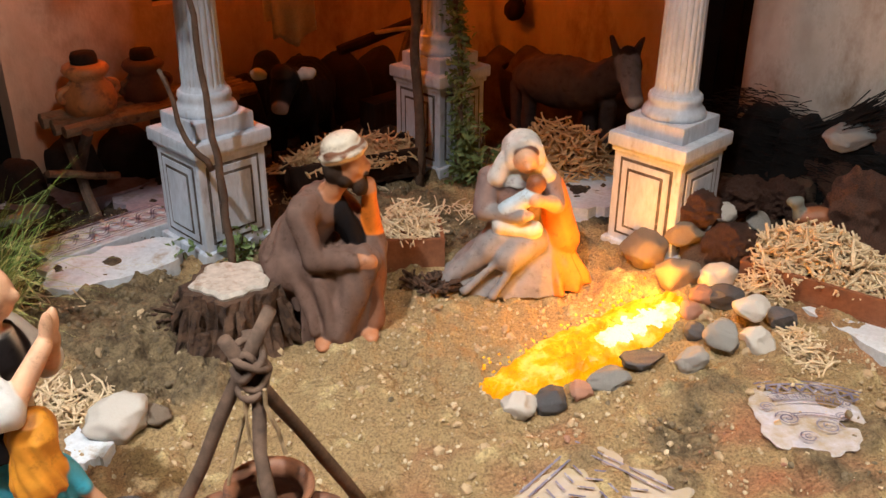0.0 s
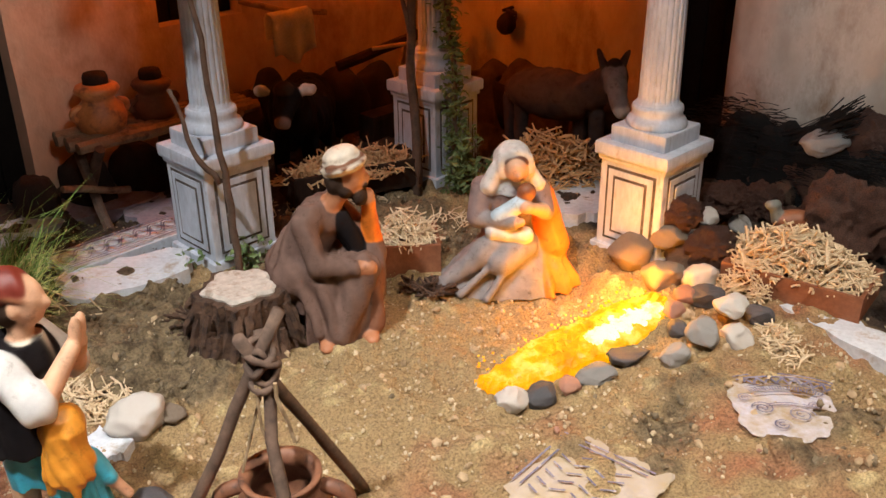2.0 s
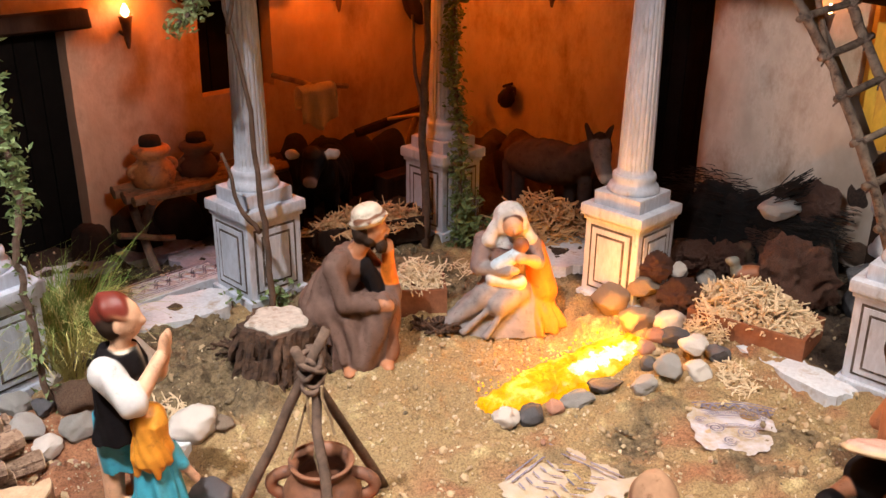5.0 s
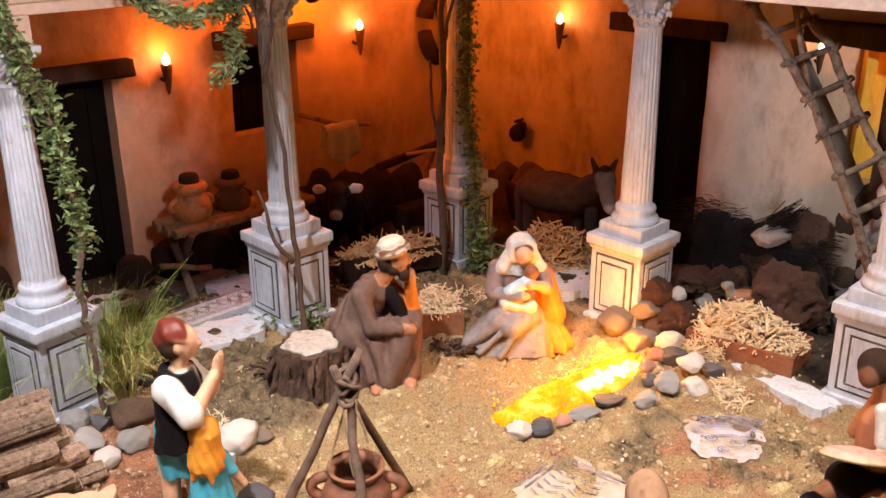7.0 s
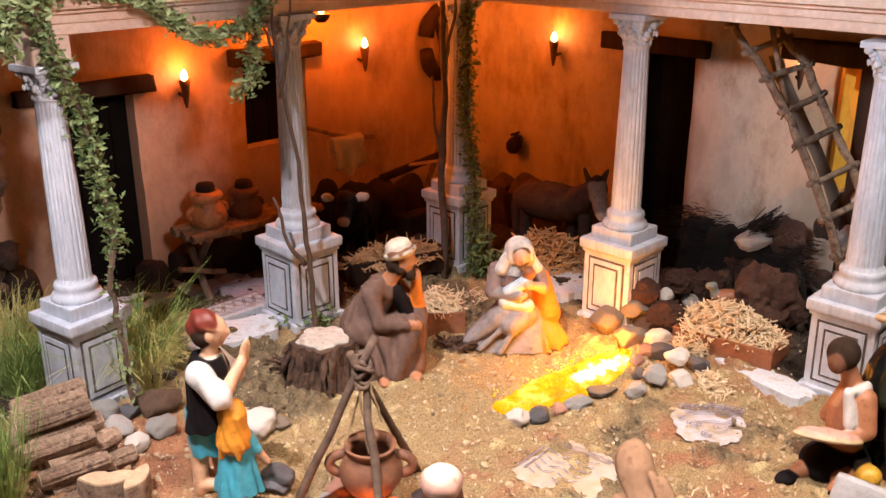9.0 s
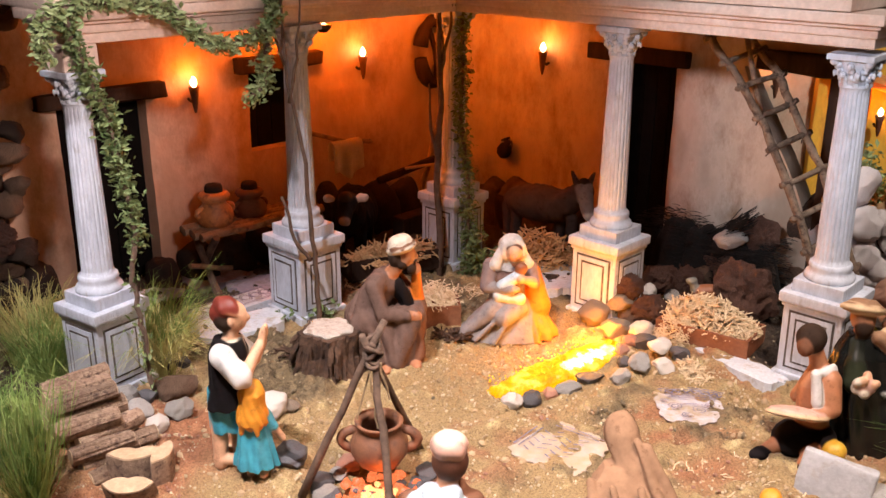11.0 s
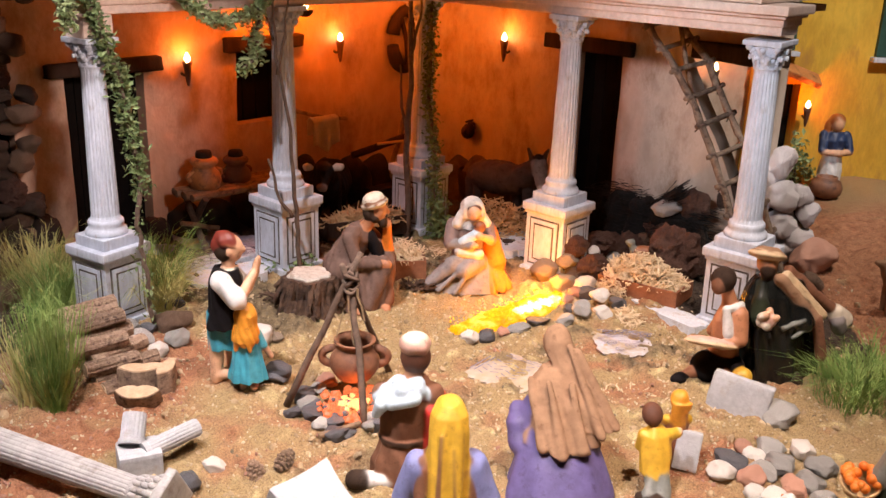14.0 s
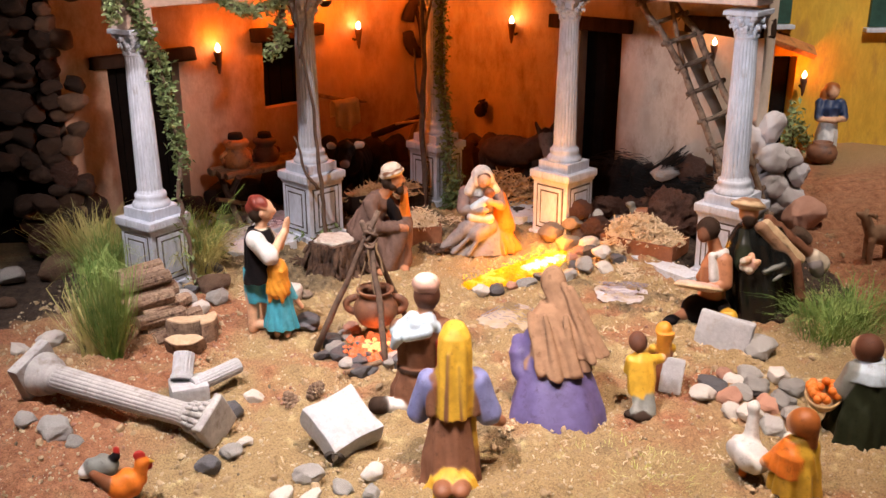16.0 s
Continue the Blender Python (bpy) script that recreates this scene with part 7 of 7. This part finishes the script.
def plough():
    rng = random.Random(6)
    top = thing("plough", "old dark wooden plough with long handles", "plough")
    part("beam", tube(bmesh.new(), bent(ab(0.330, 0.10, .130), ab(0.120, 0.16, .180), 5, .003, rng), .009, 8, .1, rng), M["dark_wood"], top)
    part("handle", tube(bmesh.new(), bent(ab(0.20, 0.08, .0), ab(0.14, 0.10, .235), 5, .003, rng), .007, 8, .1, rng), M["wood"], top)
    part("handle", tube(bmesh.new(), bent(ab(0.10, 0.18, .0), ab(0.13, 0.12, .250), 5, .003, rng), .007, 8, .1, rng), M["wood"], top)
    part("share", box(bmesh.new(), (-.05, -.02, 0), (.05, .02, .05), .008, Matrix.Translation(ab(0.26, 0.14, 0.0)) @ pose(0, 0, 0, 0, 0, 45)), M["dark_wood"], top)
    part("stick", tube(bmesh.new(), bent(ab(0.305, 0.16, .165), ab(0.215, 0.21, .172), 3, .002, rng), .0035, 7), M["cut"], top)


plough()


def jug():
    top = thing("hung_jug", "dark clay jug hung on a peg", "jug", ab(0.022, 0.195, 0.150), 0)
    top.scale = (0.7, 0.7, 0.7)
    part("body", lathe(bmesh.new(), [(.012, 0), (.022, .010), (.026, .026), (.020, .044), (.011, .054), (.013, .062)], 28, pose(0, 0, 0, 20, 15, 0)), M["dark_wood"], top, "", True)
    part("peg", tube(bmesh.new(), [EA * -.06 + Vector((0, 0, .060)), EA * .004 + Vector((0, 0, .056))], .004, 8), M["dark_wood"], top)
    part("handle", tube(bmesh.new(), [(.012, 0, .055), (.030, 0, .050), (.032, 0, .034), (.022, 0, .022)], .004, 7), M["clay_dark"], top, "", True)


jug()


def basket_stack():
    top = thing("wicker_basket", "dark wicker basket standing by the wall", "basket", ab(0.06, 0.27, 0.0), 0)
    part("body", lathe(bmesh.new(), [(.035, 0), (.045, .03), (.050, .07), (.047, .085), (.043, .085), (.045, .07), (.03, .01)], 40, None, lambda a, z: 1 + .02 * math.sin(20 * a)), M["dark_wood"], top, "", True)


basket_stack()


def ladder():
    rng = random.Random(15)
    top = thing("ladder", "rustic ladder of branches leaning under the cornice", "ladder")
    # the rails bow a little; they stand inside the portico and lean along the wall
    lines = [[ab(0.22, b, z) for b, z in ((0.792, 0.520), (0.848, 0.457), (0.882, 0.420), (0.917, 0.375), (0.948, 0.324), (0.977, 0.274), (1.026, 0.172), (1.070, 0.080), (1.108, 0.0))],
             [ab(0.14, b, z) for b, z in ((0.815, 0.520), (0.866, 0.470), (0.904, 0.434), (0.928, 0.393), (0.968, 0.331), (0.993, 0.296), (1.048, 0.190), (1.092, 0.090), (1.130, 0.0))]]

    def along(line, z):
        return next(p.lerp(q, (p.z - z) / (p.z - q.z)) for p, q in zip(line, line[1:]) if q.z <= z <= p.z)
    for line in lines:
        fine = [p for a, b in zip(line, line[1:]) for p in bent(a, b, 3, .0016, rng)[:-1]] + [line[-1]]
        part("rail", tube(bmesh.new(), fine, .0068, 8, .18, rng), M["weathered_pole"], top, "", True)
    for k, z in enumerate((0.495, 0.457, 0.420, 0.375, 0.327, 0.274, 0.222, 0.170, 0.118, 0.066)):
        p, q = along(lines[0], z), along(lines[1], z + 0.014)
        d = (q - p).normalized()
        rung = part("rung", tube(bmesh.new(), bent(p - d * .014, q + d * .016, 3, .0018, rng), .0052, 7, .15, rng), M["weathered_pole"], top, "", True)
        for end in (p, q):
            bm = bmesh.new()
            tube(bm, [end + Vector((.0085 * math.cos(s), .0085 * math.sin(s), .005 * math.sin(2 * s + k))) for s in np.linspace(0, 6.3, 9)], .0022, 5)
            tube(bm, bent(end, end + Vector((rng.uniform(-.01, .01), rng.uniform(-.01, .01), -.014)), 2, .002, rng), .0014, 5)
            part("binding", bm, M["twig"], rung)
    # a thin spare pole stands between the rails
    part("pole", tube(bmesh.new(), bent(ab(0.17, 0.846, 0.52), ab(0.175, 0.905, 0.355), 4, .002, rng), .0045, 7, .15, rng), M["weathered_pole"], top)


M["weathered_pole"] = mat("weathered_branch", (0.13, 0.085, 0.055), (0.30, 0.215, 0.15), 55, 0.85, 0.9, 200, (0.05, 0.03, 0.02), 70, dist=0.003)
ladder()


def brushwood():
    """A low dark mound of fine brush heaped against the wall, with a broom of longer twigs at one end."""
    rng = random.Random(21)
    top = thing("brushwood", "dark mound of fine brushwood heaped against the wall", "brushwood")
    for b, a, r, h in ((0.665, 0.085, 0.050, 0.098), (0.720, 0.090, 0.058, 0.132), (0.775, 0.090, 0.060, 0.128), (0.83, 0.085, 0.055, 0.138), (0.88, 0.075, 0.045, 0.110)):
        bm = bmesh.new()
        ball = bmesh.ops.create_icosphere(bm, subdivisions=4, radius=1.0)
        for v in ball["verts"]:
            k = 1 + 0.12 * noise.noise(v.co * 2.2 + Vector((b * 9, 0, 0))) + 0.05 * noise.noise(v.co * 9)
            v.co = ab(a, b, 0) + EB * (v.co.x * r * k) + EA * (v.co.y * r * 0.9 * k) + Vector((0, 0, v.co.z * h * k))
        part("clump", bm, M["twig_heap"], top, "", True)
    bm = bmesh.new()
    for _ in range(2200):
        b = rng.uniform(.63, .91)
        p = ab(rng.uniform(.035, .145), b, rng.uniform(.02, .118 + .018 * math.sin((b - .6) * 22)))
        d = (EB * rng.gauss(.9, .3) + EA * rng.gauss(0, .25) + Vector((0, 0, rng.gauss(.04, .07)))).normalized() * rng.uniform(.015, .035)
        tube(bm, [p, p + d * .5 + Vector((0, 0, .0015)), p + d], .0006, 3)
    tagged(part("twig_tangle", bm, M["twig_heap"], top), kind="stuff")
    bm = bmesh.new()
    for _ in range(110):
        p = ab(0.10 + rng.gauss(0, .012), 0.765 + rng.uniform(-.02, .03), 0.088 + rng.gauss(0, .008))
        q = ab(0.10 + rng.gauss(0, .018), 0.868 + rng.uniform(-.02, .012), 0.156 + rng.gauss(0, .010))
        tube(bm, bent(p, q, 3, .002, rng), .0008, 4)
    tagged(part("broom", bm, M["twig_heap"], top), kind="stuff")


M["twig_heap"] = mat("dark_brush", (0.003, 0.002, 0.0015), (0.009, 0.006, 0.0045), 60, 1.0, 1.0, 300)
brushwood()


M["brown_clutter"] = mat("dark_brown_clutter", (0.048, 0.027, 0.018), (0.115, 0.068, 0.044), 40, 0.95, 0.8, 260)

M["near_black"] = mat("black_clutter", (0.012, 0.007, 0.005), (0.032, 0.019, 0.013), 40, 0.95, 0.8, 260)


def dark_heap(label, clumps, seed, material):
    """Plain dark lumps along a wall, for clutter and for bare shade."""
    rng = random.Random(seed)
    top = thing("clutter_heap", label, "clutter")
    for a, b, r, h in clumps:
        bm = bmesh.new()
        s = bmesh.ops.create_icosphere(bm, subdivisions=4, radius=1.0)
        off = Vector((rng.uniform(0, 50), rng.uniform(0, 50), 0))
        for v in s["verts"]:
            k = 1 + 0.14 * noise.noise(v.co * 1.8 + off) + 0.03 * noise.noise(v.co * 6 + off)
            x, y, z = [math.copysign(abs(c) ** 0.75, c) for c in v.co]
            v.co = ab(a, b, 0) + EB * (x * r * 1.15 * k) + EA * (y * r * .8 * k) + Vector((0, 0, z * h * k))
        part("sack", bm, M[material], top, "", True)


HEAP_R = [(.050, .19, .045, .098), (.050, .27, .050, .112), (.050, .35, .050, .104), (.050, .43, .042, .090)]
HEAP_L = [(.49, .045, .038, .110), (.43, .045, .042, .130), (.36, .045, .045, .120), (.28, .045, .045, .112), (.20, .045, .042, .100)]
dark_heap("dark heap of unclear clutter behind the donkey in the shade", HEAP_R, 5, "brown_clutter")
# only shade lies under the bench; these dark lumps stand in for it
dark_heap("low dark lumps standing for the shade under the bench", [(.60, .040, .042, .075), (.68, .040, .045, .070), (.76, .040, .042, .075), (.835, .036, .036, .060)], 7, "near_black")
dark_heap("black heap of unclear clutter at the end of the wall", [(1.075, .045, .042, .120), (1.125, .050, .045, .095)], 8, "near_black")
dark_heap("dark heap of unclear clutter behind the ox in the shade", HEAP_L, 6, "near_black")


def fruit_basket():
    top = thing("fruit_basket", "small woven basket heaped with orange fruit", "basket", (0.510, 0.205, 0.034))
    part("basket", lathe(bmesh.new(), [(.014, 0), (.020, .010), (.024, .022), (.0235, .026), (.021, .024), (.012, .006)], 28, pose(0, 0, 0, 25, -12, 0)), M["basket"], top, "", True)
    rng = random.Random(2)
    for _ in range(26):
        a, d = rng.uniform(0, 6.3), .020 * rng.random() ** .5
        bm = bmesh.new()
        bmesh.ops.create_icosphere(bm, subdivisions=2, radius=.0062, matrix=pose(0, 0, 0, 25, -12, 0) @ Matrix.Translation((d * math.cos(a), d * math.sin(a), .026 + .012 * (1 - d / .020) * rng.random() + .002)))
        part("fruit", bm, M["orange_fruit"], top, "", True)


fruit_basket()


def water_pot():
    top = thing("water_pot", "large brown clay pot by the ochre house", "pot", at(1.030, 1.500))
    part("body", lathe(bmesh.new(), [(.024, 0), (.037, .012), (.040, .027), (.034, .044), (.024, .050), (.026, .055), (.021, .055), (.021, .047)], 36), M["pot"], top, "", True)


water_pot()


def cone(x, y, turn):
    top = thing("pine_cone", "small dark brown pine cone on the sand", "pine cone", (x, y, ground_z(x, y) + .010), turn, "pine cones")
    bm = bmesh.new()
    m = pose(0, 0, 0, 0, 70, 0)
    for k in range(7):
        for j in range(7):
            t = 2 * math.pi * (j + .5 * (k % 2)) / 7
            r = .009 * math.sin(.5 + k * .38)
            bmesh.ops.create_icosphere(bm, subdivisions=1, radius=1, matrix=m @ Matrix.Translation((r * math.cos(t), r * math.sin(t), -.014 + .0048 * k)) @ Matrix.Rotation(t, 4, "Z") @ Matrix.Diagonal((.0035, .0038, .0022, 1)))
    part("scale_body", bm, M["bark"], top, "", True)


cone(-0.220, 0.273, 120)
cone(-0.186, 0.286, 60)


# ---- loose stones ----
RIGHT = [("tan_rock", 0.244, 0.990, 0.031), ("tan_rock", 0.274, 0.940, 0.027), ("brown_rock", 0.306, 0.985, 0.030), ("white_rock", 0.312, 0.928, 0.024), ("white_rock", 0.337, 0.955, 0.013), ("pink_rock", 0.270, 0.864, 0.017),
         ("pink_rock", 0.290, 0.892, 0.016), ("slate", 0.312, 0.888, 0.021), ("white_rock", 0.324, 0.812, 0.020), ("slate", 0.360, 0.850, 0.018), ("grey_rock", 0.250, 0.776, 0.019), ("grey_rock", 0.288, 0.802, 0.021), ("slate", 0.268, 0.832, 0.014), ("brown_rock", 0.372, 1.030, 0.024), ("brown_rock", 0.340, 1.010, 0.024)]
BACK = [("lava", 0.434, 1.095, 0.034), ("lava", 0.510, 1.146, 0.045), ("lava", 0.575, 1.110, 0.034), ("grey_rock", 0.401, 1.062, 0.019), ("lava", 0.455, 1.060, 0.026), ("slate", 0.640, 1.060, 0.036), ("slate", 0.600, 0.990, 0.030), ("brown_rock", 0.470, 1.120, 0.028), ("lava", 0.545, 1.080, 0.032), ("lava", 0.460, 1.180, 0.030), ("brown_rock", 0.600, 1.170, 0.034), ("lava", 0.410, 1.130, 0.026)]
EDGE = [("white_rock", 0.074, 0.701, 0.019, 1.05), ("slate", 0.107, 0.715, 0.0185, 1.15), ("pink_rock", 0.136, 0.726, 0.014, 1.0), ("grey_rock", 0.166, 0.748, 0.019, 1.4), ("slate", 0.203, 0.790, 0.022, 1.7)]
LEFT = [("brown_rock", -0.428, 0.722, 0.038), ("white_rock", -0.487, 0.780, 0.020), ("grey_rock", -0.498, 0.717, 0.022), ("grey_rock", -0.458, 0.658, 0.023), ("white_rock", -0.429, 0.630, 0.020), ("grey_rock", -0.403, 0.662, 0.023), ("slate", -0.452, 0.815, 0.028), ("white_rock", -0.276, 0.662, 0.030), ("tan_rock", -0.247, 0.675, 0.016), ("slate", -0.222, 0.533, 0.026), ("slate", -0.462, 0.705, 0.016), ("pink_rock", -0.470, 0.640, 0.014)]
FRONT_L = [("grey_rock", -0.530, 0.205, 0.029), ("grey_rock", -0.577, 0.231, 0.018), ("slate", -0.302, 0.122, 0.021), ("white_rock", -0.265, 0.170, 0.014), ("grey_rock", -0.279, 0.142, 0.016), ("white_rock", -0.276, 0.295, 0.017), ("slate", -0.300, 0.255, 0.021), ("white_rock", -0.640, 0.490, 0.025), ("white_rock", -0.685, 0.470, 0.019), ("brown_rock", -0.785, 0.670, 0.017), ("grey_rock", -0.494, 0.182, 0.016)]
FRONT = [("grey_rock", -0.174, 0.102, 0.022), ("white_rock", -0.199, 0.047, 0.016), ("white_rock", -0.166, 0.050, 0.016), ("grey_rock", -0.130, 0.064, 0.015), ("white_rock", -0.093, 0.090, 0.016), ("grey_rock", -0.095, 0.056, 0.014), ("grey_rock", -0.172, 0.466, 0.020), ("slate", -0.195, 0.445, 0.014), ("grey_rock", -0.080, 0.418, 0.017), ("slate", -0.132, 0.406, 0.016), ("slate", -0.062, 0.472, 0.018), ("grey_rock", -0.160, 0.502, 0.015), ("slate", -0.226, 0.522, 0.018), ("slate", -0.185, 0.490, 0.021), ("slate", -0.165, 0.430, 0.017), ("slate", -0.112, 0.385, 0.015), ("grey_rock", -0.150, 0.400, 0.014), ("slate", -0.052, 0.435, 0.016), ("slate", -0.048, 0.500, 0.018), ("grey_rock", -0.086, 0.388, 0.013), ("slate", -0.128, 0.378, 0.021), ("slate", -0.070, 0.394, 0.020), ("pink_rock", -0.150, 0.520, 0.019), ("slate", -0.165, 0.452, 0.020), ("slate", -0.036, 0.462, 0.017)]
FRONT_R = [("white_rock", 0.372, 0.280, 0.016), ("pink_rock", 0.404, 0.268, 0.016), ("white_rock", 0.420, 0.225, 0.017), ("grey_rock", 0.442, 0.198, 0.018), ("grey_rock", 0.478, 0.258, 0.018), ("white_rock", 0.432, 0.326, 0.014), ("white_rock", 0.503, 0.342, 0.019), ("grey_rock", 0.456, 0.298, 0.018), ("grey_rock", 0.484, 0.222, 0.016), ("slate", 0.394, 0.312, 0.019), ("pink_rock", 0.425, 0.352, 0.015), ("grey_rock", 0.460, 0.347, 0.017), ("grey_rock", 0.428, 0.282, 0.017), ("grey_rock", 0.506, 0.290, 0.017), ("grey_rock", 0.507, 0.435, 0.024), ("white_rock", 0.462, 0.172, 0.015), ("pink_rock", 0.455, 0.255, 0.016), ("white_rock", 0.400, 0.238, 0.014)]
FAR = [("pink_rock", 0.800, 1.030, 0.054), ("brown_rock", 0.755, 0.930, 0.034), ("lava", -0.780, 0.930, 0.060), ("brown_rock", -0.700, 0.860, 0.035), ("brown_rock", -0.740, 0.800, 0.040), ("grey_rock", -0.650, 0.880, 0.030), ("white_rock", -0.745, 1.040, 0.034), ("brown_rock", -0.700, 1.000, 0.026), ("grey_rock", -0.820, 0.760, 0.030)]
for group, flat in ((RIGHT, 0.8), (BACK, 0.8), (LEFT, 0.7), (FRONT_L, 0.65), (FRONT, 0.65), (FRONT_R, 0.6), (FAR, 0.75)):
    for kind, x, y, r in group:
        rock(kind, x, y, r * (1.3 if group is FRONT_R else 1.0), flat=flat)
for kind, x, y, r, long in EDGE:
    rock(kind, x, y, r, flat=0.68 if long < 1.3 else 0.5, long=long, turn=38)
rock("lava", 0.502, 0.998, 0.064, z=0.055, flat=0.95)
rock("lava", 0.302, 1.000, 0.027, z=0.070, flat=0.9, label="pitted reddish-brown lava rock lying on other stones")
rock("tan_rock", 0.290, 0.990, 0.026, z=0.044, label="rough brown stone lying on other stones")
rock("lava", 0.336, 0.970, 0.033, z=0.036, flat=0.9)
rock("lava", 0.372, 1.075, 0.032, z=0.055)
rock("white_rock", 0.354, 1.048, 0.017, z=0.044)
rock("grey_rock", 0.508, 1.105, 0.031, z=0.122, flat=0.62, label="pale grey stone resting on darker stones", long=1.2, turn=10)
rock("lava", 0.566, 1.110, 0.036, z=0.130, flat=0.9)
rock("ruin_rock", 0.520, 1.110, 0.045, z=0.055, flat=0.9)
rock("ruin_rock", 0.575, 1.110, 0.045, z=0.055, flat=1.0)
rock("brown_rock", 0.618, 1.205, 0.042, z=0.075, flat=1.0)
rock("brown_rock", 0.665, 1.150, 0.040, z=0.040)
rock("white_rock", 0.324, 0.834, 0.020, z=0.034, label="pale whitish stone resting on other stones")


# ---- ruined walls of piled stones ----
ruin = thing("ruined_wall", "dark ruined wall with small reddish stones along its broken end", "stone wall", kind="structure")
ruin_rng = random.Random(17)
for level in range(24):
    z = 0.02 + level * 0.030
    edge = -0.752 + 0.026 * math.sin(level * 1.9) + 0.016 * math.sin(level * 0.7 + 1) + 0.055 * max(0.0, (z - 0.42) / 0.3)
    for i in range(2 if level % 3 else 3):
        ob = new("wall_stone", ROCKS[("brown_rock", "ruin_rock", "brown_rock", "lava", "brown_rock", "ruin_rock", "brown_rock")[(level * 2 + 3 * i) % 7] if i == 0 else "ruin_rock"][ruin_rng.randrange(3)])
        ob.parent = ruin
        r = ruin_rng.uniform(0.018, 0.027) * (1.25 if z < 0.2 else 1.0)
        ob.matrix_basis = pose(edge - i * 0.040 + ruin_rng.uniform(-.006, .006), 0.965 - i * 0.012 + ruin_rng.uniform(-.012, .012), z, ruin_rng.uniform(-14, 14), ruin_rng.uniform(-14, 14), ruin_rng.uniform(0, 360)) @ Matrix.Diagonal((r * ruin_rng.uniform(1.0, 1.45), r, r * ruin_rng.uniform(.62, 1.05), 1))
for level in range(15):
    for i in range(13):
        if level < 4 and i > 0:
            continue
        ob = new("wall_stone", ROCKS["ruin_rock"][ruin_rng.randrange(3)])
        ob.parent = ruin
        r = ruin_rng.uniform(0.030, 0.052)
        ob.matrix_basis = pose(-0.855 - i * 0.060 + ruin_rng.uniform(-.016, .016), 0.995 + ruin_rng.uniform(-.025, .03), 0.05 + level * 0.052 + ruin_rng.uniform(-.012, .012), ruin_rng.uniform(-20, 20), ruin_rng.uniform(-20, 20), ruin_rng.uniform(0, 360)) @ Matrix.Diagonal((r * 1.1, r, r * ruin_rng.uniform(.6, .85), 1))
# black sheet where the ruin has just an unlit hole
tagged(link("wall_core", box(bmesh.new(), (-1.75, 1.02, -0.05), (-0.79, 1.07, 0.82)), M["dark"]), "black sheet added for the unlit hole in the ruined wall", "wall", kind="structure")
pile = thing("stone_pile", "tall pile of pale stones with dark joints at the end of the wall", "stone wall", kind="structure")
for x, y, z, r, flat, turn in ((.733, 1.095, .222, .036, 1.0, 40), (.698, 1.095, .195, .033, 1.2, 10), (.738, 1.085, .155, .042, .80, 70), (.786, 1.088, .160, .024, 1.1, 20), (.800, 1.080, .122, .026, .95, 50), (.690, 1.110, .130, .040, .9, 10), (.745, 1.085, .098, .044, .75, 80), (.790, 1.085, .070, .040, .8, 20), (.700, 1.095, .060, .046, .8, 60), (.745, 1.085, .035, .046, .7, 0)):
    rock("pile_rock", x, y, r * 1.12, z, flat, parent=pile, name="pile_stone", turn=turn)
for x, y, z, r in ((.730, 1.135, .16, .052), (.725, 1.135, .09, .060), (.675, 1.160, .14, .060), (.780, 1.125, .09, .042), (.74, 1.14, .21, .034)):
    rock("ruin_rock", x, y, r, z, 1.0, parent=pile, name="core_stone")
# second black sheet, added so that the unlit side stays dark
tagged(link("wall_back", box(bmesh.new(), (-1.9, 1.14, -0.05), (-0.90, 1.20, 0.9)), M["dark"]), "black sheet added for the darkness behind the ruined stones", "wall", kind="structure")


# ---- gravel and crumbs ----
def scatter(name, material, count, smin, smax, label, seed, where, sunk=.3):
    rng = random.Random(seed)
    ico = bmesh.new()
    bmesh.ops.create_icosphere(ico, subdivisions=1, radius=1)
    base = [v.co.copy() for v in ico.verts]
    faces = [[v.index for v in f.verts] for f in ico.faces]
    ico.free()
    V, F = [], []
    while count:
        x, y = rng.uniform(-0.75, 0.85), rng.uniform(-0.05, 1.25)
        if rng.random() > where(x, y):
            continue
        count -= 1
        if float(bed(x, y)) > 0.35 and rng.random() < 0.85:
            continue
        s = smin + (smax - smin) * rng.random() ** 3
        o = len(V)
        m = Matrix.Translation((x, y, ground_z(x, y) + s * sunk)) @ Euler([rng.uniform(0, 6) for _ in range(3)]).to_matrix().to_4x4() @ Matrix.Diagonal((s, s * rng.uniform(.6, 1), s * rng.uniform(.5, .9), 1))
        V += [tuple(m @ (p * rng.uniform(.8, 1.15))) for p in base]
        F += [[i + o for i in f] for f in faces]
    me = bpy.data.meshes.new(name)
    me.from_pydata(V, [], F)
    me.materials.append(M[material])
    tagged(new(name, me), label, "gravel", "", "stuff")


scatter("gravel", "gravel", 12000, 0.0008, 0.0034, "fine pale gravel strewn over the sand", 1, lambda x, y: (1 - float(mud(x, y)) * .75) * (1 if y < 1.0 - abs(x) * .4 else .2))
scatter("sand_clods", "clod", 3200, 0.0020, 0.0075, "crumbling clods of dry sand", 4, lambda x, y: (1 - float(mud(x, y)) * .6) * (1 if y < 1.0 - abs(x) * .4 else .1), .05)
scatter("mud_crumbs", "crumbs", 4600, 0.0010, 0.0048, "dark crumbs of dried mud on the ground", 2, lambda x, y: .015 + float(mud(x, y)), .02)
scatter("red_gravel", "pink_rock", 1200, 0.0010, 0.0050, "reddish gravel strewn over the earth", 3, lambda x, y: float(red(x, y)), .1)
